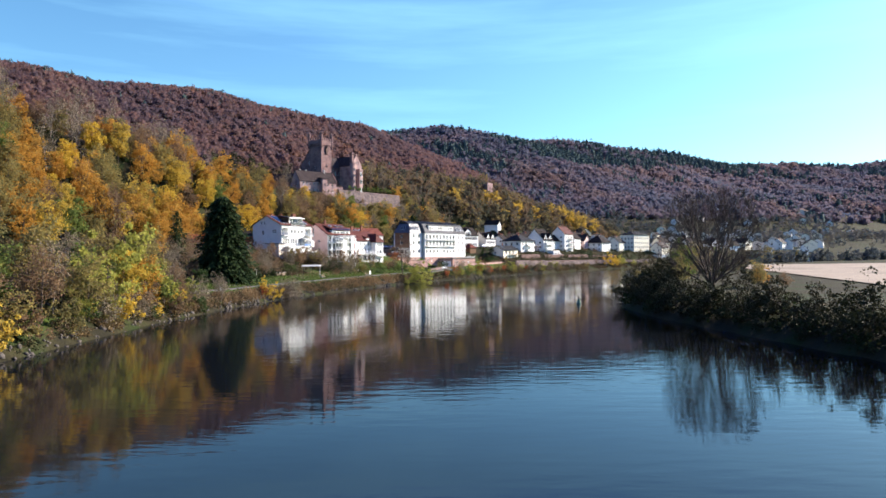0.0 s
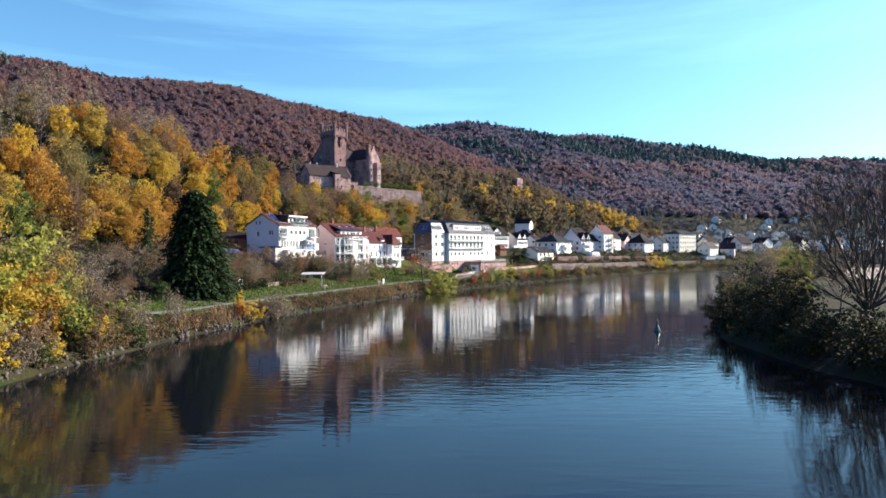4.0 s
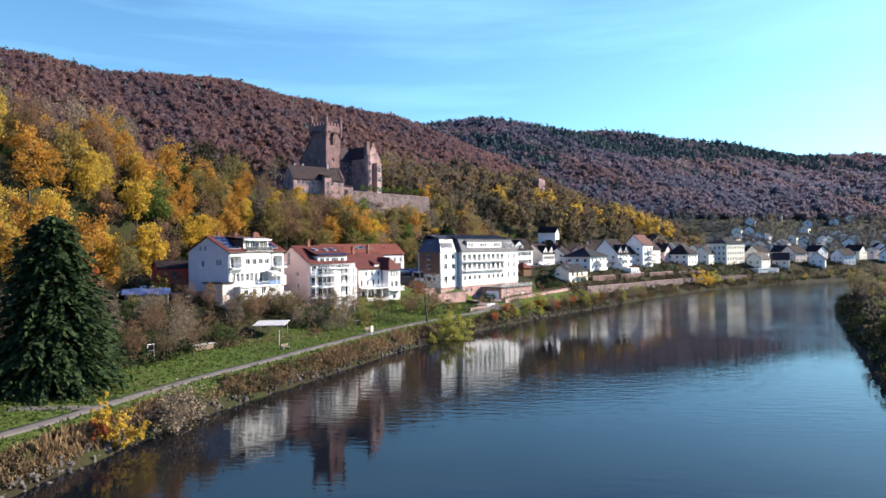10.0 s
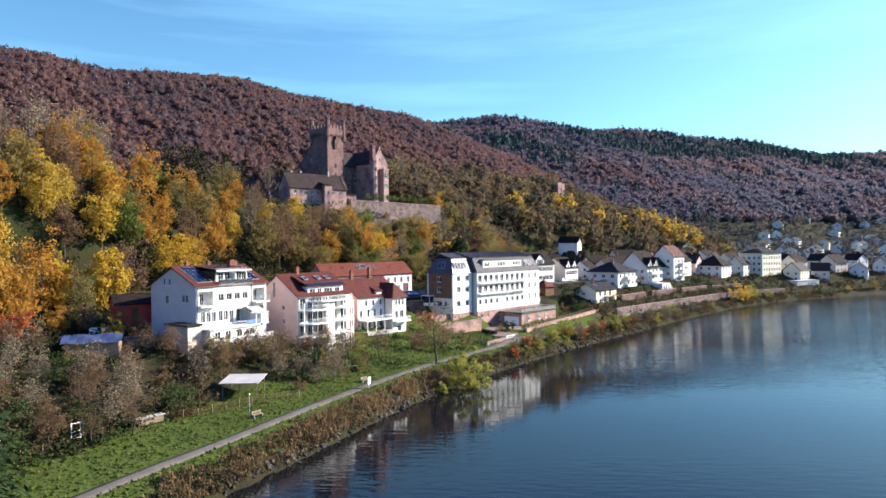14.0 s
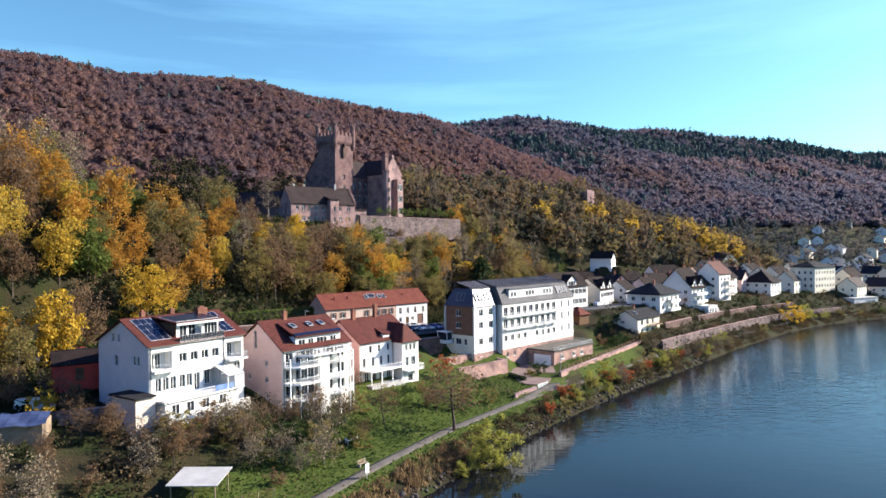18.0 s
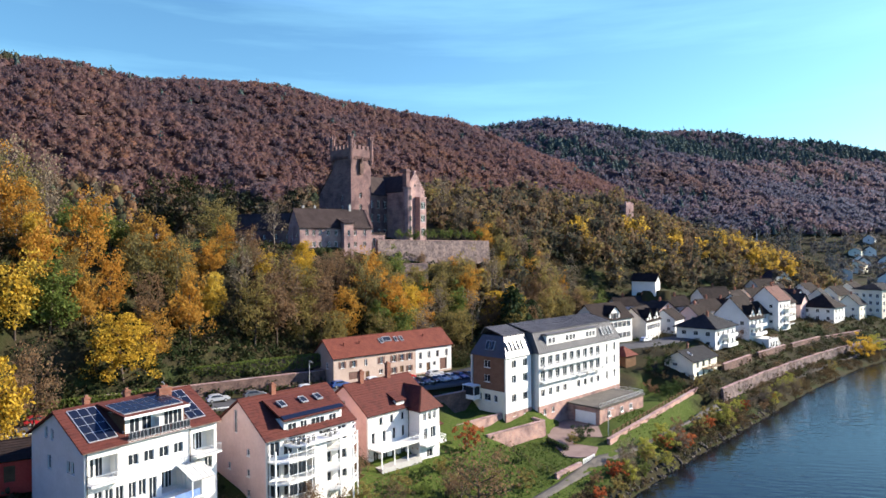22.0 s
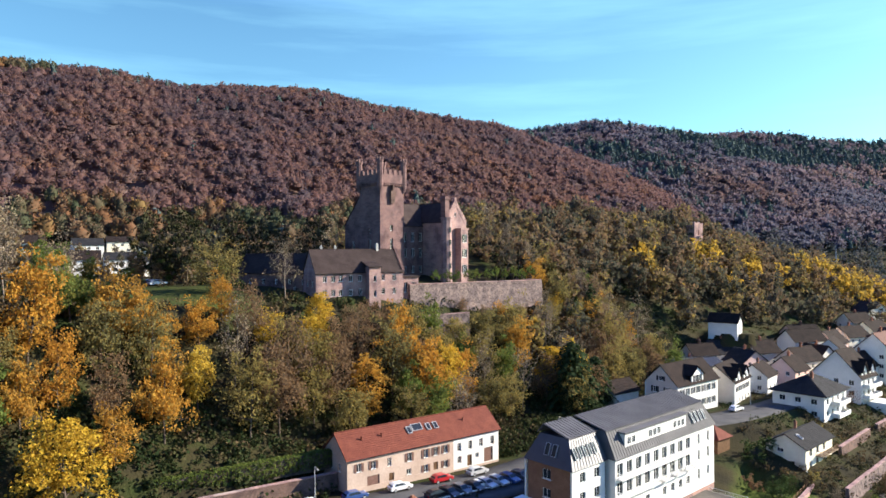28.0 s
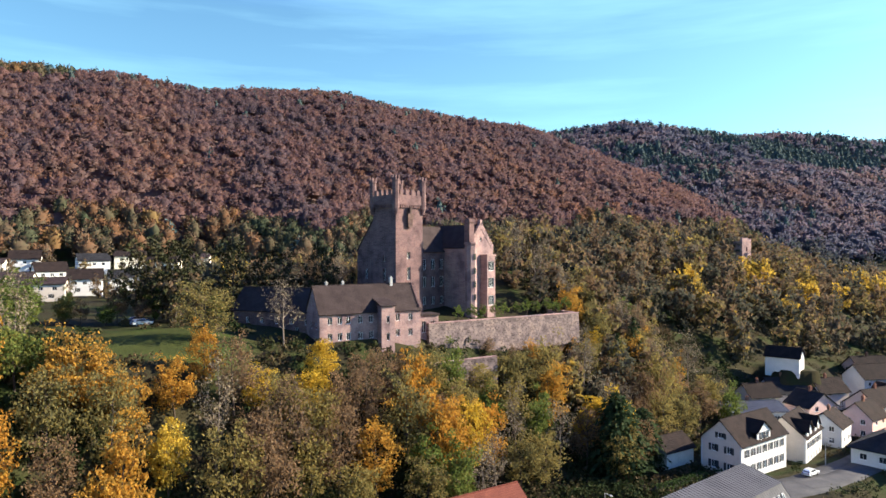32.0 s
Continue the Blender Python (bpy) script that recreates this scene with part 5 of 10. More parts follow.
def red_gabled_house():
    """White house with a steep red hipped roof and one hipped wing towards the river."""
    L, D, e, r = 14.4, 11.5, 7.6, 11.6
    wins = [("F", a, 5.3, 0.75, 1.4, "n") for a in (2.9, 5.3, 7.9)] + [("F", a, 2.5, 0.75, 1.9, "n") for a in (1.2, 3.6, 5.9, 8.0)] + grid_windows("F", 0.8, 9.0, 4, -0.4, 1.2, 1.9) + [("L", 5.2, 8.0, 1.0, 1.0, "w"), ("L", 7.6, 4.8, 1.0, 1.2, "w"), ("R", 5, 4.4, 1.2, 1.4, "w")]
    h = house((-35.6, 272.0, 9.4), 56, L, D, e, r, "x", wins, WHITE, TILE_RED, "white house with a steep red roof and a hipped wing", base=4, walls={"L": PINK}, chimneys=((3.4, 5.6, 11, 13.6, 0.8, 0.7), (9.6, 5.6, 11, 14.2, 0.8, 0.7)))
    m = side_pose("F", L, D)
    a0, w, y0, we = 9.3, 4.9, -2.6, 6.9
    ww_ = [(w / 2 - 1.2, 5.0, 0.8, 1.3), (w / 2, 5.0, 0.8, 1.3), (w / 2 + 1.2, 5.0, 0.8, 1.3), (w / 2 - 1.0, 1.8, 1.0, 1.9), (w / 2 + 0.9, 1.8, 1.3, 1.9), (w / 2, -1.4, 1.4, 1.4)]
    part("wing_wall", wall_mesh([(0, -4), (w, -4), (w, we), (0, we)], [hole(*q) for q in ww_], 0.3), WHITE, h, "", pose(a0, y0, 0))
    for q in ww_:
        add_window(h, pose(a0, y0, 0), *q, style="n")
    bm = bmesh.new()
    box(bm, a0, a0 + 0.3, y0 + 0.3, 0.0, -4, we)
    box(bm, a0 + w - 0.3, a0 + w, y0 + 0.3, 0.0, -4, we)
    box(bm, a0 + 0.4, a0 + w - 0.4, y0 + 0.7, 0.0, -4, we - 0.1)
    part("wing_side", bm, WHITE, h)
    bm = bmesh.new()
    c, top, x0, x1 = a0 + w / 2, 10.4, a0 - 0.45, a0 + w + 0.45
    slope(bm, (x0, 5.0, we - 0.1), (x0, y0 - 0.45, we - 0.1), (c, y0 + 2.0, top), (c, 5.0, top), 10)
    slope(bm, (x1, y0 - 0.45, we - 0.1), (x1, 5.0, we - 0.1), (c, 5.0, top), (c, y0 + 2.0, top), 10)
    slope(bm, (x0, y0 - 0.45, we - 0.1), (x1, y0 - 0.45, we - 0.1), (c + 0.03, y0 + 2.0, top), (c - 0.03, y0 + 2.0, top), 10)
    part("wing_roof", bm, TILE_RED, h)
    # small hipped dormer beside the eave
    bm = bmesh.new()
    box(bm, 6.6, 8.4, 0.2, 2.6, e - 0.2, e + 1.0)
    part("dormer", bm, WHITE, h)
    bm = bmesh.new()
    slope(bm, (6.3, -0.1, e + 1.0), (8.7, -0.1, e + 1.0), (8.4, 2.8, e + 2.0), (6.6, 2.8, e + 2.0), 5)
    part("dormer_roof", bm, TILE_RED, h)
    # covered terrace on posts
    balcony(h, m, 0.2, 9.2, 2.1, 3.0, WHITE, False, FRAME_W)
    for a in (0.4, 3.2, 6.2, 9.0):
        bm = bmesh.new()
        box(bm, a - 0.08, a + 0.08, -2.95, -2.79, -4, 1.9)
        part("terrace_post", bm, FRAME_W, h)
    balcony(h, pose(0, y0, 0), 9.3, 14.4, 1.2, 1.5, WHITE, False, FRAME_W)
    bm = bmesh.new()
    box(bm, 0.2, 9.2, -3.2, -0.02, -4, -0.6)
    part("garden_terrace", bm, CONCRETE, h)
    bm = bmesh.new()
    box(bm, 14.6, 18.2, 1.0, 6.0, -4, 2.4)
    part("side_annex", bm, WHITE, h)
    bm = bmesh.new()
    slope(bm, (14.45, 0.5, 2.3), (18.6, 0.5, 2.3), (18.6, 6.2, 4.4), (14.45, 6.2, 4.4), 8)
    part("side_annex_roof", bm, TILE_RED, h)
    add_window(h, pose(0, 1.0, 0), 16.6, 0.4, 1.2, 1.3, "w", depth=-0.05)
    pipe(h, 9.15, -0.1, -3.0, e - 0.2)


def long_street_house():
    """Long two-storey house on the street: ochre part and white part under one red roof."""
    L, D, e, r = 33.0, 8.6, 6.0, 9.4
    wins = []
    for a in (2.2, 5.0):
        wins.append(("F", a, 3.6, 0.9, 1.4, "s"))
    wins += [("F", 8.2, 3.4, 0.8, 1.5, "n"), ("F", 12.3, 3.5, 0.9, 1.5, "s"), ("F", 15.8, 3.5, 0.9, 1.5, "s"), ("F", 18.0, 3.5, 0.9, 1.5, "s"), ("F", 20.2, 3.5, 0.9, 1.5, "s")]
    wins += [("F", 15.8, 0.9, 0.9, 1.3, "s"), ("F", 20.2, 0.9, 0.9, 1.3, "s"), ("F", 5.0, 0.1, 2.4, 2.4, "g"), ("F", 8.6, 0.1, 1.0, 2.1, "d"), ("F", 18.0, 0.1, 1.0, 2.2, "d"), ("F", 12.2, 1.2, 1.0, 1.0, "w")]
    wins += [("F", a, 3.2, 0.9, 1.6, "n") for a in (23.4, 26.0, 28.6, 31.4)] + [("F", 23.4, 1.0, 0.9, 1.3, "n"), ("F", 25.8, 0.1, 1.1, 2.1, "d"), ("F", 27.6, 1.3, 0.8, 0.9, "n"), ("F", 30.4, 0.1, 2.2, 2.7, "g")]
    wins += [("L", 2.6, 3.4, 0.9, 1.3, "w"), ("L", 5.8, 3.4, 0.9, 1.3, "w")]
    h = house((-51.9, 304.6, 14.5), 48, L, D, e, r, "x", wins, OCHRE, TILE_ORANGE, "long ochre and white street house under one red roof", frame_mat=FRAME_W, base=3, over=0.35)
    bm = wall_mesh([(22.0, -0.05), (32.95, -0.05), (32.95, 5.9), (22.0, 5.9)], [hole(*w[1:5]) for w in wins if w[0] == "F" and w[1] > 22], 0.03)
    part("white_front", bm, WHITE, h, "white rendered half of the front", pose(0, -0.034, 0))
    bm = bmesh.new()
    box(bm, 0.0, 22.0, -0.05, 0.0, -1.0, 0.9)
    part("stone_base", bm, OCHRE, h)
    for a, t, w in ((13.8, 0.6, 0.9), (15.6, 0.66, 2.2), (18.0, 0.6, 0.9), (19.6, 0.6, 0.9)):
        skylight(h, roof_frame("x", L, D, e, r, "F", a, t), w, 1.5)
    for a in (4.0, 8.0, 26.0):
        bm = bmesh.new()
        prism(bm, round_ring(0.14, 8), 0, 0.7)
        part("vent_pipe", bm, TILE_ORANGE, h, "", pose(a, 2.4, e + 2.1))
    bm = bmesh.new()
    for i in range(2):
        box(bm, 22.0 - 0.06, 22.0 + 0.06, -0.2, 4.4, 0, 0.12, pose(0, 0, e - 0.15, 38.3) if i == 0 else pose(0, 0, e, 38.3))
    part("party_verge", bm, TILE_ORANGE, h)


def institution():
    """Four-storey white institution with a mansard zinc roof, glazed stair tower and brick wing."""
    ox, oy, oz, ang = -15.1, 304.6, 10.0, 53.7
    root = empty("institution_building", pose(ox, oy, oz, 0, 0, ang))
    tagged(root, "large white institution with zinc mansard roof and brown cladding", "building")
    L1, D, e = 8.6, 9.4, 11.0
    wins = []
    for z in (8.7, 5.6, 1.6):
        wins += [(2.7, z, 1.5, 1.6), (6.5, z, 1.6, 1.6)]
    low = [(2.8, -1.3, 1.0, 1.0), (6.4, -1.3, 1.0, 1.0)]
    part("wall", wall_mesh([(0, -0.4), (L1, -0.4), (L1, e), (0, e)], [hole(*w) for w in wins], 0.35), WHITE, root)
    part("plinth", wall_mesh([(0, -5), (L1, -5), (L1, -0.4), (0, -0.4)], [hole(*w) for w in low], 0.35), PINK_STONE, root, "pink stone plinth")
    for w in wins + low:
        add_window(root, pose(0, 0, 0), *w)
    sm = side_pose("L", L1, D)
    gw = [(4.3, 8.6, 1.7, 1.6), (4.3, 5.6, 1.7, 1.5)]
    gl = [(2.2, 1.6, 1.0, 1.5), (4.3, 1.6, 1.8, 1.5), (6.6, 1.6, 1.0, 1.5)]
    part("wall", wall_mesh([(0.35, 4.0), (D - 0.35, 4.0), (D - 0.35, e), (0.35, e)], [hole(*w) for w in gw], 0.35), BROWN_CLAD, root, "brown clad end wall", sm)
    part("wall", wall_mesh([(0.35, -5), (D - 0.35, -5), (D - 0.35, 4.0), (0.35, 4.0)], [hole(*w) for w in gl], 0.35), CREAM, root, "", sm)
    for w in gw + gl:
        add_window(root, sm, *w)
    # main block
    X0, X1, F = 9.6, 43.0, -1.3
    mw = []
    for i in range(9):
        a = X0 + 1.4 + i * 2.75
        for z in (8.0, 4.9):
            mw.append((a, z, 1.7, 2.2))
        if i != 4:
            mw.append((a, 1.6, 1.3, 1.5))
    for z in (8.3, 5.2, 1.6):
        mw += [(37.0, z, 0.9, 1.9), (40.6, z, 0.9, 1.9)]
    part("wall", wall_mesh([(X0, -0.4), (X1, -0.4), (X1, e), (X0, e)], [hole(*w) for w in mw], 0.35), WHITE, root, "", pose(0, F, 0))
    part("plinth", wall_mesh([(X0, -5), (X1, -5), (X1, -0.4), (X0, -0.4)], [hole(X0 + 2, -2.4, 1.0, 1.2), hole(X0 + 5, -2.4, 1.0, 1.2)], 0.35), PINK_STONE, root, "", pose(0, F, 0))
    for w in mw + [(X0 + 2, -2.4, 1.0, 1.2), (X0 + 5, -2.4, 1.0, 1.2)]:
        add_window(root, pose(0, F, 0), *w, frame_mat=FRAME_W)
    bm = bmesh.new()
    box(bm, X0, X0 + 0.35, F + 0.35, D, -5, e)
    box(bm, X1 - 0.35, X1, F + 0.35, D, -5, e)
    box(bm, 0, X1, D, D + 0.35, -5, e)
    part("wall", bm, WHITE, root)
    bm = bmesh.new()
    box(bm, L1, X0, 0.6, 3.0, -5, e)
    part("stair_slot", bm, BROWN_CLAD, root, "recessed dark joint between the two blocks")
    # dark filling block in place of the unlit rooms
    bm = bmesh.new()
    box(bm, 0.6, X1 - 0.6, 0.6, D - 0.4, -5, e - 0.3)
    part("core", bm, SHUTTER_DK, root, "solid dark block standing in for unlit rooms")
    # mansard roofs: steep skirts and a shallow top
    def seam_bm():
        b = bmesh.new()
        box(b, 0, 1, -0.025, 0.025, -0.02, 0.07)
        return b

    def mansard(x0, x1, f, top, ins, lab, skirt, cap):
        bm = bmesh.new()
        o = 0.3
        ring = [(x0 - o, f - o), (x1 + o, f - o), (x1 + o, D + o), (x0 - o, D + o)]
        up = [(x0 + ins[0], f + 1.9), (x1 - ins[1], f + 1.9), (x1 - ins[1], D - 1.7), (x0 + ins[0], D - 1.7)]
        lo = [bm.verts.new((x, y, e)) for x, y in ring]
        hi = [bm.verts.new((x, y, e + top)) for x, y in up]
        bm.faces.new(lo[::-1])
        for i in range(4):
            bm.faces.new((lo[i], lo[(i + 1) % 4], hi[(i + 1) % 4], hi[i]))
        bm.faces.new(hi)
        # standing seams on the front skirt
        seams = []
        n = int((x1 - x0) / 0.7)
        for i in range(n + 1):
            t = i / n
            a = Vector((x0 - o + (x1 - x0 + 2 * o) * t, f - o, e))
            b = Vector((x0 + ins[0] + (x1 - x0 - ins[0] - ins[1]) * t, f + 1.9, e + top))
            d = b - a
            seams.append(Matrix.Translation(a) @ d.to_track_quat('X', 'Z').to_matrix().to_4x4() @ Matrix.Diagonal((d.length, 1, 1, 1)))
        body = part("mansard", bm, skirt, root, lab)
        for sm_ in seams:
            part("seam", shared(("seam", skirt.name), seam_bm, skirt), None, body, "", sm_)
        bm = bmesh.new()
        y0, y1 = f + 1.7, D - 1.5
        slope(bm, (x0 + ins[0] - 0.2, y0, e + top), (x1 - ins[1] + 0.2, y0, e + top), (x1 - ins[1] + 0.2, y1 - 1.0, e + top + 1.5), (x0 + ins[0] - 0.2, y1 - 1.0, e + top + 1.5), 1, 0.1, 0.0)
        slope(bm, (x1 - ins[1] + 0.2, y1 + 0.2, e + top), (x0 + ins[0] - 0.2, y1 + 0.2, e + top), (x0 + ins[0] - 0.2, y1 - 1.0, e + top + 1.5), (x1 - ins[1] + 0.2, y1 - 1.0, e + top + 1.5), 1, 0.1, 0.0)
        ln = math.hypot(y1 - 1.0 - y0, 1.5)
        tilt = math.degrees(math.atan2(1.5, y1 - 1.0 - y0))
        n = int((x1 - x0 - ins[0] - ins[1]) / 0.75)
        tops = []
        for i in range(n + 1):
            x = x0 + ins[0] + (x1 - x0 - ins[0] - ins[1]) * i / n
            tops.append(pose(x, y0, e + top, tilt) @ pose(0, 0, 0.12, 0, 0, 90) @ Matrix.Diagonal((ln, 1, 1, 1)))
        lid = part("roof", bm, cap, root, "grey standing-seam zinc roof")
        for sm_ in tops:
            part("seam", shared(("seam", cap.name), seam_bm, cap), None, lid, "", sm_)
    mansard(0, L1, 0.0, 4.3, (1.6, 0.1), "dark zinc mansard", METAL_DARK, METAL_ROOF)
    mansard(X0, X1, F, 4.3, (0.1, 1.6), "pale zinc mansard", METAL_ROOF, METAL_ROOF)
    # dormer band on the main block
    bm = bmesh.new()
    box(bm, X0 + 3.4, X0 + 23.4, F + 0.4, F + 3.4, e + 1.2, e + 3.6)
    part("dormer", bm, WHITE, root, "long white dormer band")
    bm = bmesh.new()
    box(bm, X0 + 3.0, X0 + 23.8, F + 0.1, F + 4.2, e + 3.6, e + 3.85)
    part("dormer_roof", bm, METAL_ROOF, root)
    for a in (4.6, 6.0, 11.2, 12.6, 14.0, 19.4, 20.8, 22.2):
        add_window(root, pose(X0, F + 0.4, 0), a, e + 1.7, 1.1, 1.3, "n", depth=-0.06)
    for i in range(5):
        skylight(root, pose(1.6 + i * 1.25, 0.70, e + 2.3, 62.9), 0.7, 1.9)
    for i in range(2):
        skylight(root, pose(0.5, 3.8 + i * 1.4, e + 2.3, 0, 0, -90) @ pose(0, 0, 0, 66), 1.0, 2.0)
    for i in range(4):
        skylight(root, pose(X1 - 7.2 + i * 1.4, F + 0.70, e + 2.3, 62.9), 0.7, 1.9)
    # continuous balconies
    for z, a0, a1 in ((7.8, X0 + 0.6, X0 + 25.5), (4.7, X0 + 0.6, X0 + 12.6)):
        balcony(root, pose(0, F, 0), a0, a1, z, 0.9, WHITE, False, FRAME_W)
    for a in (X0 + 13.4, X0 + 17.4, X0 + 21.4):
        balcony(root, pose(0, F, 0), a, a + 3.2, 4.7, 1.1, WHITE)
    # end stack with balconies
    bm = bmesh.new()
    box(bm, X1, X1 + 3.2, 3.0, D, -5, e - 0.6)
    part("end_wing", bm, PINK, root, "pink rendered end wing")
    for z in (0.4, 3.5, 6.6):
        balcony(root, pose(X1 + 0.1, 3.0, 0), 0, 4.2, z, 1.9, WHITE)
    # brick garden wing with flat roof
    bm = bmesh.new()
    box(bm, 20.2, 39.4, -9.6, F - 0.01, -5.5, -1.4)
    wing = part("garden_wing", bm, PINK_STONE, root, "low pink brick wing with a flat roof terrace")
    bm = bmesh.new()
    box(bm, 19.9, 39.7, -9.9, F - 0.02, -1.4, -1.05)
    part("flat_roof", bm, GRAVEL, wing)
    for a in (24.0, 29.5, 33.5):
        add_window(root, pose(0, -9.6, 0), a, -3.6, 1.2, 1.2, "w", depth=-0.06)
    bm = bmesh.new()
    box(bm, 0, 5.2, -0.06, 0.02, -5.0, -2.4)
    for i in range(4):
        box(bm, 0.25 + i * 1.22, 1.25 + i * 1.22, -0.1, -0.06, -3.6, -2.7)
    part("garage_door", bm, FRAME_W, wing, "white panelled garage door", pose(20.2, -3.4, 0, 0, 0, -90))
    railing(wing, [(20.2, -9.6, -1.05), (39.4, -9.6, -1.05), (39.4, -2, -1.05)], 0.8)


white_terrace_house()
pink_house()
red_gabled_house()
long_street_house()
institution()


def simple_windows(L, D, e, sides="FLR", storeys=2, first=0.9, step=2.8, w=1.1, h=1.3, style="w", gap=2.6):
    out = []
    for s in sides:
        wd = L if s in "FB" else D
        n = max(1, int(wd / gap))
        for k in range(storeys):
            out += grid_windows(s, 0.5, wd - 0.5, n, first + k * step, w, h, style)
    return out


def village():
    """The houses downstream of the institution, one by one."""
    # cream house over the river wall
    h = house((32.3, 353.7, 7.2), 53, 15.0, 8.2, 5.5, 7.8, "x", [("L", 3.0, 3.8, 1.4, 0.9, "w"), ("L", 7.2, 0.8, 2.4, 1.6, "w"), ("L", 3.0, 0.8, 1.4, 1.0, "w")] + grid_windows("F", 1.0, 12, 3, 3.4, 1.6, 1.6) + grid_windows("F", 1.0, 12, 3, 0.6, 1.6, 1.8), CREAM, TILE_BLACK, "cream house with a dark shallow roof above the river wall", base=4, chimneys=((6, 4.4, 7.5, 9.6, 0.5, 0.5),))
    balcony(h, side_pose("F", 15, 8.2), 5.5, 14.5, 3.1, 1.5, WOOD, False, FRAME_B)
    skylight(h, roof_frame("x", 15, 8.2, 5.5, 7.8, "F", 3.0, 0.6), 0.8, 1.6)
    # big gabled inn with dark shutters
    L, D, e, r = 18.3, 9.4, 7.4, 11.8
    wins = [("L", 3.0, 5.0, 1.1, 1.5, "s"), ("L", 6.6, 5.0, 1.1, 1.5, "s"), ("L", 4.7, 8.0, 1.3, 1.2, "s"), ("L", 3.0, 1.4, 1.2, 1.6, "s"), ("L", 6.6, 1.4, 1.2, 1.6, "s")]
    wins += grid_windows("F", 0.9, 17.5, 7, 4.6, 0.9, 1.6, "s") + grid_windows("F", 0.9, 17.5, 7, 1.2, 0.9, 1.6, "s")
    h = house((8.8, 371.4, 14.2), 50, L, D, e, r, "x", wins, WHITE, TILE_DARK, "white gabled inn with dark shutters and brown roof", shutter_mat=SHUTTER_DK, walls={"L": BEIGE})
    bm = wall_mesh([(6.2, 7.2), (11.4, 7.2), (11.4, 9.2), (8.8, 11.2), (6.2, 9.2)], [hole(7.8, 7.6, 0.9, 1.5), hole(9.8, 7.6, 0.9, 1.5)], 0.3)
    part("dormer_gable", bm, WHITE, h, "", pose(0, -0.03, 0))
    for a in (7.8, 9.8):
        add_window(h, pose(0, -0.03, 0), a, 7.6, 0.9, 1.5, "s", shutter_mat=SHUTTER_DK)
    bm = bmesh.new()
    slope(bm, (5.8, 4.0, 9.0), (5.8, -0.4, 9.0), (8.8, -0.4, 11.3), (8.8, 4.0, 11.3), 8)
    slope(bm, (11.8, -0.4, 9.0), (11.8, 4.0, 9.0), (8.8, 4.0, 11.3), (8.8, -0.4, 11.3), 8)
    part("dormer_roof", bm, TILE_DARK, h)
    # its neighbour with two dormers
    L, D, e, r = 13.0, 10.0, 6.6, 10.6
    wins = grid_windows("F", 0.6, 12.4, 5, 3.8, 0.9, 1.5, "s") + grid_windows("F", 0.6, 12.4, 5, 0.8, 0.9, 1.5, "w")
    h = house((25.4, 388.6, 13.0), 61, L, D, e, r, "x", wins, WHITE, TILE_DARK, "white house with twin gabled dormers and a brown roof", shutter_mat=SHUTTER_DK, walls={"L": BEIGE})
    for a0 in (1.0, 7.4):
        bm = wall_mesh([(a0, 6.4), (a0 + 3.6, 6.4), (a0 + 3.6, 8.0), (a0 + 1.8, 10.0), (a0, 8.0)], [hole(a0 + 1.8, 6.7, 1.4, 1.3)], 0.3)
        part("dormer_gable", bm, WHITE, h, "", pose(0, -0.03, 0))
        add_window(h, pose(0, -0.03, 0), a0 + 1.8, 6.7, 1.4, 1.3)
        bm = bmesh.new()
        slope(bm, (a0 - 0.3, 4, 7.7), (a0 - 0.3, -0.4, 7.7), (a0 + 1.8, -0.4, 10.1), (a0 + 1.8, 4, 10.1), 7)
        slope(bm, (a0 + 3.9, -0.4, 7.7), (a0 + 3.9, 4, 7.7), (a0 + 1.8, 4, 10.1), (a0 + 1.8, -0.4, 10.1), 7)
        part("dormer_roof", bm, TILE_DARK, h)
    # black hipped villa
    L, D = 16.0, 12.5
    h = house((45.1, 382.6, 11.6), 54, L, D, 6.8, 10.2, "hip", simple_windows(L, D, 7, "FL", 2, 1.0, 3.0, 1.5, 1.4, gap=3.6), WHITE, TILE_BLACK, "white two-storey villa under a black hipped roof", over=0.9, chimneys=((6, 5, 8.5, 11.2, 0.7, 0.7),))
    for z in (3.6, 0.6):
        balcony(h, side_pose("F", L, D), 5.0, 13.0, z, 2.0, WHITE, True)
    # dark steep roof with white pediments
    L, D = 10.6, 13.0
    h = house((61.6, 405.2, 12.8), 50, L, D, 6.2, 13.0, "x", simple_windows(L, D, 6, "FL", 2, 0.8, 2.9, 1.4, 1.5, gap=3.4), WHITE, TILE_DARK, "white house with a very steep dark roof", over=0.5, rows=20)
    for a0 in (1.2, 6.6):
        bm = wall_mesh([(a0, 6.0), (a0 + 3.4, 6.0), (a0 + 3.4, 7.6), (a0 + 1.7, 10.2), (a0, 7.6)], [hole(a0 + 1.7, 6.4, 1.4, 1.4)], 0.3)
        part("dormer_gable", bm, WHITE, h, "", pose(0, 0.2, 0))
        add_window(h, pose(0, 0.2, 0), a0 + 1.7, 6.4, 1.4, 1.4)
        bm = bmesh.new()
        slope(bm, (a0 - 0.3, 4.5, 7.3), (a0 - 0.3, -0.2, 7.3), (a0 + 1.7, -0.2, 10.3), (a0 + 1.7, 4.5, 10.3), 7)
        slope(bm, (a0 + 3.7, -0.2, 7.3), (a0 + 3.7, 4.5, 7.3), (a0 + 1.7, 4.5, 10.3), (a0 + 1.7, -0.2, 10.3), 7)
        part("dormer_roof", bm, TILE_DARK, h)
    for z in (3.4, 0.5):
        balcony(h, side_pose("F", L, D), 1.0, 10.0, z, 1.8, WHITE, True)
    bm = bmesh.new()
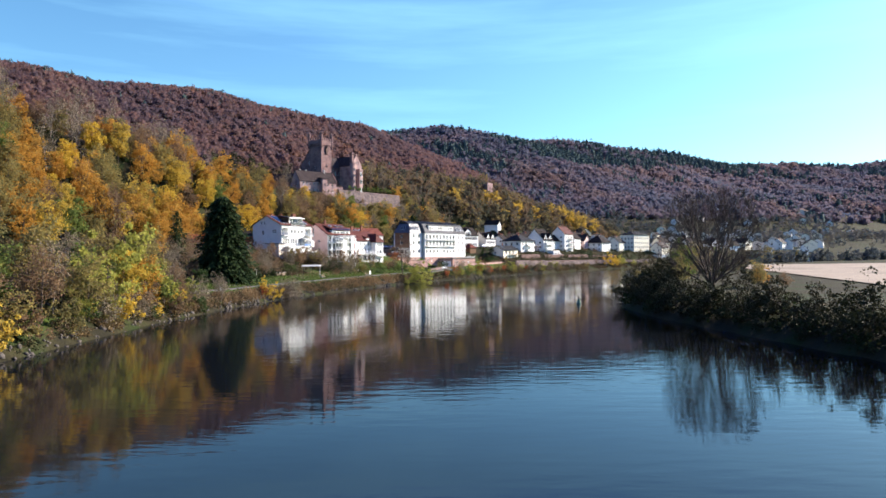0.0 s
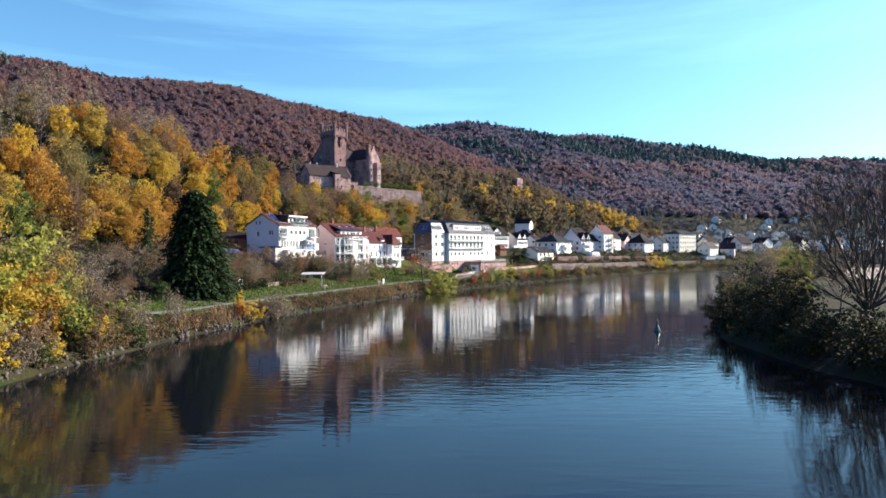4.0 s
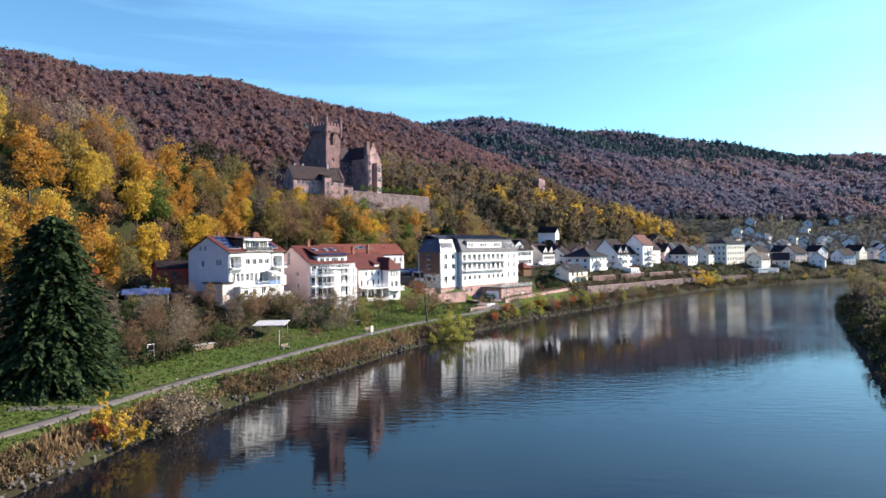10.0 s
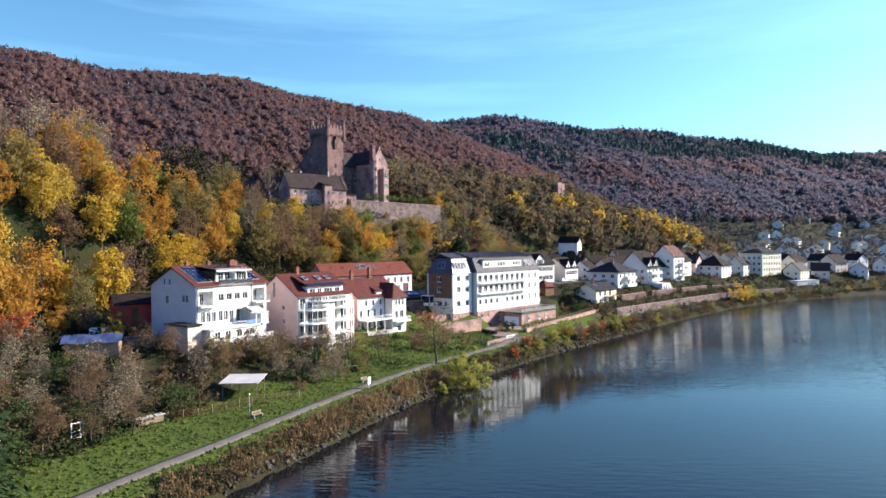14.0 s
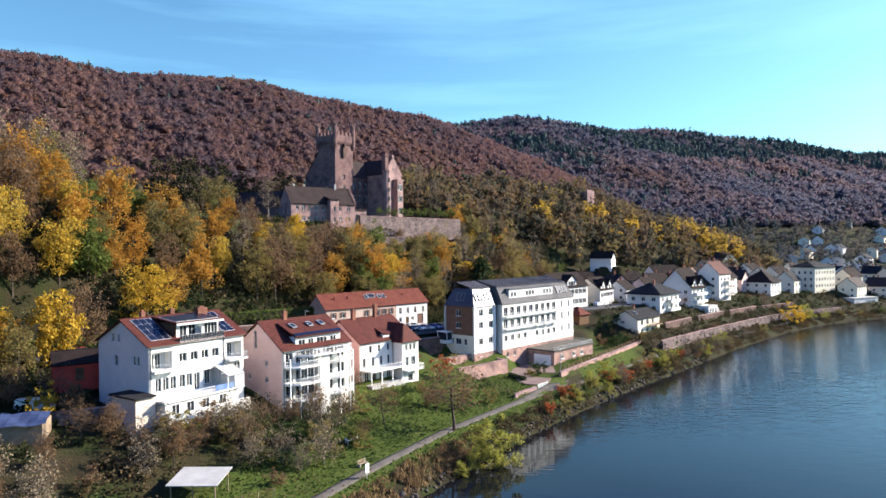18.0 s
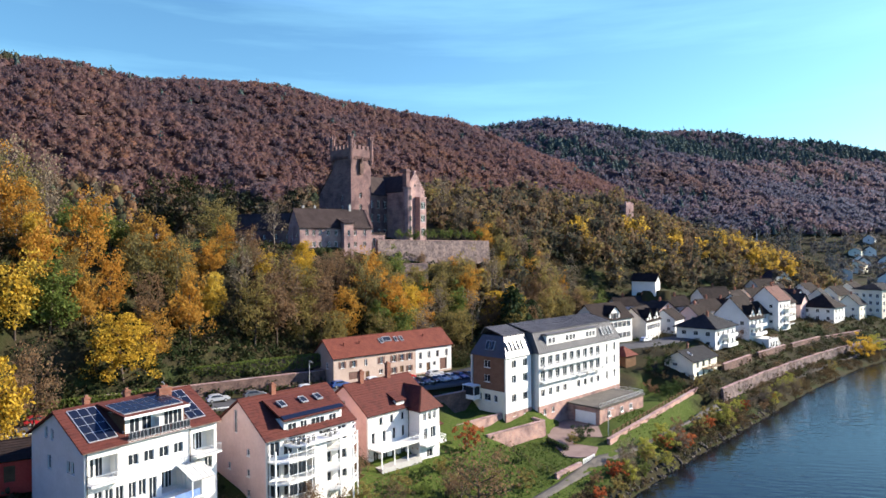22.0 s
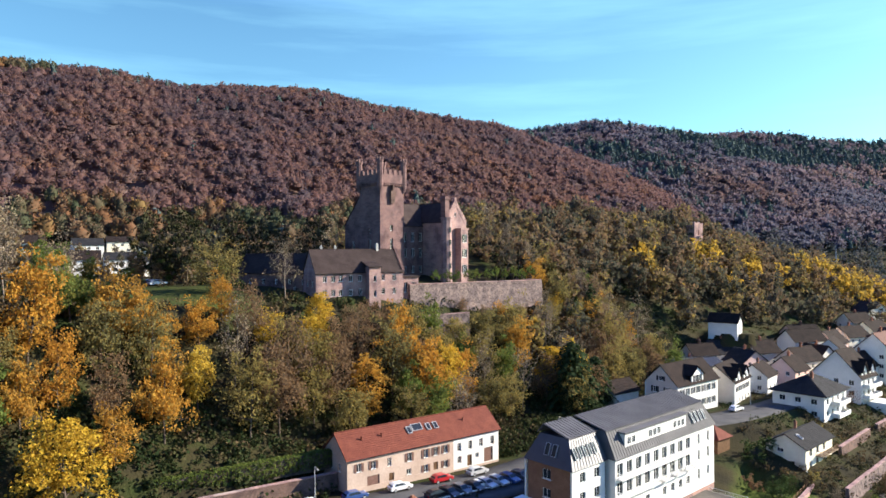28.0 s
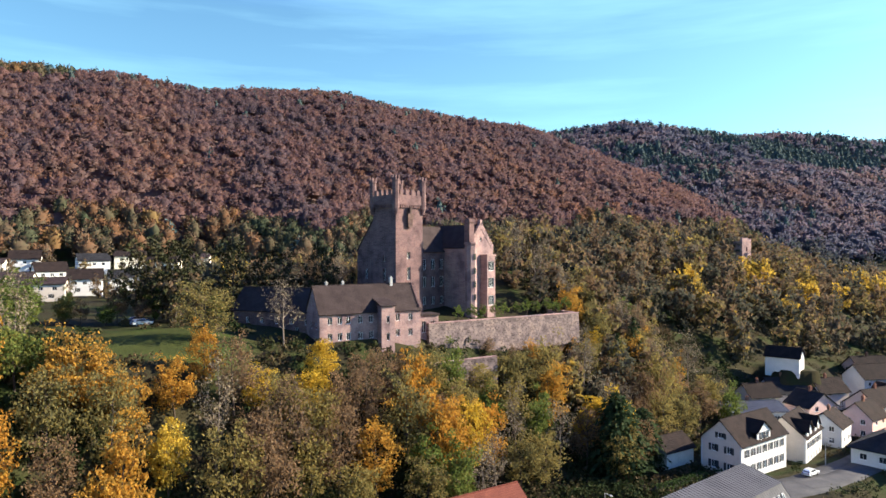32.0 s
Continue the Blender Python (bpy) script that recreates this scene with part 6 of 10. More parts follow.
    box(bm, 3.0, 10.4, -5.2, -0.4, -7, -0.6)
    low = part("lower_terrace", bm, WHITE, h, "white garden storey carrying a terrace")
    railing(low, [(3.1, -5.1, -0.6), (10.3, -5.1, -0.6), (10.3, -0.5, -0.6)], 1.0, FRAME_B)
    for a in (4.6, 6.8, 9.0):
        add_window(h, pose(0, -5.2, 0), a, -3.4, 1.2, 1.9, "w", depth=-0.05)
    for i in range(9):
        bm = bmesh.new()
        box(bm, 10.5 + i * 0.55, 11.05 + i * 0.55, -5.2, -3.8, -7.5, -1.2 - i * 0.55)
        part("garden_step", bm, CONCRETE, low)
    # red-roofed gabled house
    L, D = 11.0, 10.0
    h = house((79.2, 430.4, 13.6), 50, L, D, 9.6, 14.4, "x", simple_windows(L, D, 9, "FL", 3, 0.8, 2.9, 1.3, 1.4, gap=3.4), WHITE, TILE_RED, "tall white gabled house with a red roof", chimneys=((6, 5, 13, 16, 0.7, 0.7),))
    for z in (6.3, 3.4, 0.5):
        balcony(h, side_pose("F", L, D), 5.0, 11.0, z, 1.8, WHITE, False, FRAME_B)
    # hipped villa by the promenade
    h = house((111.0, 461.6, 9.8), 51, 13.4, 12.8, 8.2, 13.0, "hip", simple_windows(13, 13, 8, "FL", 2, 2.6, 3.0, 1.3, 1.5, gap=4.0), WHITE, TILE_DARK, "white hipped villa near the promenade", over=0.7)
    # hotel
    h = house((140.2, 485.2, 11.6), 40, 19.6, 12.4, 12.0, 14.4, "hip", simple_windows(19.6, 12.4, 11, "FL", 3, 2.0, 3.2, 1.2, 1.6, gap=2.7), CREAM, TILE_BLACK, "cream four-storey hotel with a shallow dark roof", over=0.6, hipx=5.5)
    # house up in the gardens
    house((36.5, 439.0, 26.6), 64, 6.0, 9.5, 3.6, 6.2, "y", [("F", 2.0, 1.0, 1.0, 1.2, "w"), ("F", 4.0, 1.0, 1.0, 1.2, "w"), ("F", 3.0, 4.0, 0.8, 1.0, "w")], WHITE, TILE_DARK, "small white gabled cottage in the hillside gardens")
    # row behind the street
    house((28.0, 434.0, 15.2), 16, 17.0, 9.0, 5.0, 8.8, "x", simple_windows(17, 9, 5, "FR", 1, 1.5, 2.8, 1.2, 1.3, gap=3.4), WHITE, TILE_BLACK, "white house with a long dark roof", chimneys=((5, 4.5, 8, 10.2),))
    house((12.0, 408.0, 16.5), 20, 16.0, 9.5, 3.6, 5.2, "x", simple_windows(16, 9.5, 3.6, "F", 1, 1.0, 2.8, 1.4, 1.3, gap=4.0), WHITE, METAL_DARK, "low house with a grey sheet roof", over=0.7, chimneys=((8, 5, 5, 6.4),))
    house((52.0, 424.0, 14.0), 40, 11.0, 9.0, 6.0, 9.6, "x", simple_windows(11, 9, 6, "FR", 2, 0.8, 2.8, 1.1, 1.3, gap=3.2), BEIGE, TILE_DARK, "beige house with a brown roof", chimneys=((6, 4.5, 9, 11),))
    house((58.0, 452.0, 16.5), 25, 13.0, 9.0, 6.0, 9.6, "x", simple_windows(13, 9, 6, "FR", 2, 0.8, 2.8, 1.1, 1.3, gap=3.2), WHITE, TILE_DARK, "white house with solar panels among the village roofs")
    house((70.0, 442.0, 14.6), 64, 10.0, 9.0, 6.0, 10.0, "x", simple_windows(10, 9, 6, "FL", 2, 0.8, 2.8, 1.1, 1.3, gap=3.2), WHITE, TILE_DARK, "white village house with a brown roof")
    house((90.0, 452.0, 13.4), 55, 10.0, 9.0, 7.0, 11.4, "x", simple_windows(10, 9, 7, "FL", 2, 0.8, 2.8, 1.1, 1.3, gap=3.2), WHITE, TILE_DARK, "white gabled village house beside its red-roofed neighbour")
    house((-6.0, 372.0, 15.4), 47, 9.0, 6.5, 3.6, 6.0, "x", simple_windows(9, 6.5, 3.6, "L", 1, 1.2, 2.8, 0.9, 1.4, gap=2.8), GREY_WALL, TILE_DARK, "grey stone outbuilding beside the inn")
    house((14.5, 352.0, 11.8), 50, 5.0, 5.0, 2.6, 4.6, "hip", [], FRAME_B, TILE_ORANGE, "small wooden garden pavilion with a red roof", name="pavilion")
    # long white promenade building
    h = house((157.0, 482.5, 3.0), 33, 19.0, 9.0, 5.2, 5.6, "flat", [("F", 9.5 + i * 1.7, 2.8, 1.2, 1.5, "w") for i in range(5)], WHITE, CONCRETE, "long white flat-roofed terrace building on the promenade")
    # further up the river
    rng = random.Random(4)
    cols, roofs = [WHITE, WHITE, CREAM, BEIGE, PINK], [TILE_DARK, TILE_BLACK, TILE_DARK, TILE_CASTLE]
    for x, y, ang, L, D, e, r in ((168, 508, 40, 12, 9, 6, 10), (182, 500, 65, 10, 9, 6.5, 10.5), (120, 510, 45, 11, 10, 7, 11), (196, 522, 35, 13, 10, 6, 10.5), (212, 518, 60, 10, 9, 6, 10), (232, 534, 30, 12, 9, 6.5, 10.5), (150, 530, 50, 12, 10, 7, 11), (256, 560, 40, 12, 10, 6, 10), (278, 558, 62, 11, 9, 6, 10), (98, 492, 40, 12, 9, 7, 11), (110, 530, 30, 12, 9, 6, 10), (180, 556, 20, 14, 9, 6, 9.5), (42, 437, 30, 10, 8, 5, 8.4), (75, 465, 50, 11, 9, 6, 10), (85, 481, 35, 12, 9, 6, 9.6), (102, 479, 48, 11, 9, 6.5, 10.6), (64, 475, 20, 12, 9, 5.5, 9), (120, 490, 62, 11, 9, 6.5, 10.5), (134, 513, 40, 12, 10, 6, 10), (96, 508, 30, 12, 9, 6, 9.6), (162, 490, 45, 12, 9, 6.5, 10.4), (200, 545, 48, 12, 9, 6, 10), (226, 556, 35, 13, 9, 6, 10), (300, 585, 45, 12, 9, 6, 10), (37, 403, 60, 9, 8, 5, 8), (47, 413, 50, 9, 8, 5.5, 9), (34, 419, 35, 10, 8, 5, 8.4), (71, 426, 50, 8, 8, 6, 9.8), (61, 437, 40, 9, 8, 5.5, 9), (99, 464, 50, 9, 8, 6, 10), (127, 476, 50, 9, 9, 6.5, 10.5), (20, 421, 25, 9, 8, 5, 8)):
        z = ground_z(x, y)
        house((x, y, z), ang, L, D, e, r, rng.choice("xxy"), simple_windows(L, D, e, "FL", 2, 1.0, 2.8, 1.2, 1.3, gap=3.6), rng.choice(cols), rng.choice(roofs), "pitched-roof village house among close neighbours", chimneys=((L / 2, D / 2, r - 1, r + 1.4),), group="village houses")


village()


def far_houses():
    """Scattered houses on the slopes across the bend and behind the castle."""
    rng = random.Random(9)
    protos = []
    for k, (wl_, rf) in enumerate(((WHITE, TILE_DARK), (WHITE, TILE_BLACK), (CREAM, TILE_DARK), (BEIGE, TILE_CASTLE))):
        L, D = 12 + k, 9.5
        protos.append(house((0, -300 - 40 * k, -60), 0, L, D, 6.0, 9.6 - 0.5 * k, "x", grid_windows("F", 1.0, L - 1.0, 3, 3.7, 1.5, 1.3, "n") + grid_windows("F", 1.0, L - 1.0, 2, 0.9, 2.0, 1.5, "n") + [("L", 4.7, 3.7, 1.4, 1.3, "n")], wl_, rf, "distant pitched-roof house on the hillside", rows=8, base=5, group="distant hillside houses"))
    spots = []
    while len(spots) < 86:
        head, dist = radians(19.0 + 15.5 * rng.random() ** 0.8), rng.uniform(530, 1330)
        x, y = dist * math.sin(head), 84 + dist * math.cos(head)
        if not town_share(np.array([x]), np.array([y]))[0] or any(math.hypot(x - q[0], y - q[1]) < 15 for q in spots):
            continue
        spots.append((x, y, rng.uniform(48, 86)))
    for i in range(26):
        t, off = (i * 0.618) % 1, -46 + 92 * (i + 0.5) / 26
        spots.append((-325 + 125 * t - 0.72 * off, 355 + 130 * t + 0.69 * off, rng.uniform(20, 60)))
    spots += [(150, 905, 20), (178, 915, 25), (330, 960, 20)]
    for i, (x, y, a) in enumerate(spots):
        copy_thing(protos[i % 4], pose(x, y, ground_z(x, y) + 0.5, 0, 0, a))
    for p in protos:
        for o in list(p.children_recursive) + [p]:
            bpy.data.objects.remove(o)


far_houses()


# ---- the castle ----
def step_gable(bm, w, z0, z1, th=0.7, steps=8, m=None):
    """A stepped gable parapet over a wall of width w, in x, z."""
    for i in range(steps):
        t = i / steps
        a = w / 2 * t
        z = z0 + (z1 - z0) * t
        for x0, x1 in ((a - 0.02, a + w / 2 / steps), (w - a - w / 2 / steps, w - a + 0.02)):
            box(bm, x0, x1, -0.1, th, z - 0.6, z + (z1 - z0) / steps + 0.35, m)


def terrace_wall(name, p0, p1, z_foot, z_top0, z_top1, th, mat, label):
    p0, p1 = Vector(p0), Vector(p1)
    d = p1 - p0
    bm = bmesh.new()
    n = 10
    q = Vector((-d.y, d.x)).normalized() * th
    rows = []
    for i in range(n + 1):
        a = p0.lerp(p1, i / n)
        zt = z_top0 + (z_top1 - z_top0) * i / n
        out = -q.normalized() * 0.5
        rows.append([bm.verts.new((a.x + out.x, a.y + out.y, z_foot)), bm.verts.new((a.x, a.y, zt)), bm.verts.new((a.x + q.x, a.y + q.y, zt)), bm.verts.new((a.x + q.x, a.y + q.y, z_foot))])
    for r0, r1 in zip(rows[:-1], rows[1:]):
        for j in range(3):
            bm.faces.new((r0[j], r1[j], r1[j + 1], r0[j + 1]))
    bm.faces.new(rows[0])
    bm.faces.new(rows[-1][::-1])
    bmesh.ops.recalc_face_normals(bm, faces=bm.faces)
    root = empty(name)
    part("wall_body", bm, mat, root)
    bm = bmesh.new()
    m = pose(p0.x, p0.y, z_top0, 0, 0, math.degrees(math.atan2(d.y, d.x)))
    ln = d.length
    k = int(ln / 1.2)
    for i in range(k):
        dz = (z_top1 - z_top0) * i / k
        box(bm, ln * i / k + 0.02, ln * (i + 1) / k - 0.02, -0.1, th + 0.1, dz, dz + 0.16, m)
    part("coping", bm, SAND_PALE, root)
    tagged(root, label, "wall", kind="")
    return root


def castle():
    # gatehouse hall
    L, D = 22.8, 8.4
    wins = [("F", a, 6.7, 1.0, 1.5, "n") for a in (2.2, 4.3, 6.2, 8.8, 11.2, 17.4, 20.4)] + [("F", a, 3.4, 1.0, 1.5, "n") for a in (2.2, 4.3, 6.2, 8.8, 11.2, 17.4, 20.4)] + [("F", 18.0, 0.6, 1.2, 0.7, "n"), ("F", 20.6, 0.6, 1.0, 0.7, "n"), ("L", 3.0, 5.6, 1.0, 1.5, "n"), ("L", 6.0, 5.6, 1.0, 1.5, "n")]
    h = house((-74.1, 343.8, 41.2), 44, L, D, 9.0, 14.3, "x", wins, SAND_PALE, TILE_CASTLE, "red sandstone castle hall with a brown tiled roof", name="castle_hall", over=0.25, rows=22, base=7, chimneys=((3.0, 4.4, 13.4, 15.2, 0.5, 0.5), (6.6, 4.4, 13.4, 15.2, 0.5, 0.5), (17.6, 4.0, 12.6, 15.8, 0.6, 0.6)), chimney_mat=CONCRETE)
    bm = bmesh.new()
    step_gable(bm, D, 9.0, 14.2, 0.7, 8, pose(L + 0.35, 0, 0, 0, 0, 90))
    part("stepped_gable", bm, SAND, h)
    bm = wall_mesh([(0, -7), (3.0, -7), (3.0, 10.2), (0, 10.2)], [hole(1.5, 6.6, 0.7, 1.5), hole(1.5, 3.0, 0.7, 1.5), hole(1.5, 0.2, 0.8, 0.9)], 0.4)
    part("stair_bay", bm, SAND_PALE, h, "", pose(12.6, -2.2, 0))
    for z in (6.6, 3.0):
        add_window(h, pose(12.6, -2.2, 0), 1.5, z, 0.7, 1.5, "n")
    bm = bmesh.new()
    box(bm, 12.6, 13.0, -1.8, 0.0, -7, 10.2)
    box(bm, 15.2, 15.6, -1.8, 0.0, -7, 10.2)
    part("bay_side", bm, SAND_PALE, h)
    bm = bmesh.new()
    slope(bm, (12.3, -2.5, 10.1), (15.9, -2.5, 10.1), (15.9, 2.4, 11.6), (12.3, 2.4, 11.6), 8)
    part("bay_roof", bm, TILE_CASTLE, h)
    # arcade between hall and terrace
    bm = wall_mesh([(0, -7), (5.2, -7), (5.2, 7.2), (0, 7.2)], [hole(1.6, 3.4, 1.1, 2.6), hole(3.8, 3.4, 1.1, 2.6)], 0.5)
    g = part("arcade_wall", bm, SAND_PALE, h, "", pose(L + 0.4, 2.0, 0))
    for a in (1.6, 3.8):
        add_window(h, pose(L + 0.4, 2.0, 0), a, 3.4, 1.1, 2.6, "n", depth=0.3)
    bm = bmesh.new()
    box(bm, L + 0.4, L + 5.8, 1.7, 6.0, 7.2, 7.6)
    part("arcade_roof", bm, TILE_CASTLE, h)
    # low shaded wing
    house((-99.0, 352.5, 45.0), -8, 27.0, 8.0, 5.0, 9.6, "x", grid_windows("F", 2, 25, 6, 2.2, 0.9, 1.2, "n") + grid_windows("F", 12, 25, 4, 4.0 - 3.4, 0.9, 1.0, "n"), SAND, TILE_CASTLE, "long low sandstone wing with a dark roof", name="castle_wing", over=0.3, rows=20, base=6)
    # great tower
    ang = 59.0
    W = 8.9
    tower = empty("castle_tower", pose(-68.6, 375.6, 46.0, 0, 0, ang))
    tagged(tower, "square red sandstone castle tower with corner turrets and battlements", "tower")
    wins = {"F": [(4.2, 14.8, 1.1, 1.6), (4.2, 9.6, 1.2, 3.0), (4.4, 24.2, 0.9, 1.6)], "L": [(4.4, 9.4, 1.0, 2.8), (4.4, 14.0, 0.7, 1.6)], "R": [], "B": []}
    for s in SIDES:
        m = side_pose(s, W, W)
        a0, a1 = (0, W) if s in "FB" else (0.6, W - 0.6)
        part("wall", wall_mesh([(a0, -6), (a1, -6), (a1, 28.2), (a0, 28.2)], [hole(*w) for w in wins[s]], 0.6), SAND, tower, "", m)
        for w in wins[s]:
            add_window(tower, m, *w, style="n", depth=0.35)
        # corbel table and battlements
        bm = bmesh.new()
        for i in range(13):
            x = -0.1 + (W + 0.2 - 0.36) * i / 12
            box(bm, x, x + 0.36, -0.42, 0.0, 27.4, 28.2, m)
        part("corbel", bm, SAND, tower)
        bm = bmesh.new()
        box(bm, -0.45, W + 0.45, -0.45, 0.1, 28.2, 30.6, m)
        for i in range(4):
            x = 1.1 + i * 1.85
            box(bm, x, x + 1.0, -0.45, 0.05, 30.6, 31.9, m)
        part("battlement", bm, SAND, tower)
    for x, y in ((0, 0), (W, 0), (W, W), (0, W)):
        bm = bmesh.new()
        ring = round_ring(0.85, 8, x, y)
        prism(bm, round_ring(0.45, 8, x, y), 25.8, 27.4, -0.85)
        prism(bm, ring, 27.4, 34.0)
        prism(bm, round_ring(1.0, 8, x, y), 34.0, 34.4)
        for i in range(4):
            px, py = x + 0.72 * math.cos(math.pi * (i / 2 + 0.25)), y + 0.72 * math.sin(math.pi * (i / 2 + 0.25))
            box(bm, px - 0.26, px + 0.26, py - 0.26, py + 0.26, 34.4, 35.3)
        part("corner_turret", bm, SAND, tower)
    bm = bmesh.new()
    box(bm, 0.3, W - 0.3, 0.3, W - 0.3, 27.8, 28.6)
    part("tower_deck", bm, CONCRETE, tower)
    bm = bmesh.new()
    prism(bm, [(3.3, -0.9), (5.1, -0.9), (4.9, 0), (3.5, 0)], 24.6, 26.0)
    prism(bm, [(3.5, -0.7), (4.9, -0.7), (4.8, 0), (3.6, 0)], 22.6, 24.6, -0.1)
    box(bm, 3.9, 4.5, -1.0, -0.0, 26.0, 27.6)
    part("carved_oriel", bm, DARK_STONE, tower, "dark carved stone oriel high on the tower")
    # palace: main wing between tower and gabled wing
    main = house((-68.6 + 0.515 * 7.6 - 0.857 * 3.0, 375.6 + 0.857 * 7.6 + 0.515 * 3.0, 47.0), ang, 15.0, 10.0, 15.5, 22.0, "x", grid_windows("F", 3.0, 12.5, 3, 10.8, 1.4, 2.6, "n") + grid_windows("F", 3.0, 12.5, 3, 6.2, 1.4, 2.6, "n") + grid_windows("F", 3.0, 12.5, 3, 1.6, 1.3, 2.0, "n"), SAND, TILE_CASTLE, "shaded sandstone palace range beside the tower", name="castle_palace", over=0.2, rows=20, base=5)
    L, D = 9.6, 16.0
    gw = house((-53.4, 389.3, 47.0), ang, L, D, 16.4, 22.4, "y", [("F", 4.7, 18.2, 0.7, 1.1, "n"), ("R", 4, 11, 1.2, 2.4, "n"), ("R", 4, 6, 1.2, 2.4, "n"), ("R", 9, 11, 1.2, 2.4, "n"), ("R", 9, 6, 1.2, 2.4, "n")], SAND_PALE, TILE_CASTLE, "sandstone palace wing with a stepped gable and bay window", name="castle_gable_wing", over=0.1, rows=20, base=6)
    bm = bmesh.new()
    step_gable(bm, L, 16.4, 22.6, 0.8, 9)
    box(bm, L / 2 - 0.4, L / 2 + 0.4, -0.1, 0.7, 22.6, 23.9)
    part("stepped_gable", bm, SAND_PALE, gw)
    # bay window
    bw = [(1.55, z, 2.3, 2.5) for z in (10.4, 6.0, 1.4)]
    bm = wall_mesh([(0, -6), (3.1, -6), (3.1, 14.2), (0, 14.2)], [hole(*w) for w in bw], 0.35)
    part("bay_wall", bm, SAND_PALE, gw, "", pose(4.7, -2.3, 0))
    for w in bw:
        add_window(gw, pose(4.7, -2.3, 0), *w, style="n")
    bm = bmesh.new()
    box(bm, 4.7, 5.05, -1.95, 0.0, -6, 14.2)
    box(bm, 7.45, 7.8, -1.95, 0.0, -6, 14.2)
    box(bm, 4.5, 8.0, -2.5, 0.0, 14.2, 14.7)
    part("bay_side", bm, SAND_PALE, gw)
    # stair turret with tall chimney
    bm = bmesh.new()
    prism(bm, round_ring(1.55, 8, 0.2, -0.6), -6, 17.4)
    prism(bm, round_ring(1.75, 8, 0.2, -0.6), 17.4, 17.9)
    part("stair_turret", bm, SAND_PALE, gw)
    for z in (3.0, 6.4, 9.8, 13.4):
        bm = bmesh.new()
        box(bm, -0.1, 0.5, -2.2, -2.04, z, z + 1.5)
        part("turret_window", bm, GLASS, gw)
    bm = bmesh.new()
    box(bm, -0.9, 0.9, -1.2, 0.6, 17.9, 24.0)
    box(bm, -1.15, 1.15, -1.45, 0.85, 23.0, 23.5)
    part("turret_chimney", bm, SAND, gw)
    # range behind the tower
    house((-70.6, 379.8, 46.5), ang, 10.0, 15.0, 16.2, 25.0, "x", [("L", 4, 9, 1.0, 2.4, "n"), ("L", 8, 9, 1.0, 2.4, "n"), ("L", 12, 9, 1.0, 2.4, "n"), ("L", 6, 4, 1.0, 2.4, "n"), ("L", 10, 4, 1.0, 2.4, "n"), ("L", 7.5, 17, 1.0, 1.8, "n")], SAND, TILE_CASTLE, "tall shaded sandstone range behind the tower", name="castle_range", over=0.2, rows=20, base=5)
    # terrace walls
    terrace_wall("terrace_wall", (-56.6, 362.4), (-26.0, 399.5), 38.5, 46.6, 46.2, 1.2, RUBBLE, "tall rubble-stone castle terrace wall")
    terrace_wall("terrace_return_wall", (-26.0, 399.5), (-34.0, 408.0), 38.5, 46.2, 46.2, 1.0, RUBBLE, "short rubble wall closing the castle terrace")
    terrace_wall("lower_terrace_wall", (-66.0, 345.2), (-42.0, 366.0), 33.0, 38.6, 39.4, 1.0, RUBBLE, "lower rubble-stone retaining wall below the castle")
    terrace_wall("street_wall", (-108.0, 251.0), (-54.4, 306.5), 13.0, 18.6, 17.6, 0.6, DARK_STONE, "dark sandstone retaining wall along the street")
    # ruin on the wooded hill
    ruin = empty("ruined_keep", pose(36.0, 526.0, 50.5, 0, 0, 50))
    tagged(ruin, "ruined pale stone keep among the hilltop trees", "ruin")
    bm = wall_mesh([(0, 0), (7, 0), (7, 16.5), (5.2, 16.0), (4.4, 17.0), (2.0, 16.4), (0, 17.2)], [hole(3.5, 11, 1.2, 2.0)], 0.9)
    part("ruin_wall", bm, SAND_PALE, ruin)
    bm = bmesh.new()
    box(bm, 0, 0.9, 0.9, 7, 0, 15.6)
    box(bm, 6.1, 7, 0.9, 7, 0, 15.9)
    box(bm, 0.9, 6.1, 6.1, 7, 0, 14.5)
    part("ruin_wall", bm, SAND_PALE, ruin)


castle()


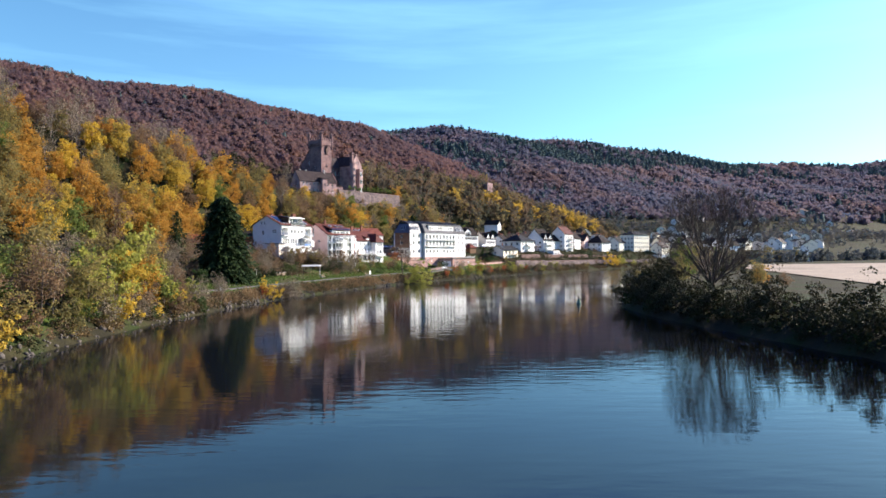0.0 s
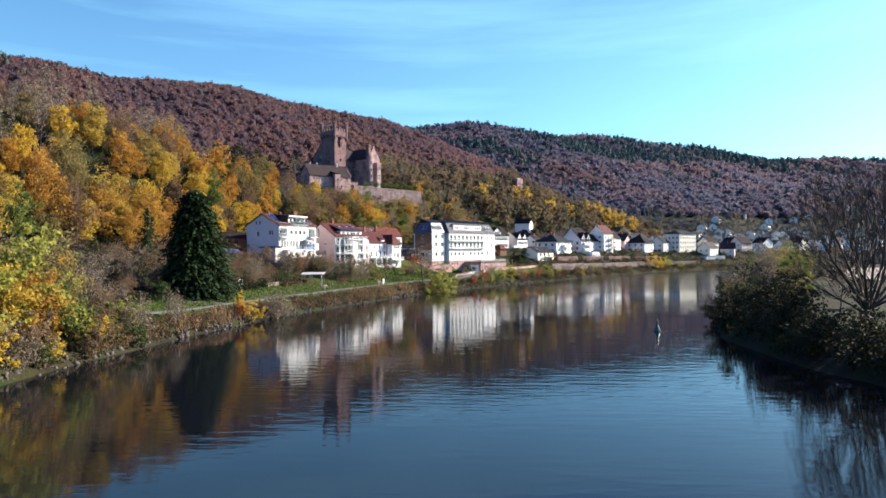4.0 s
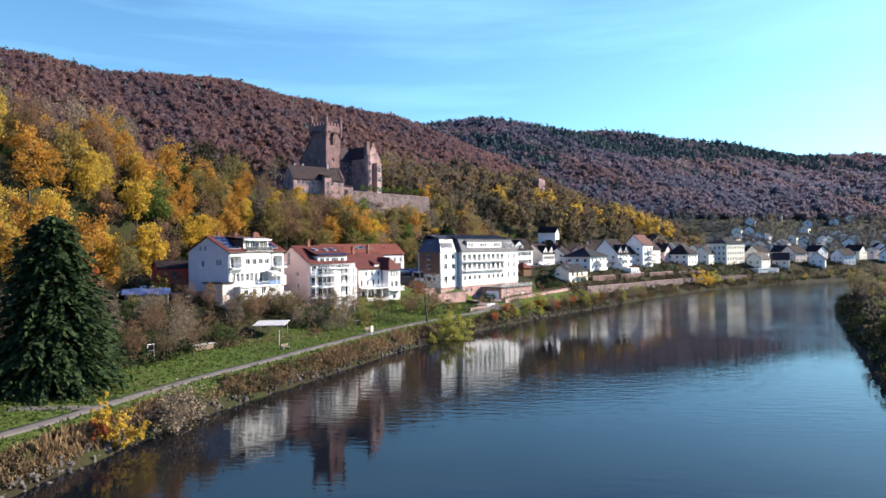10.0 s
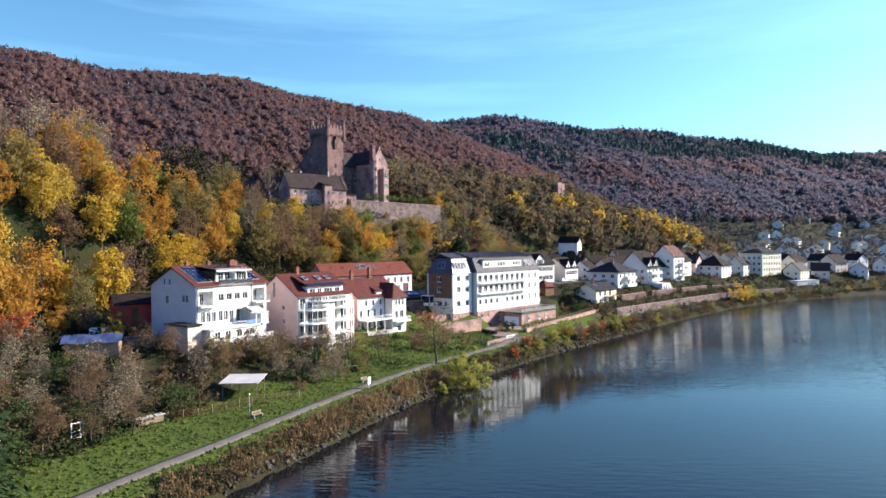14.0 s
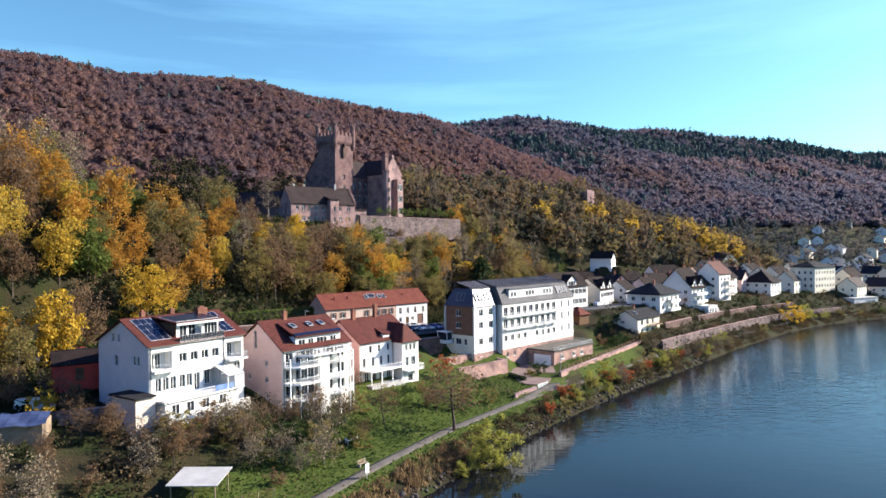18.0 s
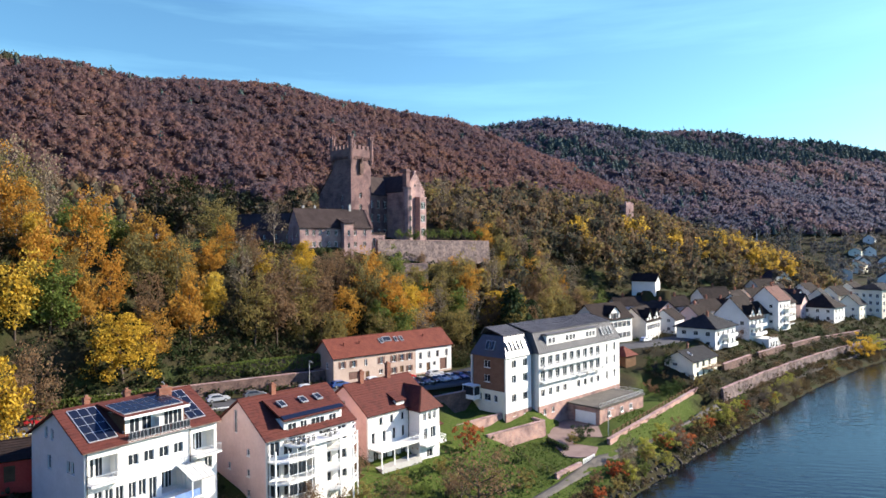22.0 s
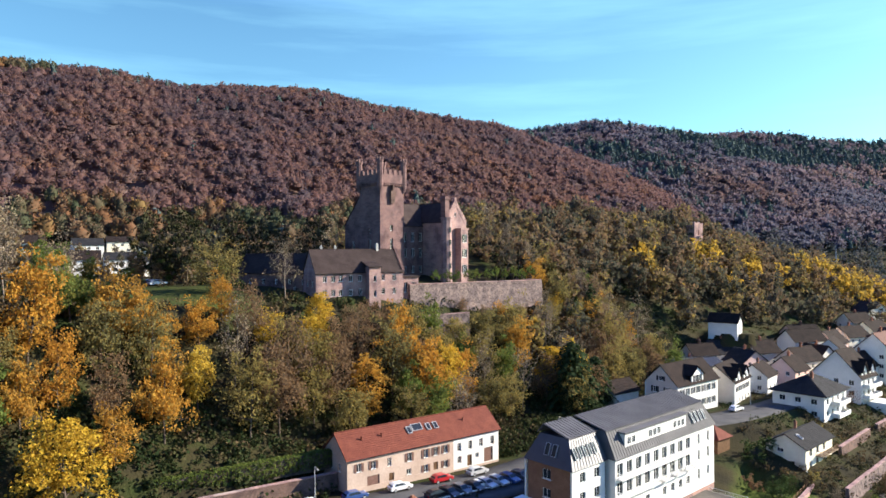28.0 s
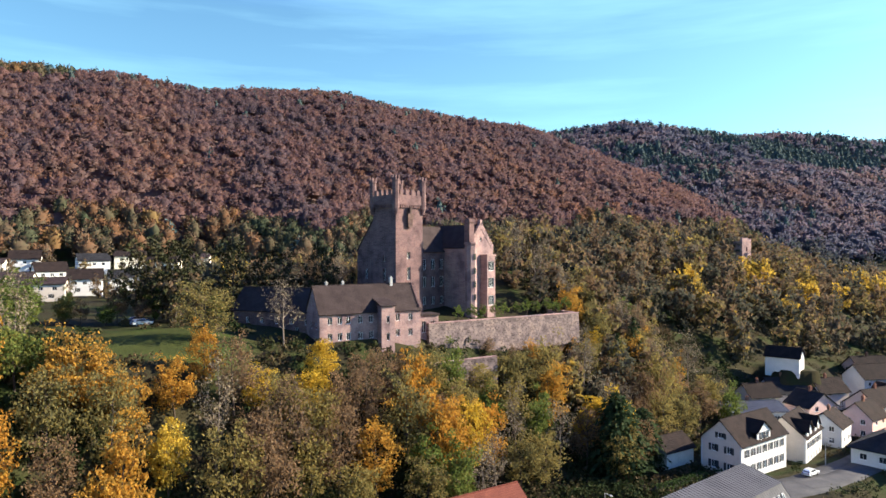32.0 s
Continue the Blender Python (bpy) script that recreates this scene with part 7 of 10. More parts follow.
# ---- woods ----
def far_forest():
    """Beech wood on the far hills: one crown beside the other, each a rough dome with loose sprays."""
    rng = np.random.default_rng(5)
    pts = []
    for x0, x1, y0, y1, st in ((-760, 520, 470, 1120, 7.6), (-520, 1500, 1000, 1780, 11.5), (200, 900, 560, 1000, 9.0)):
        gx_, gy_ = np.meshgrid(np.arange(x0, x1, st), np.arange(y0, y1, st))
        p = np.stack([gx_.ravel(), gy_.ravel()], 1) + rng.uniform(-0.62, 0.62, (gx_.size, 2)) * st
        pts.append(np.concatenate([p, np.full((len(p), 1), st)], 1))
    p = np.concatenate(pts)
    z = height(p[:, 0], p[:, 1])
    e = 12.0
    away = np.stack([p[:, 0] + 15, p[:, 1] - 120], 1)
    away /= np.linalg.norm(away, axis=1)[:, None]
    fall = (height(p[:, 0] - away[:, 0] * e, p[:, 1] - away[:, 1] * e) - z) / e
    d, s = line_distance(LEFT_BANK, p[:, 0], p[:, 1])
    a = mountain(RIDGE_A, p[:, 0], p[:, 1], 0.46)
    b = mountain(RIDGE_B, p[:, 0], p[:, 1], 0.36)
    on_hill = np.maximum(a, b) > 52
    back = fall > 0.34
    ang = np.degrees(np.arctan2(p[:, 0] + 20, p[:, 1] - 60))
    near_b = (p[:, 2] > 12) & (a > b + 10)
    hollow, _ = line_distance(HOLLOW, p[:, 0], p[:, 1])
    suburb = np.abs(hollow) < 54
    town = town_share(p[:, 0], p[:, 1]) & (rng.random(len(p)) < 0.55)
    keep = on_hill & ~town & ~suburb & ~back & (d > 120) & (ang > -62) & (ang < 50) & ~near_b
    first = np.zeros(len(p), bool)
    key = {}
    q = np.round(p[:, :2] / 5.6).astype(int)
    for i in np.nonzero(keep)[0]:
        k = (q[i, 0], q[i, 1])
        if k not in key:
            key[k] = 1
            first[i] = True
    p, z = p[first], z[first]
    a, b = a[first], b[first]
    n = len(p)
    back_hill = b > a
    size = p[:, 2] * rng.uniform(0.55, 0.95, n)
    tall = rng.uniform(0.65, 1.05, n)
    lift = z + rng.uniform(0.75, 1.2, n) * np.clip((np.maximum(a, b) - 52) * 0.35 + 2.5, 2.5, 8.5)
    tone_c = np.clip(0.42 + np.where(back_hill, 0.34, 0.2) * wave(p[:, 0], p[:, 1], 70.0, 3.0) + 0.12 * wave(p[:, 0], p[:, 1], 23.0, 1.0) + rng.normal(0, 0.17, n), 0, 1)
    # spruce stands in bands over the back hill, single ones on the ridges
    band = wave(p[:, 0], p[:, 1], 95.0, 5.0) + 0.5 * wave(p[:, 0], p[:, 1], 31.0, 1.0) + rng.normal(0, 0.5, n)
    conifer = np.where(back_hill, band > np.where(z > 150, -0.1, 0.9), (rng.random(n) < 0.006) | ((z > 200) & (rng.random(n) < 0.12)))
    edge = ~conifer & ~back_hill & ((z < 69 + 9 * wave(p[:, 0], p[:, 1], 40.0, 2.0)) | (np.hypot(p[:, 0] + 520, p[:, 1] - 690) < 42))
    size = np.where(conifer, size * 0.62, np.where(edge, size * 0.9, size))
    tall = np.where(conifer, 2.4, np.where(edge, tall * 1.7, tall))
    # each crown: a lumpy inner dome wrapped in fans of twigs that rise outwards
    segs, levels = 6, np.radians([-25.0, 20.0, 52.0, 84.0])
    th = np.arange(segs) * 2 * np.pi / segs
    dome = np.array([(math.cos(e) * math.cos(t + 0.5 * i), math.cos(e) * math.sin(t + 0.5 * i), math.sin(e)) for i, e in enumerate(levels) for t in th])
    quad = [(i * segs + j, i * segs + (j + 1) % segs, (i + 1) * segs + (j + 1) % segs, (i + 1) * segs + j) for i in range(len(levels) - 1) for j in range(segs)]
    dome_f = np.array([t for q in quad for t in ((q[0], q[1], q[2]), (q[0], q[2], q[3]))])
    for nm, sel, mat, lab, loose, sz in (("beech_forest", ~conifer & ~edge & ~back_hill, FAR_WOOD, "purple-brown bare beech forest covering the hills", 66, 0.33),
                                         ("hill_forest", ~conifer & back_hill, HAZED_WOOD, "mixed forest on the hill across the bend, haze put into its colour", 44, 0.35),
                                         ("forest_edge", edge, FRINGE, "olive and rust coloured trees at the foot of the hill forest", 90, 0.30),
                                         ("conifer_forest", conifer, FAR_NEEDLE, "conifer stands among the beech forest, paled for haze", 40, 0.55)):
        at = np.nonzero(sel)[0]
        m = len(at)
        needle = nm == "conifer_forest"
        body = dome[None] * (0.74 + rng.normal(0, 0.12, (m, len(dome), 1)))
        narrow = np.where(needle, 1.05 - np.clip(body[:, :, 2:], 0, 1), 1.0)
        body = body * np.concatenate([narrow * size[at][:, None, None], narrow * size[at][:, None, None], np.broadcast_to((size * tall)[at][:, None, None], (m, len(dome), 1))], 2)
        base_p = np.stack([p[at, 0], p[at, 1], lift[at]], 1)
        dv = (body + base_p[:, None]).reshape(-1, 3)
        df = (dome_f[None] + (np.arange(m) * len(dome))[:, None, None]).reshape(-1, 3)
        dt = np.repeat(tone_c[at], len(dome)) + rng.normal(0, 0.05, m * len(dome))
        own = np.repeat(at, loose)
        k = len(own)
        u = rng.normal(size=(k, 3))
        u /= np.linalg.norm(u, axis=1)[:, None]
        u[:, 2] = np.abs(u[:, 2]) * 1.15 - 0.25
        cone = np.clip(1.05 - u[:, 2:], 0.03, 1.1) if needle else np.ones((k, 1))
        c = u * rng.uniform(0.66, 0.98, (k, 1)) * size[own][:, None] * np.concatenate([cone, cone, tall[own][:, None]], 1)
        c = c + np.stack([p[own, 0], p[own, 1], lift[own]], 1)
        out = u * [1, 1, 0.6] + rng.normal(0, 0.35, (k, 3)) + [0, 0, -0.5 if needle else 0.55]
        out /= np.linalg.norm(out, axis=1)[:, None]
        wide = np.cross(out, rng.normal(size=(k, 3)))
        wide /= np.linalg.norm(wide, axis=1)[:, None]
        ln = (size[own] * sz * rng.uniform(0.6, 1.3, k))[:, None]
        sv = np.stack([c, c + out * ln + wide * ln * 0.36, c + out * ln * 0.85 - wide * ln * 0.36], 1).reshape(-1, 3)
        sf = np.arange(3 * k).reshape(k, 3)
        st = np.repeat(tone_c[own] + rng.normal(0, 0.1, k), 3)
        v, f = join([(dv, df), (sv, sf)])
        me = np_mesh(nm, v, f, mat, np.clip(np.concatenate([dt, st]), 0, 1))
        me.polygons.foreach_set("use_smooth", np.ones(len(f), bool))
        tagged(part(nm, me, None), lab, "forest", kind="stuff")


far_forest()

# shared kinds of trees
PROTOS = {
    "yellow": [tree_proto("yellow_tree", *tree_parts(11 + k, 13.0 + k, 4.3 + 0.4 * k, 0, 3000, 0.4, low=0.12, blobs=80, spread=1.35, rise=0.5, long=1.5), LEAF_YELLOW) for k in range(3)],
    "orange": [tree_proto("orange_tree", *tree_parts(21 + k, 14.0 + k, 4.5 + 0.3 * k, 0, 2900, 0.4, low=0.14, blobs=80, spread=1.35, rise=0.5, long=1.5), LEAF_ORANGE) for k in range(3)],
    "olive": [tree_proto("olive_tree", *tree_parts(31 + k, 13.0 + k, 4.6 + 0.3 * k, 0, 2900, 0.36, low=0.1, blobs=90, spread=1.35, rise=0.5, long=1.5), LEAF_OLIVE) for k in range(3)],
    "green": [tree_proto("green_tree", *tree_parts(41 + k, 11.0 + k, 4.4, 0, 2800, 0.4, low=0.08, blobs=70, spread=1.35, rise=0.5, long=1.5), LEAF_GREEN) for k in range(2)],
    "brown": [tree_proto("brown_tree", *tree_parts(51 + k, 14.0 + k, 4.6, 0, 2300, 0.33, low=0.2, n_sub=4, blobs=90, spread=1.35, rise=0.5, long=1.5), LEAF_BROWN) for k in range(2)],
    "bare": [tree_proto("bare_tree", *tree_parts(61 + k, 15.0 + k, 4.2, 0, 500, 0.42, low=0.25, n_limb=12, n_sub=4, twigs=4, spread=1.4), LEAF_TWIG, BARK_PALE) for k in range(2)],
    "spruce": [tree_proto("spruce", *conifer_parts(71 + k, 17.0, 4.2, 26, 9, 1.0), NEEDLE) for k in range(2)],
    "shrub": [tree_proto("shrub", *tree_parts(81 + k, 3.6, 2.3, 0, 1500, 0.23, low=0.0, n_limb=8, n_sub=2, trunk_r=0.06, blobs=34), m) for k, m in enumerate((LEAF_OLIVE, LEAF_GREEN, LEAF_BROWN, LEAF_OLIVE))],
    "twiggy": [tree_proto("twiggy_shrub", *tree_parts(91 + k, 4.2, 2.4, 0, 1300, 0.19, low=0.05, n_limb=14, n_sub=4, trunk_r=0.06, twigs=2, blobs=40), LEAF_TWIG, BARK_PALE) for k in range(2)],
    "yellow_shrub": [tree_proto("yellow_shrub", *tree_parts(95 + k, 4.0, 2.2, 0, 800, 0.32, low=0.02, n_limb=8, n_sub=2, trunk_r=0.06, blobs=34), LEAF_YELLOW) for k in range(2)],
    "willow": [tree_proto("willow", *tree_parts(101 + k, 6.5, 3.6, 0, 2600, 0.32, low=0.0, n_limb=10, n_sub=3, trunk_r=0.14, blobs=50), LEAF_WILLOW) for k in range(2)],
    "ivy": [tree_proto("ivy_bush", *tree_parts(105 + k, 3.2, 2.4, 0, 1400, 0.21, low=0.0, n_limb=6, n_sub=2, trunk_r=0.05, blobs=34), IVY) for k in range(2)],
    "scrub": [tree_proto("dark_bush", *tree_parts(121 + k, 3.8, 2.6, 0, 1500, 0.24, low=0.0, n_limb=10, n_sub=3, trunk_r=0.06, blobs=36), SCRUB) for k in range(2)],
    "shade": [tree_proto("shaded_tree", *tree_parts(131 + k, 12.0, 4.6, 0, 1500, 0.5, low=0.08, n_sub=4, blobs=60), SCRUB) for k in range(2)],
    "red_shrub": [tree_proto("red_shrub", *tree_parts(108, 4.5, 2.4, 0, 800, 0.34, low=0.05, n_limb=8, n_sub=2, trunk_r=0.08, blobs=34), LEAF_RED)],
    "orchard": [tree_proto("orchard_tree", *tree_parts(111 + k, 6.0, 3.2, 0, 900, 0.2, low=0.3, n_limb=11, n_sub=4, trunk_r=0.14, twigs=3, spread=1.3), LEAF_BROWN, BARK) for k in range(2)],
}


def plant(kind, x, y, rng, scale=1.0, label="", group="", name="tree", sink=0.0, category="tree", tall=None, z=None):
    pr = rng.choice(PROTOS[kind])
    return plant_tree(pr, x, y, (ground_z(x, y) if z is None else z) - sink, rng.uniform(0, 6.28), scale, tall or rng.uniform(0.9, 1.15), label, category, group, name)


TREE_NAMES = {"yellow": "maple_tree", "orange": "beech_tree", "olive": "oak_tree", "green": "lime_tree", "brown": "hornbeam_tree", "bare": "bare_tree", "spruce": "spruce_tree"}
HILL_LABELS = {"yellow": "bright yellow autumn tree on the wooded slope", "orange": "orange-brown autumn tree on the wooded slope", "olive": "olive-green tree turning brown on the slope", "green": "green leafy tree on the wooded slope", "brown": "thin brown-leaved tree on the wooded slope", "bare": "bare grey tree on the wooded slope", "spruce": "dark spruce on the wooded slope"}


def bank_point(s, d):
    cum = corner_lengths(LEFT_BANK)
    p0 = np.array([np.interp(s, cum, LEFT_BANK[:, k]) for k in (0, 1)])
    a = np.array([np.interp(s - 6, cum, LEFT_BANK[:, k]) for k in (0, 1)])
    b = np.array([np.interp(s + 6, cum, LEFT_BANK[:, k]) for k in (0, 1)])
    t = (b - a) / np.linalg.norm(b - a)
    return p0[0] - t[1] * d, p0[1] + t[0] * d


def view_room(x, y):
    """Height left for trees so that the closing camera view still shows castle and suburb."""
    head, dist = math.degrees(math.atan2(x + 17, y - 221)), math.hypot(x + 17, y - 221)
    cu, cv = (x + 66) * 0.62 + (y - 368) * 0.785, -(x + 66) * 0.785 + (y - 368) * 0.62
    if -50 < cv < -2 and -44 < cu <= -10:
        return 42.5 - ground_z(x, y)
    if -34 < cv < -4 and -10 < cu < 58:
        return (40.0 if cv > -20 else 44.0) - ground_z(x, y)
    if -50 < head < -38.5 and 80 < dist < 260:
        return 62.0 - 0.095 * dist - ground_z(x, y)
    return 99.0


def blocked(x, y):
    """Open ground on the slope: castle court, lawn, street, street house."""
    sd_, _ = line_distance(STREET, np.array([x]), np.array([y]))
    if abs(sd_[0]) < 8.5:
        return True
    if math.hypot((x + 96) / 17, (y - 328) / 14) < 1.0:
        return True
    u = (x + 66) * 0.62 + (y - 368) * 0.785
    v = -(x + 66) * 0.785 + (y - 368) * 0.62
    if -34 < u < 52 and -7 < v < 32:
        return True
    u = (x + 51.9) * 0.669 + (y - 304.6) * 0.743
    v = -(x + 51.9) * 0.743 + (y - 304.6) * 0.669
    return -3 < u < 36 and -3 < v < 12


def slope_trees():
    rng = random.Random(21)
    count = 0
    placed = []
    # trees that stand out
    for kind, x, y, sc, tall in (("yellow", -78.5, 303.0, 0.72, 1.15), ("yellow", -70.0, 336.0, 0.62, 1.0), ("yellow", -43.5, 345.0, 0.85, 1.2), ("orange", -40.5, 349.0, 0.8, 1.1), ("yellow", -75.5, 322.0, 0.5, 1.1), ("orange", -83.0, 318.0, 0.55, 1.1), ("green", -98.0, 296.0, 0.9, 1.0), ("yellow", -96.0, 268.0, 0.9, 1.0), ("bare", -118.0, 290.0, 1.1, 1.2), ("bare", -123.0, 284.0, 1.1, 1.25), ("bare", -114.0, 297.0, 0.9, 1.1), ("bare", -106.0, 303.0, 0.8, 1.0)):
        plant(kind, x, y, rng, sc, HILL_LABELS[kind], "slope trees", TREE_NAMES[kind], sink=0.5, tall=tall)
        placed.append((x, y))
    for i in range(12):
        x, y = bank_point(592 + 6.0 * i + rng.uniform(-2, 2), rng.uniform(100, 114))
        plant("bare", x, y, rng, rng.uniform(0.85, 1.1), HILL_LABELS["bare"], "slope trees", "bare_tree", sink=0.5, tall=rng.uniform(1.1, 1.35))
        placed.append((x, y))
    for i in range(46):
        x, y = bank_point(rng.uniform(572, 656), rng.uniform(108, 142))
        if blocked(x, y) or view_room(x, y) < 14 or any((x - a) ** 2 + (y - b) ** 2 < 16 for a, b in placed):
            continue
        kind = rng.choice(("orange", "brown", "orange", "olive", "bare"))
        plant(kind, x, y, rng, rng.uniform(0.7, 0.95), HILL_LABELS[kind], "slope trees", TREE_NAMES[kind], sink=0.5)
        placed.append((x, y))
    golden = tree_proto("golden_tree", *tree_parts(15, 14.0, 6.3, 0, 5600, 0.40, low=0.0, n_limb=12, blobs=90), LEAF_YELLOW)
    plant_tree(golden, -83.7, 279.2, ground_z(-83.7, 279.2) - 2.2, 1.0, 1.0, 1.0, "large round golden tree above the street wall", "tree", "slope trees", "tree")
    for turn_ in range(14000):
        if count >= 500:
            break
        x, y = rng.uniform(-170, 30), rng.uniform(70, 430)
        d, s = line_distance(LEFT_BANK, np.array([x]), np.array([y]))
        d, s = d[0], s[0]
        lo = 64 if s < 640 else 76 if s < 690 else 67 if s < 745 else 62
        hi = 122 if s < 650 else 92 if s < 740 else 100
        if not (lo < d < hi) or s < 490 or s > 800 or blocked(x, y):
            continue
        near = (6.3 if turn_ < 6000 else 4.4) if s < 640 else (5.4 if turn_ < 6000 else 4.1)
        if any((x - a) ** 2 + (y - b) ** 2 < near ** 2 for a, b in placed) or math.hypot(x + 82.0, y - 276.0) < 9.0:
            continue
        t = rng.random()
        if s < 640 or (s < 672 and x < -68):
            kind = "orange" if t < 0.32 else "yellow" if t < 0.54 else "olive" if t < 0.80 else "brown" if t < 0.93 else "green"
            if d > 106:
                kind = "brown" if t < 0.5 else "bare" if t < 0.75 else "orange"
            sc = rng.uniform(0.62, 1.0)
        else:
            kind = "olive" if t < 0.44 else "yellow" if t < 0.53 else "orange" if t < 0.62 else "brown" if t < 0.82 else "green" if t < 0.88 else "bare"
            room = 46.5 - ground_z(x, y)
            cu, cv = (x + 66) * 0.62 + (y - 368) * 0.785, -(x + 66) * 0.785 + (y - 368) * 0.62
            if cv > -20 and -8 < cu < 50:
                room = 40.5 - ground_z(x, y)
            sc = max(0.30, min(rng.uniform(0.7, 1.0), room / 14.0)) if 650 < s < 748 else rng.uniform(0.65, 0.95)
        if view_room(x, y) < 14.0 * sc:
            sc = view_room(x, y) / 14.0
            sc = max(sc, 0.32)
        placed.append((x, y))
        plant(kind, x, y, rng, sc, HILL_LABELS[kind], "slope trees", TREE_NAMES[kind], sink=0.5, tall=rng.uniform(0.95, 1.3) if sc > 0.5 and view_room(x, y) > 16 * sc else None)
        count += 1
    # dark cedars beside the village
    cedar = tree_proto("cedar", *conifer_parts(175, 18.0, 8.6, 30, 17, 1.1, low=0.04, power=0.42), NEEDLE)
    for x, y, sc in ((-16.5, 367.0, 1.0), (-11.0, 374.0, 0.75)):
        plant_tree(cedar, x, y, ground_z(x, y) - 0.4, rng.uniform(0, 6), sc, 1.0, "dark spreading cedar above the street", "tree", "slope trees", "tree")


slope_trees()


THICKET = foliage("undergrowth_leaves", [(0.022, 0.034, 0.014), (0.042, 0.046, 0.02), (0.07, 0.052, 0.03), (0.095, 0.068, 0.04), (0.13, 0.088, 0.04)], "tone", thin=0.25, rough=0.8)


def free_of_houses(x, y, gap=1.0):
    """True where no house stands."""
    ok = np.ones(len(x), bool)
    for hx, hy, ang, L, D in FOOTPRINTS:
        c, sn = math.cos(radians(ang)), math.sin(radians(ang))
        u, v = (x - hx) * c + (y - hy) * sn, -(x - hx) * sn + (y - hy) * c
        ok &= ~((u > -gap) & (u < L + gap) & (v > -gap) & (v < D + gap))
    return ok


def growth(name, q, big, per, leaf, tone_mid, label, rng):
    """Joined low bushes at the points q."""
    z = height(q[:, 0], q[:, 1])
    n = len(q)
    own = np.repeat(np.arange(n), per)
    size = rng.uniform(big[0], big[1], n)
    c = ball(rng, n * per) * np.stack([size[own] * 1.15, size[own] * 1.15, size[own]], 1)
    c = c + np.stack([q[own, 0], q[own, 1], z[own] + size[own] * 0.7], 1)
    v, f = sprays(rng, c, leaf)
    base_t = np.clip(tone_mid + 0.25 * wave(q[:, 0], q[:, 1], 11.0, 2.5) + rng.normal(0, 0.14, n), 0, 1)
    t = np.repeat(np.clip(base_t[own] + rng.normal(0, 0.1, n * per), 0, 1), 4)
    tagged(part(name, np_mesh(name, v, f, THICKET, t), None), label, "undergrowth", kind="stuff")


def thicket():
    rng = np.random.default_rng(77)
    q = np.stack([rng.uniform(-175, 60, 32000), rng.uniform(40, 450, 32000)], 1)
    d, s = line_distance(LEFT_BANK, q[:, 0], q[:, 1])
    sd_, _ = line_distance(STREET, q[:, 0], q[:, 1])
    ok = (d > np.where(s < 542, 7, 47)) & (d < 126) & (s > 440) & (s < 830) & (np.abs(sd_) > 6.5)
    lawn = np.hypot((q[:, 0] + 96) / 17, (q[:, 1] - 328) / 14) < 1
    u = (q[:, 0] + 66) * 0.62 + (q[:, 1] - 368) * 0.785
    v = -(q[:, 0] + 66) * 0.785 + (q[:, 1] - 368) * 0.62
    court = (u > -34) & (u < 52) & (v > -5) & (v < 32)
    ok &= ~lawn & ~court & free_of_houses(q[:, 0], q[:, 1], 2.0)
    growth("undergrowth", q[ok][:8600], (0.6, 1.6), 24, 0.62, 0.3, "tangled brown and dark green undergrowth on the slope", rng)
    # gardens between the village houses
    q = np.stack([rng.uniform(20, 260, 14000), rng.uniform(330, 600, 14000)], 1)
    d, s = line_distance(LEFT_BANK, q[:, 0], q[:, 1])
    sd_, _ = line_distance(STREET, q[:, 0], q[:, 1])
    ok = (d > 2.5) & (d < 95) & (s > 757) & (np.abs(sd_) > 5.5) & free_of_houses(q[:, 0], q[:, 1], 0.9) & ((d < 24) | (rng.random(len(q)) < 0.55))
    growth("garden_growth", q[ok][:5600], (0.4, 1.3), 28, 0.42, 0.35, "low garden bushes and beds between the village houses", rng)
    # tangled gardens above the meadow
    q = np.stack([rng.uniform(-110, -20, 5000), rng.uniform(140, 275, 5000)], 1)
    d, s = line_distance(LEFT_BANK, q[:, 0], q[:, 1])
    sd_, _ = line_distance(STREET, q[:, 0], q[:, 1])
    ok = (d > 17 + np.clip(s - 590, 0, 60) * 0.05) & (d < 58) & (s > 545) & (s < 648) & (np.abs(sd_) > 6) & free_of_houses(q[:, 0], q[:, 1], 1.5) & (np.hypot(q[:, 0] + 44, q[:, 1] - 222) > 5.5) & (wave(q[:, 0], q[:, 1], 7.0, 1.4) > -0.7)
    growth("garden_thicket", q[ok][:1100], (0.5, 1.35), 34, 0.4, 0.3, "overgrown garden bushes and brambles above the meadow", rng)
    # ivy and grass tufts on the slope beside the street
    n = 9000
    s, d = rng.uniform(560, 770, n), rng.uniform(44, 84, n)
    q = np.array([bank_point(a, b) for a, b in zip(s, d)])
    sd_, _ = line_distance(STREET, q[:, 0], q[:, 1])
    ok = (np.abs(sd_) > 6.2) & free_of_houses(q[:, 0], q[:, 1], 1.6)
    growth("slope_ivy", q[ok][:6400], (0.35, 0.95), 22, 0.42, 0.12, "low dark ivy and tufts covering the slope by the street", rng)
    # scrub on the shaded shore, the shade put into its dark tone
    cum_ = corner_lengths(RIGHT_BANK)
    n = 900
    t_, o_ = rng.uniform(420, 960, n), rng.uniform(0.5, 8.0, n)
    tx, ty = (np.interp(t_ + 5, cum_, RIGHT_BANK[:, k]) - np.interp(t_ - 5, cum_, RIGHT_BANK[:, k]) for k in (0, 1))
    tl = np.hypot(tx, ty)
    q = np.stack([np.interp(t_, cum_, RIGHT_BANK[:, 0]) + ty / tl * o_, np.interp(t_, cum_, RIGHT_BANK[:, 1]) - tx / tl * o_], 1)
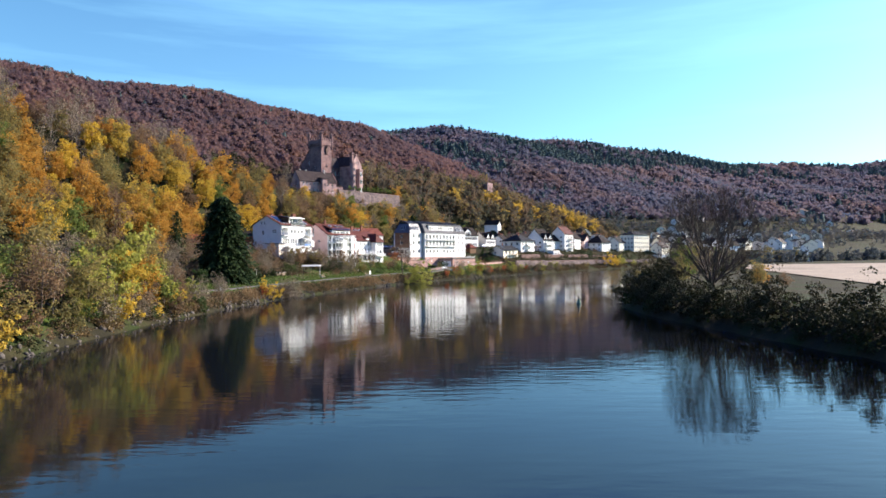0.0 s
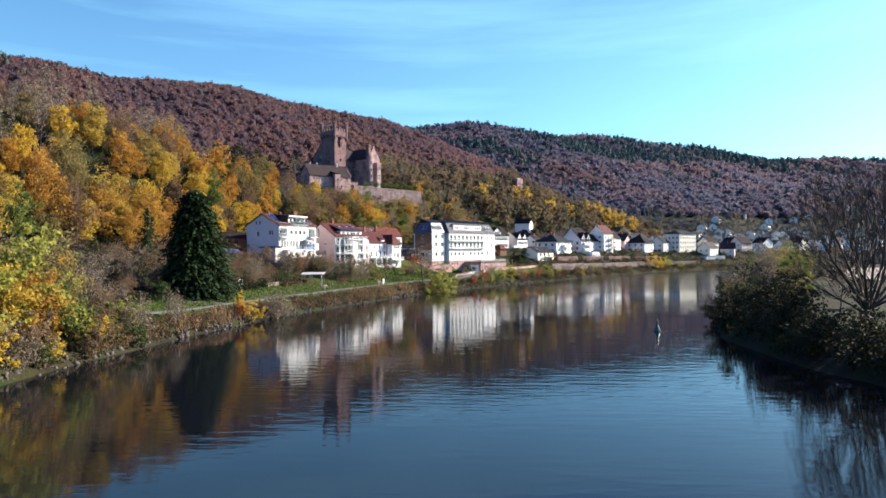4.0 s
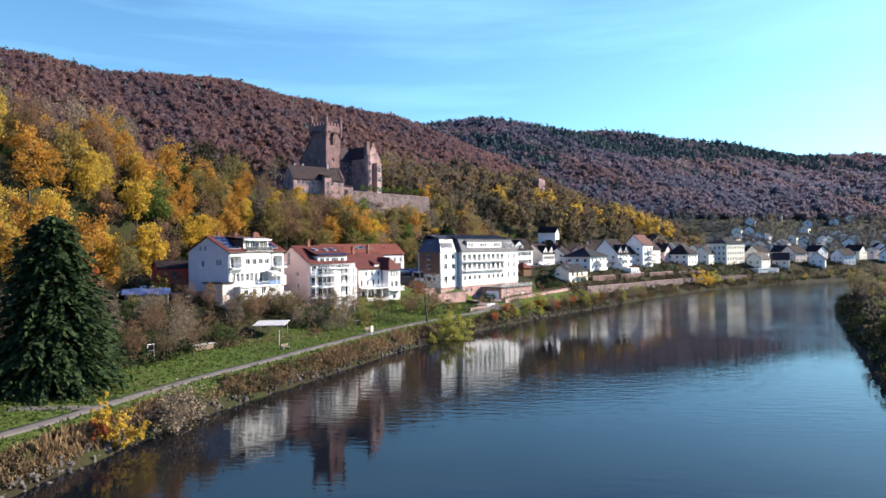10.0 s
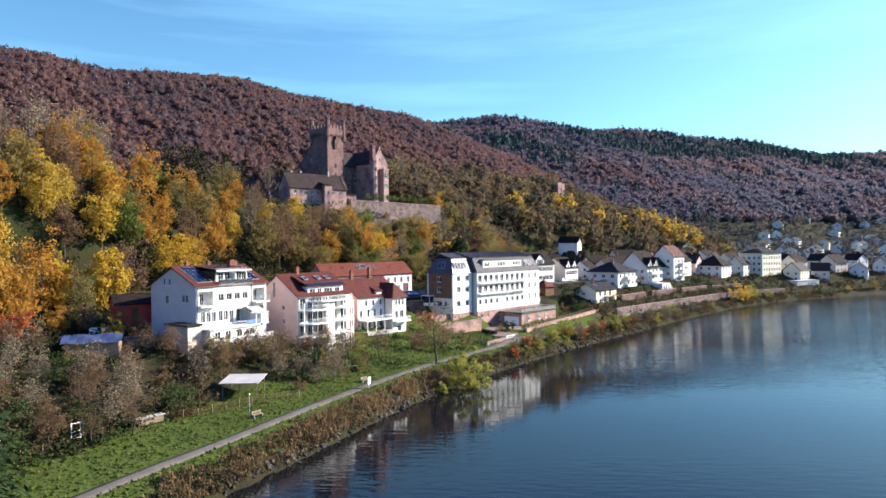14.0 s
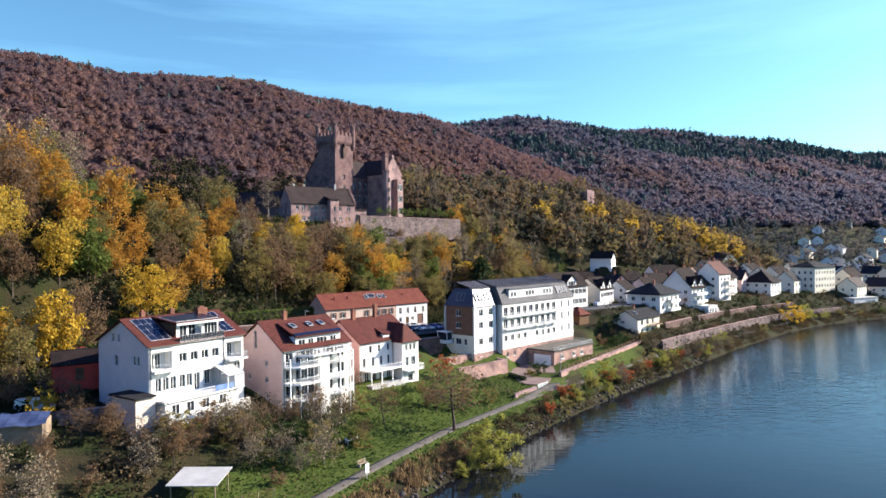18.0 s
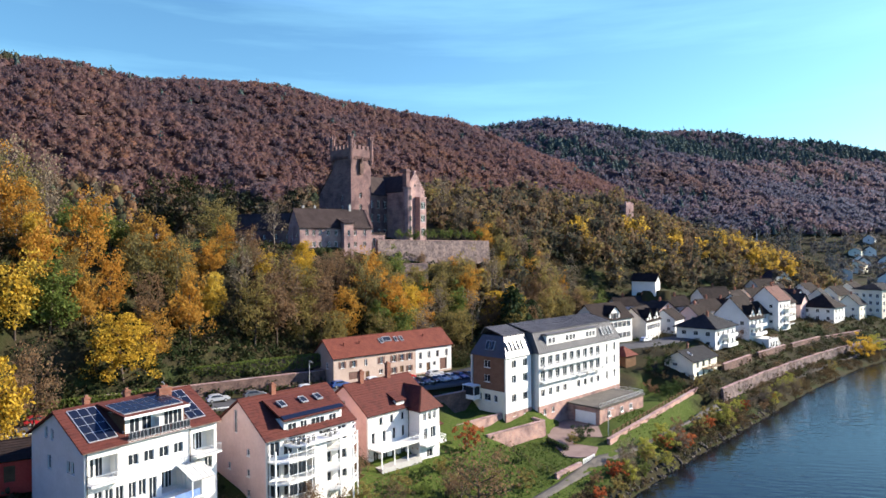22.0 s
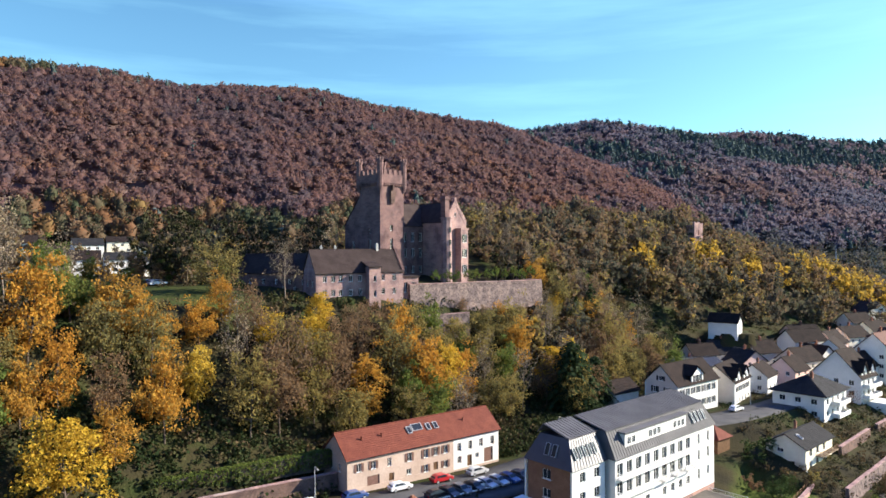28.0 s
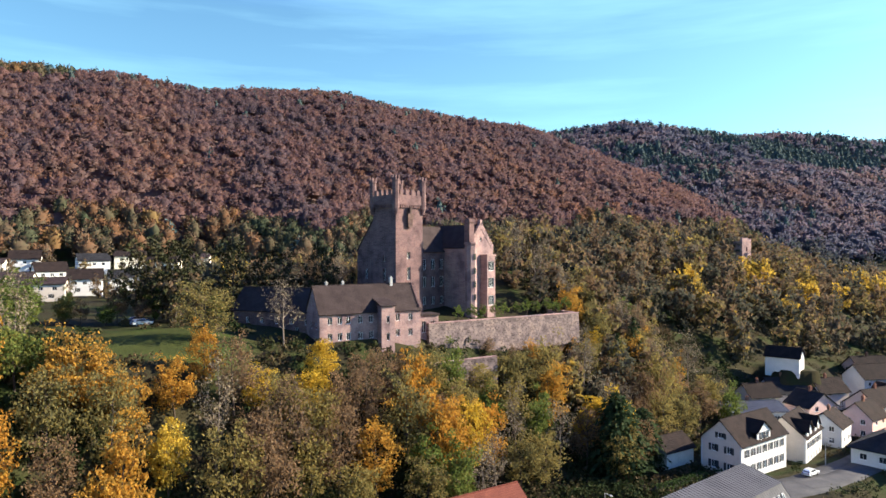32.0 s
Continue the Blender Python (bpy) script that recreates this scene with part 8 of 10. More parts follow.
    growth("shore_scrub", q, (0.6, 1.7), 40, 0.42, 0.1, "dense scrub along the shaded shore, shade put into its tone", rng)
    # bushes along the village river walls
    n = 620
    s, d = rng.uniform(764, 932, n), rng.uniform(5.9, 8.2, n)
    keep = wave(s, s * 0.53, 7.0, 1.2) > -0.1
    q = np.array([bank_point(a, b) for a, b in zip(s[keep], d[keep])])
    growth("wall_shrubs", q, (0.4, 1.1), 30, 0.32, 0.5, "tangled bushes at the foot of the village river walls", rng)
    # scrub on the meadow bank
    n = 3000
    s = rng.uniform(440, 960, n)
    keep = wave(s, s * 0.41, 6.0, 2.0) > -0.35
    q = np.array([bank_point(a, b) for a, b in zip(s[keep], rng.uniform(0.2, 4.4, n)[keep])])
    growth("bank_scrub", q, (0.3, 0.95), 30, 0.26, 0.62, "brown scrub and dead stalks on the river bank", rng)


thicket()


def mid_woods():
    """The wood behind the castle, on the ruin's hill and in the valley: joined light trees."""
    rng = np.random.default_rng(8)
    pieces = []
    base = [tree_parts(200 + k, 13.0, 4.0, 0, 300, 0.86, low=0.06, n_limb=5, n_sub=1, blobs=44, spread=1.3, rise=0.7, long=1.7) for k in range(5)]
    sparse = [tree_parts(200 + k, 13.0, 4.4, 0, 100, 1.7, low=0.06, n_limb=5, n_sub=1, blobs=34, spread=1.3, rise=0.5, long=1.3) for k in range(5)]
    spots = []
    for x0, x1, y0, y1, st in ((-330, 60, 330, 560, 8.2), (-20, 170, 400, 690, 7.2), (-330, -110, 130, 330, 8.0), (150, 660, 545, 1000, 7.4), (-10, 150, 690, 940, 8.0)):
        gx_, gy_ = np.meshgrid(np.arange(x0, x1, st), np.arange(y0, y1, st))
        q = np.stack([gx_.ravel(), gy_.ravel()], 1) + rng.uniform(-0.45, 0.45, (gx_.size, 2)) * st
        spots.append(q)
    q = np.concatenate(spots)
    d, s = line_distance(LEFT_BANK, q[:, 0], q[:, 1])
    z = height(q[:, 0], q[:, 1])
    ok = (d > np.where(s < 745, 128, np.where(s < 905, 74, 60))) & (d < np.where(q[:, 0] > 150, 620, 330)) & (np.maximum(mountain(RIDGE_A, q[:, 0], q[:, 1], 0.46), mountain(RIDGE_B, q[:, 0], q[:, 1], 0.36)) < 60)
    # trees thinned in a wedge from the last camera position, so the suburb shows
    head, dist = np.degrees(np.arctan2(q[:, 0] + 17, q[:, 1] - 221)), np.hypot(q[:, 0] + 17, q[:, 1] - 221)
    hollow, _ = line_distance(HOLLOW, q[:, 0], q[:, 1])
    view_wedge = (head > -58) & (head < -33) & (dist > 190) & (dist < 400)
    ok &= ~((view_wedge | (np.abs(hollow) < 60)) & (rng.random(len(q)) < 0.45))
    # tree belt along the far shore
    t_ = rng.uniform(470, 1050, 260)
    cum_ = corner_lengths(RIGHT_BANK)
    belt = np.stack([np.interp(t_, cum_, RIGHT_BANK[:, 0]) + rng.uniform(3, 26, 260), np.interp(t_, cum_, RIGHT_BANK[:, 1]) - rng.uniform(0, 14, 260)], 1)
    belt_d, _ = line_distance(RIGHT_BANK, belt[:, 0], belt[:, 1])
    belt = belt[(belt_d < -4) & (belt[:, 1] > 200) & (np.hypot(belt[:, 0] - 52, belt[:, 1] - 124) > 30)]
    ok &= free_of_houses(q[:, 0], q[:, 1], 2.5)
    ok &= ~((q[:, 0] < -185) & (q[:, 1] > 440) & (rng.random(len(q)) < 0.35))
    ok &= ~(town_share(q[:, 0], q[:, 1]) & (rng.random(len(q)) < 0.25))
    ok &= ~((q[:, 0] > 150) & (rng.random(len(q)) < np.where(q[:, 1] < 640 + (q[:, 0] - 150) * 0.45, 0.78, 0.45)))
    court_u = (q[:, 0] + 66) * 0.62 + (q[:, 1] - 368) * 0.785
    court_v = -(q[:, 0] + 66) * 0.785 + (q[:, 1] - 368) * 0.62
    ok &= ~((court_u > -34) & (court_u < 50) & (court_v > -12) & (court_v < 32))
    ok &= ~((np.hypot(q[:, 0] - 39, q[:, 1] - 529) < 7))
    ok &= ~((np.hypot(q[:, 0] - 35, q[:, 1] - 445) < 13) | (np.hypot((q[:, 0] - 10) / 20, (q[:, 1] - 425) / 22) < 1) | (np.hypot(q[:, 0] - 60, q[:, 1] - 455) < 14))
    near_house = (d[:] < 92) & (s > 800) & (rng.random(len(q)) < 0.45)
    ok &= ~near_house
    q = np.concatenate([q[ok], belt])
    z = height(q[:, 0], q[:, 1])
    for i in range(len(q)):
        (tv, tf), (cv, cf) = base[i % 5] if q[i, 0] < 150 and q[i, 1] < 690 else sparse[i % 5]
        a = rng.uniform(0, 6.28)
        sc = rng.uniform(0.75, 1.15) if q[i, 0] < 150 and not (q[i, 0] < -150 and q[i, 1] > 330) else rng.uniform(0.45, 0.8)
        if i >= len(q) - len(belt):
            sc = rng.uniform(0.4, 0.68)
        if view_room(q[i, 0], q[i, 1]) < 14 * sc:
            sc = view_room(q[i, 0], q[i, 1]) / 14
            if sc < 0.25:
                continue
        rot = np.array([[math.cos(a), -math.sin(a), 0], [math.sin(a), math.cos(a), 0], [0, 0, rng.uniform(0.9, 1.2)]]) * sc
        off = np.array([q[i, 0], q[i, 1], z[i] - 0.5])
        gold = wave(q[i, 0], q[i, 1], 19.0, 2.0) > 0.9 - 0.4 * (50 < q[i, 0] < 150) and -10 < q[i, 0] < 150 and rng.random() < 0.75
        tn = float(np.clip((0.88 if gold else 0.30) + rng.normal(0, 0.09 if gold else 0.24), 0, 1))
        if i >= len(q) - len(belt):
            tn = float(rng.uniform(0.0, 0.2))
        elif q[i, 1] < 480 and q[i, 0] > 150 or q[i, 0] < 5:
            tn = min(tn, 0.62)
        for vv, ff, dt in ((cv, cf, 0.0), (tv[:30], tf[tf.max(1) < 30], -0.3)):
            tt = np.clip(np.full(len(vv), tn + dt) + (np.repeat(rng.normal(0, 0.1, len(vv) // 4 + 1), 4)[:len(vv)] if dt == 0 else 0), 0, 1)
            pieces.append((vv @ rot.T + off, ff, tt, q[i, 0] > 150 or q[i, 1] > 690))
    for nm, mat, lab in (("mixed_wood", MID_WOOD, "mixed autumn woodland behind the castle and village"), ("valley_wood", VALLEY_WOOD, "grey-green trees among the far houses, haze put into their colour")):
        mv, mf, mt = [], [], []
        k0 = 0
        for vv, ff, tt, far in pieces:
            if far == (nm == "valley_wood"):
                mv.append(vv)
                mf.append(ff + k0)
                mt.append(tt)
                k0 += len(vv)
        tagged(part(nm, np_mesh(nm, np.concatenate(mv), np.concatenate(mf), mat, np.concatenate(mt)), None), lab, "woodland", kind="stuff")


mid_woods()


# ---- river banks and gardens ----
BANK_LABELS = {"shrub": "mixed leafy shrub on the river bank", "twiggy": "leafless grey-brown twiggy shrub", "yellow_shrub": "bright yellow autumn shrub", "willow": "yellow-green willow bush at the water's edge", "ivy": "dark evergreen bush with dense leaves", "red_shrub": "red-leaved autumn shrub by the garden", "orchard": "small garden tree with few brown leaves", "yellow": "yellow autumn tree by the river", "olive": "olive-green tree by the river", "brown": "brown-leaved tree by the river", "green": "green leafy tree by the river", "bare": "bare grey tree by the river", "spruce": "dark spruce in the garden", "orange": "orange-brown tree by the river"}


def bank_plants():
    rng = random.Random(3)

    def put(kind, x, y, sc=1.0, tall=None, label="", group="", sink=0.15):
        is_tree = kind in ("yellow", "olive", "brown", "green", "bare", "spruce", "orange", "orchard", "willow")
        plant(kind, x, y, rng, sc, label or BANK_LABELS[kind], group, "riverside_tree" if is_tree else "shrub", sink, "tree" if is_tree else "shrub", tall)
    # upstream bank, thick with trees
    for kind, x, y, sc, tall in (("brown", -53.5, 88, 0.62, 1.0), ("bare", -55.5, 94, 0.6, 1.0), ("olive", -52.0, 97, 0.48, 1.0), ("willow", -52.5, 103, 1.0, 1.15), ("yellow_shrub", -50.5, 106, 0.9, 1.0), ("yellow", -53.5, 112, 0.55, 1.0), ("orange", -52.2, 116, 0.45, 1.0), ("olive", -55.0, 121, 0.62, 1.0), ("shrub", -51.0, 120, 1.3, 1.0), ("green", -57.5, 108, 0.62, 1.0), ("brown", -51.5, 128, 0.36, 1.0), ("twiggy", -49.5, 134, 1.0, 1.0), ("yellow_shrub", -50.2, 124, 0.7, 1.0), ("bare", -53.0, 131, 0.5, 1.1), ("olive", -60.0, 98, 0.7, 1.0), ("green", -62.0, 90, 0.7, 1.0), ("brown", -56.0, 79, 0.6, 1.0), ("shrub", -51.5, 80, 1.3, 1.0), ("olive", -53.0, 71, 0.6, 1.0), ("yellow", -60.0, 72, 0.6, 1.0), ("shrub", -51, 90, 1.0, 1.0), ("twiggy", -50.5, 99, 0.9, 1.0), ("shrub", -51.0, 112, 0.9, 1.0), ("olive", -57.0, 127, 0.6, 1.0), ("willow", -54.5, 117, 1.1, 1.2), ("olive", -61.0, 117, 0.65, 1.0), ("willow", -58.0, 123, 1.0, 1.2)):
        put(kind, x, y, sc * (1.3 if 95 < y < 129 else 1.1), tall, group="upstream bank trees")
    for i in range(34):
        x, y = bank_point(rng.uniform(452, 548), rng.uniform(0.8, 5.5))
        k = rng.choice(("shrub", "twiggy", "willow", "shrub", "yellow_shrub", "ivy"))
        put(k, x, y, rng.uniform(0.45, 0.6) if k == "willow" else rng.uniform(0.6, 1.05), group="upstream bank shrubs")
    # meadow bank
    put("bare", -48.0, 143.0, 0.34, 0.9, "small bare sapling on the meadow bank")
    put("yellow_shrub", -42.6, 164.2, 0.95, 1.05)
    put("red_shrub", -44.3, 162.5, 0.5, 1.2, "tall dry orange shrub beside the yellow one")
    put("yellow_shrub", -44.6, 163.8, 0.55, 1.9, "thin orange-yellow shrub with dry stems")
    put("twiggy", -39.6, 171.6, 1.75, 0.72, "large rounded leafless shrub on the bank")
    put("twiggy", -40.6, 174.5, 1.35, 0.8, "rounded leafless shrub on the bank")
    put("willow", -8.6, 253.5, 1.1, 0.95)
    put("willow", -11.2, 250.6, 0.75, 0.95)
    put("willow", -13.5, 247.0, 0.4, 0.9)
    put("orchard", -16.0, 260.0, 1.9, 1.0, "bare grey tree standing by the riverside path")
    for x, y, k, sc in ((2.0, 281.0, "red_shrub", 0.55), (5.0, 285.5, "shrub", 0.8), (8.0, 291.0, "willow", 0.5), (12.5, 300.0, "shrub", 0.75), (17.5, 309.0, "willow", 0.75), (20.5, 313.0, "twiggy", 0.8), (27.0, 322.5, "shrub", 0.9), (33.5, 331.5, "willow", 0.7), (38.0, 338.0, "shrub", 0.7), (45.0, 347.0, "twiggy", 0.8), (53.0, 357.5, "willow", 0.6), (59.0, 367.0, "twiggy", 0.9), (66.0, 377.0, "shrub", 0.8), (76.0, 391.0, "twiggy", 0.8), (88.0, 407.0, "shrub", 0.8), (110.0, 434.0, "yellow_shrub", 1.7), (115.0, 440.0, "yellow_shrub", 1.3), (121.0, 447.0, "willow", 0.9), (131.0, 454.0, "willow", 0.5), (143.0, 464.0, "shrub", 0.7), (154.0, 471.0, "shrub", 0.6), (168.0, 480.0, "shrub", 0.8), (188.0, 492.0, "yellow_shrub", 0.7), (207.0, 503.0, "olive", 0.4), (224.0, 512.0, "shrub", 1.2), (250.0, 526.0, "shrub", 1.4)):
        put(k, x, y, sc, group="riverside shrubs")
    for i in range(30):
        x, y = bank_point(692 + 130 * (i + rng.random()) / 34, rng.uniform(0.9, 5.0))
        k = rng.choice(("willow", "shrub", "shrub", "twiggy", "twiggy", "red_shrub"))
        put(k, x, y, rng.uniform(0.35, 0.6) if k == "willow" else rng.uniform(0.5, 0.95), group="riverside shrubs")
    for i in range(34):
        x, y = bank_point(rng.uniform(628, 694), rng.uniform(10.0, 30))
        if not free_of_houses(np.array([x]), np.array([y]), 1.5)[0]:
            continue
        k = rng.choice(("shrub", "twiggy", "orchard", "ivy", "shrub"))
        put(k, x, y, rng.uniform(0.45, 0.85), label="garden bush on the lawn below the houses" if k != "orchard" else "little fruit tree on the lawn below the houses", group="garden bushes")
    # the big garden spruce and its smaller neighbour
    plant_tree(tree_proto("great_spruce", *conifer_parts(171, 23.0, 9.4, 70, 25, 0.86, low=0.02, power=0.46), NEEDLE), -58.5, 176.5, ground_z(-58.5, 176.5) - 0.3, 0.7, 1.0, 1.0, "tall dense dark spruce on the meadow edge", "tree")
    put("spruce", -80.0, 199.0, 0.85, 1.0, "smaller dark spruce below the street")
    # gardens: tangled shrubs and fruit trees
    n = 0
    placed = []
    while n < 120:
        s, d = rng.uniform(545, 652), rng.uniform(17, 57)
        x, y = bank_point(s, d)
        if (s > 622 and d > 27) or d < 17 + max(0, (s - 590) * 0.06) or math.hypot(x + 44, y - 220.5) < 6.5 or math.hypot(x + 58.5, y - 176.5) < 6 or math.hypot(x + 68, y - 222) < 6:
            continue
        u = (x + 58.6) * 0.643 + (y - 235.6) * 0.766
        v = -(x + 58.6) * 0.766 + (y - 235.6) * 0.643
        if (-5 < u < 20 and v > -7) or v > 11:
            continue
        if any((x - a) ** 2 + (y - b) ** 2 < 3.0 ** 2 for a, b in placed):
            continue
        k = rng.choice(("shrub", "twiggy", "twiggy", "twiggy", "orchard", "orchard", "ivy", "brown", "brown"))
        sc = {"orchard": rng.uniform(0.6, 0.95), "willow": rng.uniform(0.5, 0.75), "brown": rng.uniform(0.3, 0.5)}.get(k, rng.uniform(0.7, 1.25))
        put(k, x, y, sc, label={"orchard": "bare little fruit tree in the gardens", "twiggy": "leafless grey-brown garden bush", "shrub": "dense garden bush in autumn leaf"}.get(k, BANK_LABELS[k]), group="garden bushes")
        placed.append((x, y))
        n += 1
    for i in range(12):
        put(rng.choice(("ivy", "shrub", "twiggy")), -52.5 + 7.5 * i / 12 + rng.uniform(-1, 1), 228.5 + 14 * i / 12 + rng.uniform(-1, 1), rng.uniform(0.8, 1.2), group="garden bushes")
    put("yellow_shrub", -70.0, 229.0, 1.0, 1.2, "small bright yellow tree in the gardens")
    put("orange", -80.5, 229.5, 0.42, 1.0, "orange tree beside the red shed")
    put("red_shrub", -81.0, 222.0, 1.3, 1.0, "red and brown shrub beside the shed yard")
    put("red_shrub", -21.5, 287.5, 0.95, 1.1, "red-leaved shrub at the garden wall")
    put("orchard", -28.0, 257.5, 1.0, 1.0, "fruit tree with fallen brown leaves under it")
    put("shrub", -33.0, 261.0, 0.9, 1.1)
    put("orchard", -33.5, 252.5, 0.9)
    for x, y, k, sc in ((-40, 243, "ivy", 1.1), (-37, 246, "ivy", 0.9), (-43.5, 240, "ivy", 1.2), (-35, 243, "shrub", 1.0), (-38.5, 236, "twiggy", 1.0), (-33, 238, "twiggy", 1.2), (-46, 236, "shrub", 1.2), (-42, 233, "twiggy", 1.1), (-31, 247, "shrub", 0.8), (-29.5, 268, "shrub", 0.8), (-27, 273, "ivy", 0.7), (-24.5, 278, "shrub", 0.6), (-36, 266, "shrub", 0.7), (-22, 281, "ivy", 0.6), (-0.5, 304.0, "ivy", 0.8), (1.5, 306.5, "ivy", 0.7), (-2.0, 301.5, "shrub", 0.6), (23.0, 340.0, "ivy", 1.0), (25.0, 344.0, "ivy", 1.1), (20.5, 346.0, "shrub", 0.8), (28.0, 347.5, "ivy", 0.9), (22, 353, "ivy", 1.2), (26, 358, "ivy", 1.0)):
        put(k, x, y, sc, group="garden bushes")
    # castle terrace hedge trees and lawn trees
    lolly = tree_proto("clipped_tree", *tree_parts(141, 4.0, 1.7, 0, 1100, 0.2, low=0.42, n_limb=8, n_sub=2, trunk_r=0.09, blobs=40), LEAF_GREEN)
    for i in range(11):
        t = (i + 0.5) / 11
        x, y = -53.0 + 25 * t, 370.5 + 30 * t
        plant_tree(lolly, x, y, max(46.0, ground_z(x, y)) - 0.1, rng.uniform(0, 6), rng.uniform(0.8, 1.0), 1.0, "clipped little round tree on the castle terrace", "tree", "terrace trees", "clipped_tree")
    for x, y, sc in ((-131.0, 328.0, 1.0), (-126.0, 322.0, 0.8), (-137.0, 333.0, 0.95)):
        plant("green", x, y, rng, sc, "dense bright green bushy tree below the suburb", "court trees", "lime_tree", 0.3, "tree", 0.8)
    put("olive", -92.0, 331.0, 1.0, 0.75, "yellow-green tree standing on the castle lawn")
    for i in range(16):
        x, y = -132.0 + 30.0 * i / 16 + rng.uniform(-2, 2), 334.0 + 18.0 * i / 16 + rng.uniform(-2, 2)
        plant(rng.choice(("olive", "shrub", "green", "brown")), x, y, rng, rng.uniform(0.35, 0.6), "bush at the far edge of the castle lawn", "court trees", "shrub", 0.2, "shrub")
    put("bare", -79.5, 339.0, 0.82, 1.0, "bare tree beside the castle hall")
    for x, y, sc in ((-118, 345, 1.25), (-112, 352, 1.35), (-105, 362, 1.3), (-101, 366, 1.2), (-98, 372, 1.2), (-109, 346, 1.2), (-90, 380, 1.2)):
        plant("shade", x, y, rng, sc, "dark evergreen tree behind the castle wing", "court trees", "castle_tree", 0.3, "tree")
    for x, y, k, sc in ((-38, 418, "bare", 0.9), (-30, 412, "bare", 0.95), (-22, 406, "olive", 0.8), (-46, 424, "bare", 1.0), (-16, 398, "spruce", 0.75), (-12, 404, "spruce", 0.9), (-8, 396, "olive", 0.8), (-24, 418, "brown", 0.9), (-14, 414, "bare", 0.9), (-90, 392, "bare", 0.9), (-96, 384, "brown", 0.9), (-84, 398, "olive", 0.9)):
        plant(k, x, y, rng, sc, HILL_LABELS[k], "court trees", "castle_tree", 0.3, "tree", 1.15)
    for x, y in ((-50, 394), (-49.0, 376.0), (-32, 402)):
        plant("ivy", x, y, rng, 0.7, "dark bush against the castle wall", "court trees", "shrub", 0.0, "shrub", 1.0, z=max(46.0, ground_z(x, y)))
    # village gardens and hillside
    n = 0
    while n < 34:
        s, d = rng.uniform(760, 960), rng.uniform(5, 75)
        x, y = bank_point(s, d)
        if 24 < d < 60 and rng.random() < 0.75:
            continue
        k = rng.choice(("shrub", "ivy", "twiggy", "shrub", "orchard"))
        put(k, x, y, rng.uniform(0.4, 0.8) if d < 30 else rng.uniform(0.6, 1.0), label="garden bush between the village houses" if k != "orchard" else "small bare garden tree in the village", group="village bushes")
        n += 1


bank_plants()


def vase_tree(seed, h, r):
    """A bare tree: many stems fan out from a short trunk and fork into fine twigs under a round outline."""
    rng = np.random.default_rng(seed)
    bars = [tube([[0, 0, -0.6], [0.1, 0, h * 0.12]], [0.62, 0.5], 8)]
    c, tw, td = np.array([0, 0, h * 0.56]), [], []

    def reach(p, d):
        """How far from p along d the round crown goes on."""
        q, e = (p - c) / [r, r, h * 0.46], d / [r, r, h * 0.46]
        a, b, k = e @ e, q @ e, q @ q - 1
        return (-b + math.sqrt(max(0.0, b * b - a * k))) / a

    def grow(p, d, rad, level):
        d = d / np.linalg.norm(d)
        ln = reach(p, d) * (rng.uniform(0.85, 1.02) if level < 2 else rng.uniform(0.4, 0.8))
        n = 5 if level == 0 else 3
        pts = [p]
        for i in range(n):
            d = d + rng.normal(0, 0.07, 3) + [0, 0, 0.03]
            d = d / np.linalg.norm(d)
            pts.append(pts[-1] + d * ln / n)
        bars.append(tube(pts, list(np.linspace(rad, rad * 0.22, n + 1)), 5 if level == 0 else 3))
        if level == 3:
            return
        for i in range((9, 6, 4)[level]):
            t = rng.uniform(0.2, 0.98)
            k = min(n - 1, int(t * n))
            q = pts[k] + (pts[k + 1] - pts[k]) * (t * n - k)
            side = rng.normal(size=3)
            nd = (pts[k + 1] - pts[k]) / (np.linalg.norm(pts[k + 1] - pts[k]) + 1e-9) * 1.1 + side / np.linalg.norm(side) * 0.75 + [0, 0, 0.2]
            if level < 2:
                grow(q, nd, rad * 0.38, level + 1)
            else:
                tw.append(q)
                td.append(nd / np.linalg.norm(nd))
    for i in range(17):
        az, tilt = i * 2.4 + rng.normal() * 0.2, 0.12 + 0.95 * ((i + 0.5) / 17) ** 0.7
        grow(np.array([0.25 * math.cos(az), 0.25 * math.sin(az), h * rng.uniform(0.06, 0.14)]), np.array([math.sin(tilt) * math.cos(az), math.sin(tilt) * math.sin(az), math.cos(tilt)]), 0.2, 0)
    p, d = np.array(tw), np.array(td)
    n = len(p)
    b = np.cross(d, rng.normal(size=(n, 3)))
    b /= np.linalg.norm(b, axis=1)[:, None]
    ln = rng.uniform(0.7, 1.6, (n, 1))
    v = np.stack([p, p + d * ln * 0.5 + b * 0.035, p + d * ln, p + d * ln * 0.5 - b * 0.035], 1).reshape(-1, 3)
    return join(bars), (v, np.arange(len(v)).reshape(-1, 4))


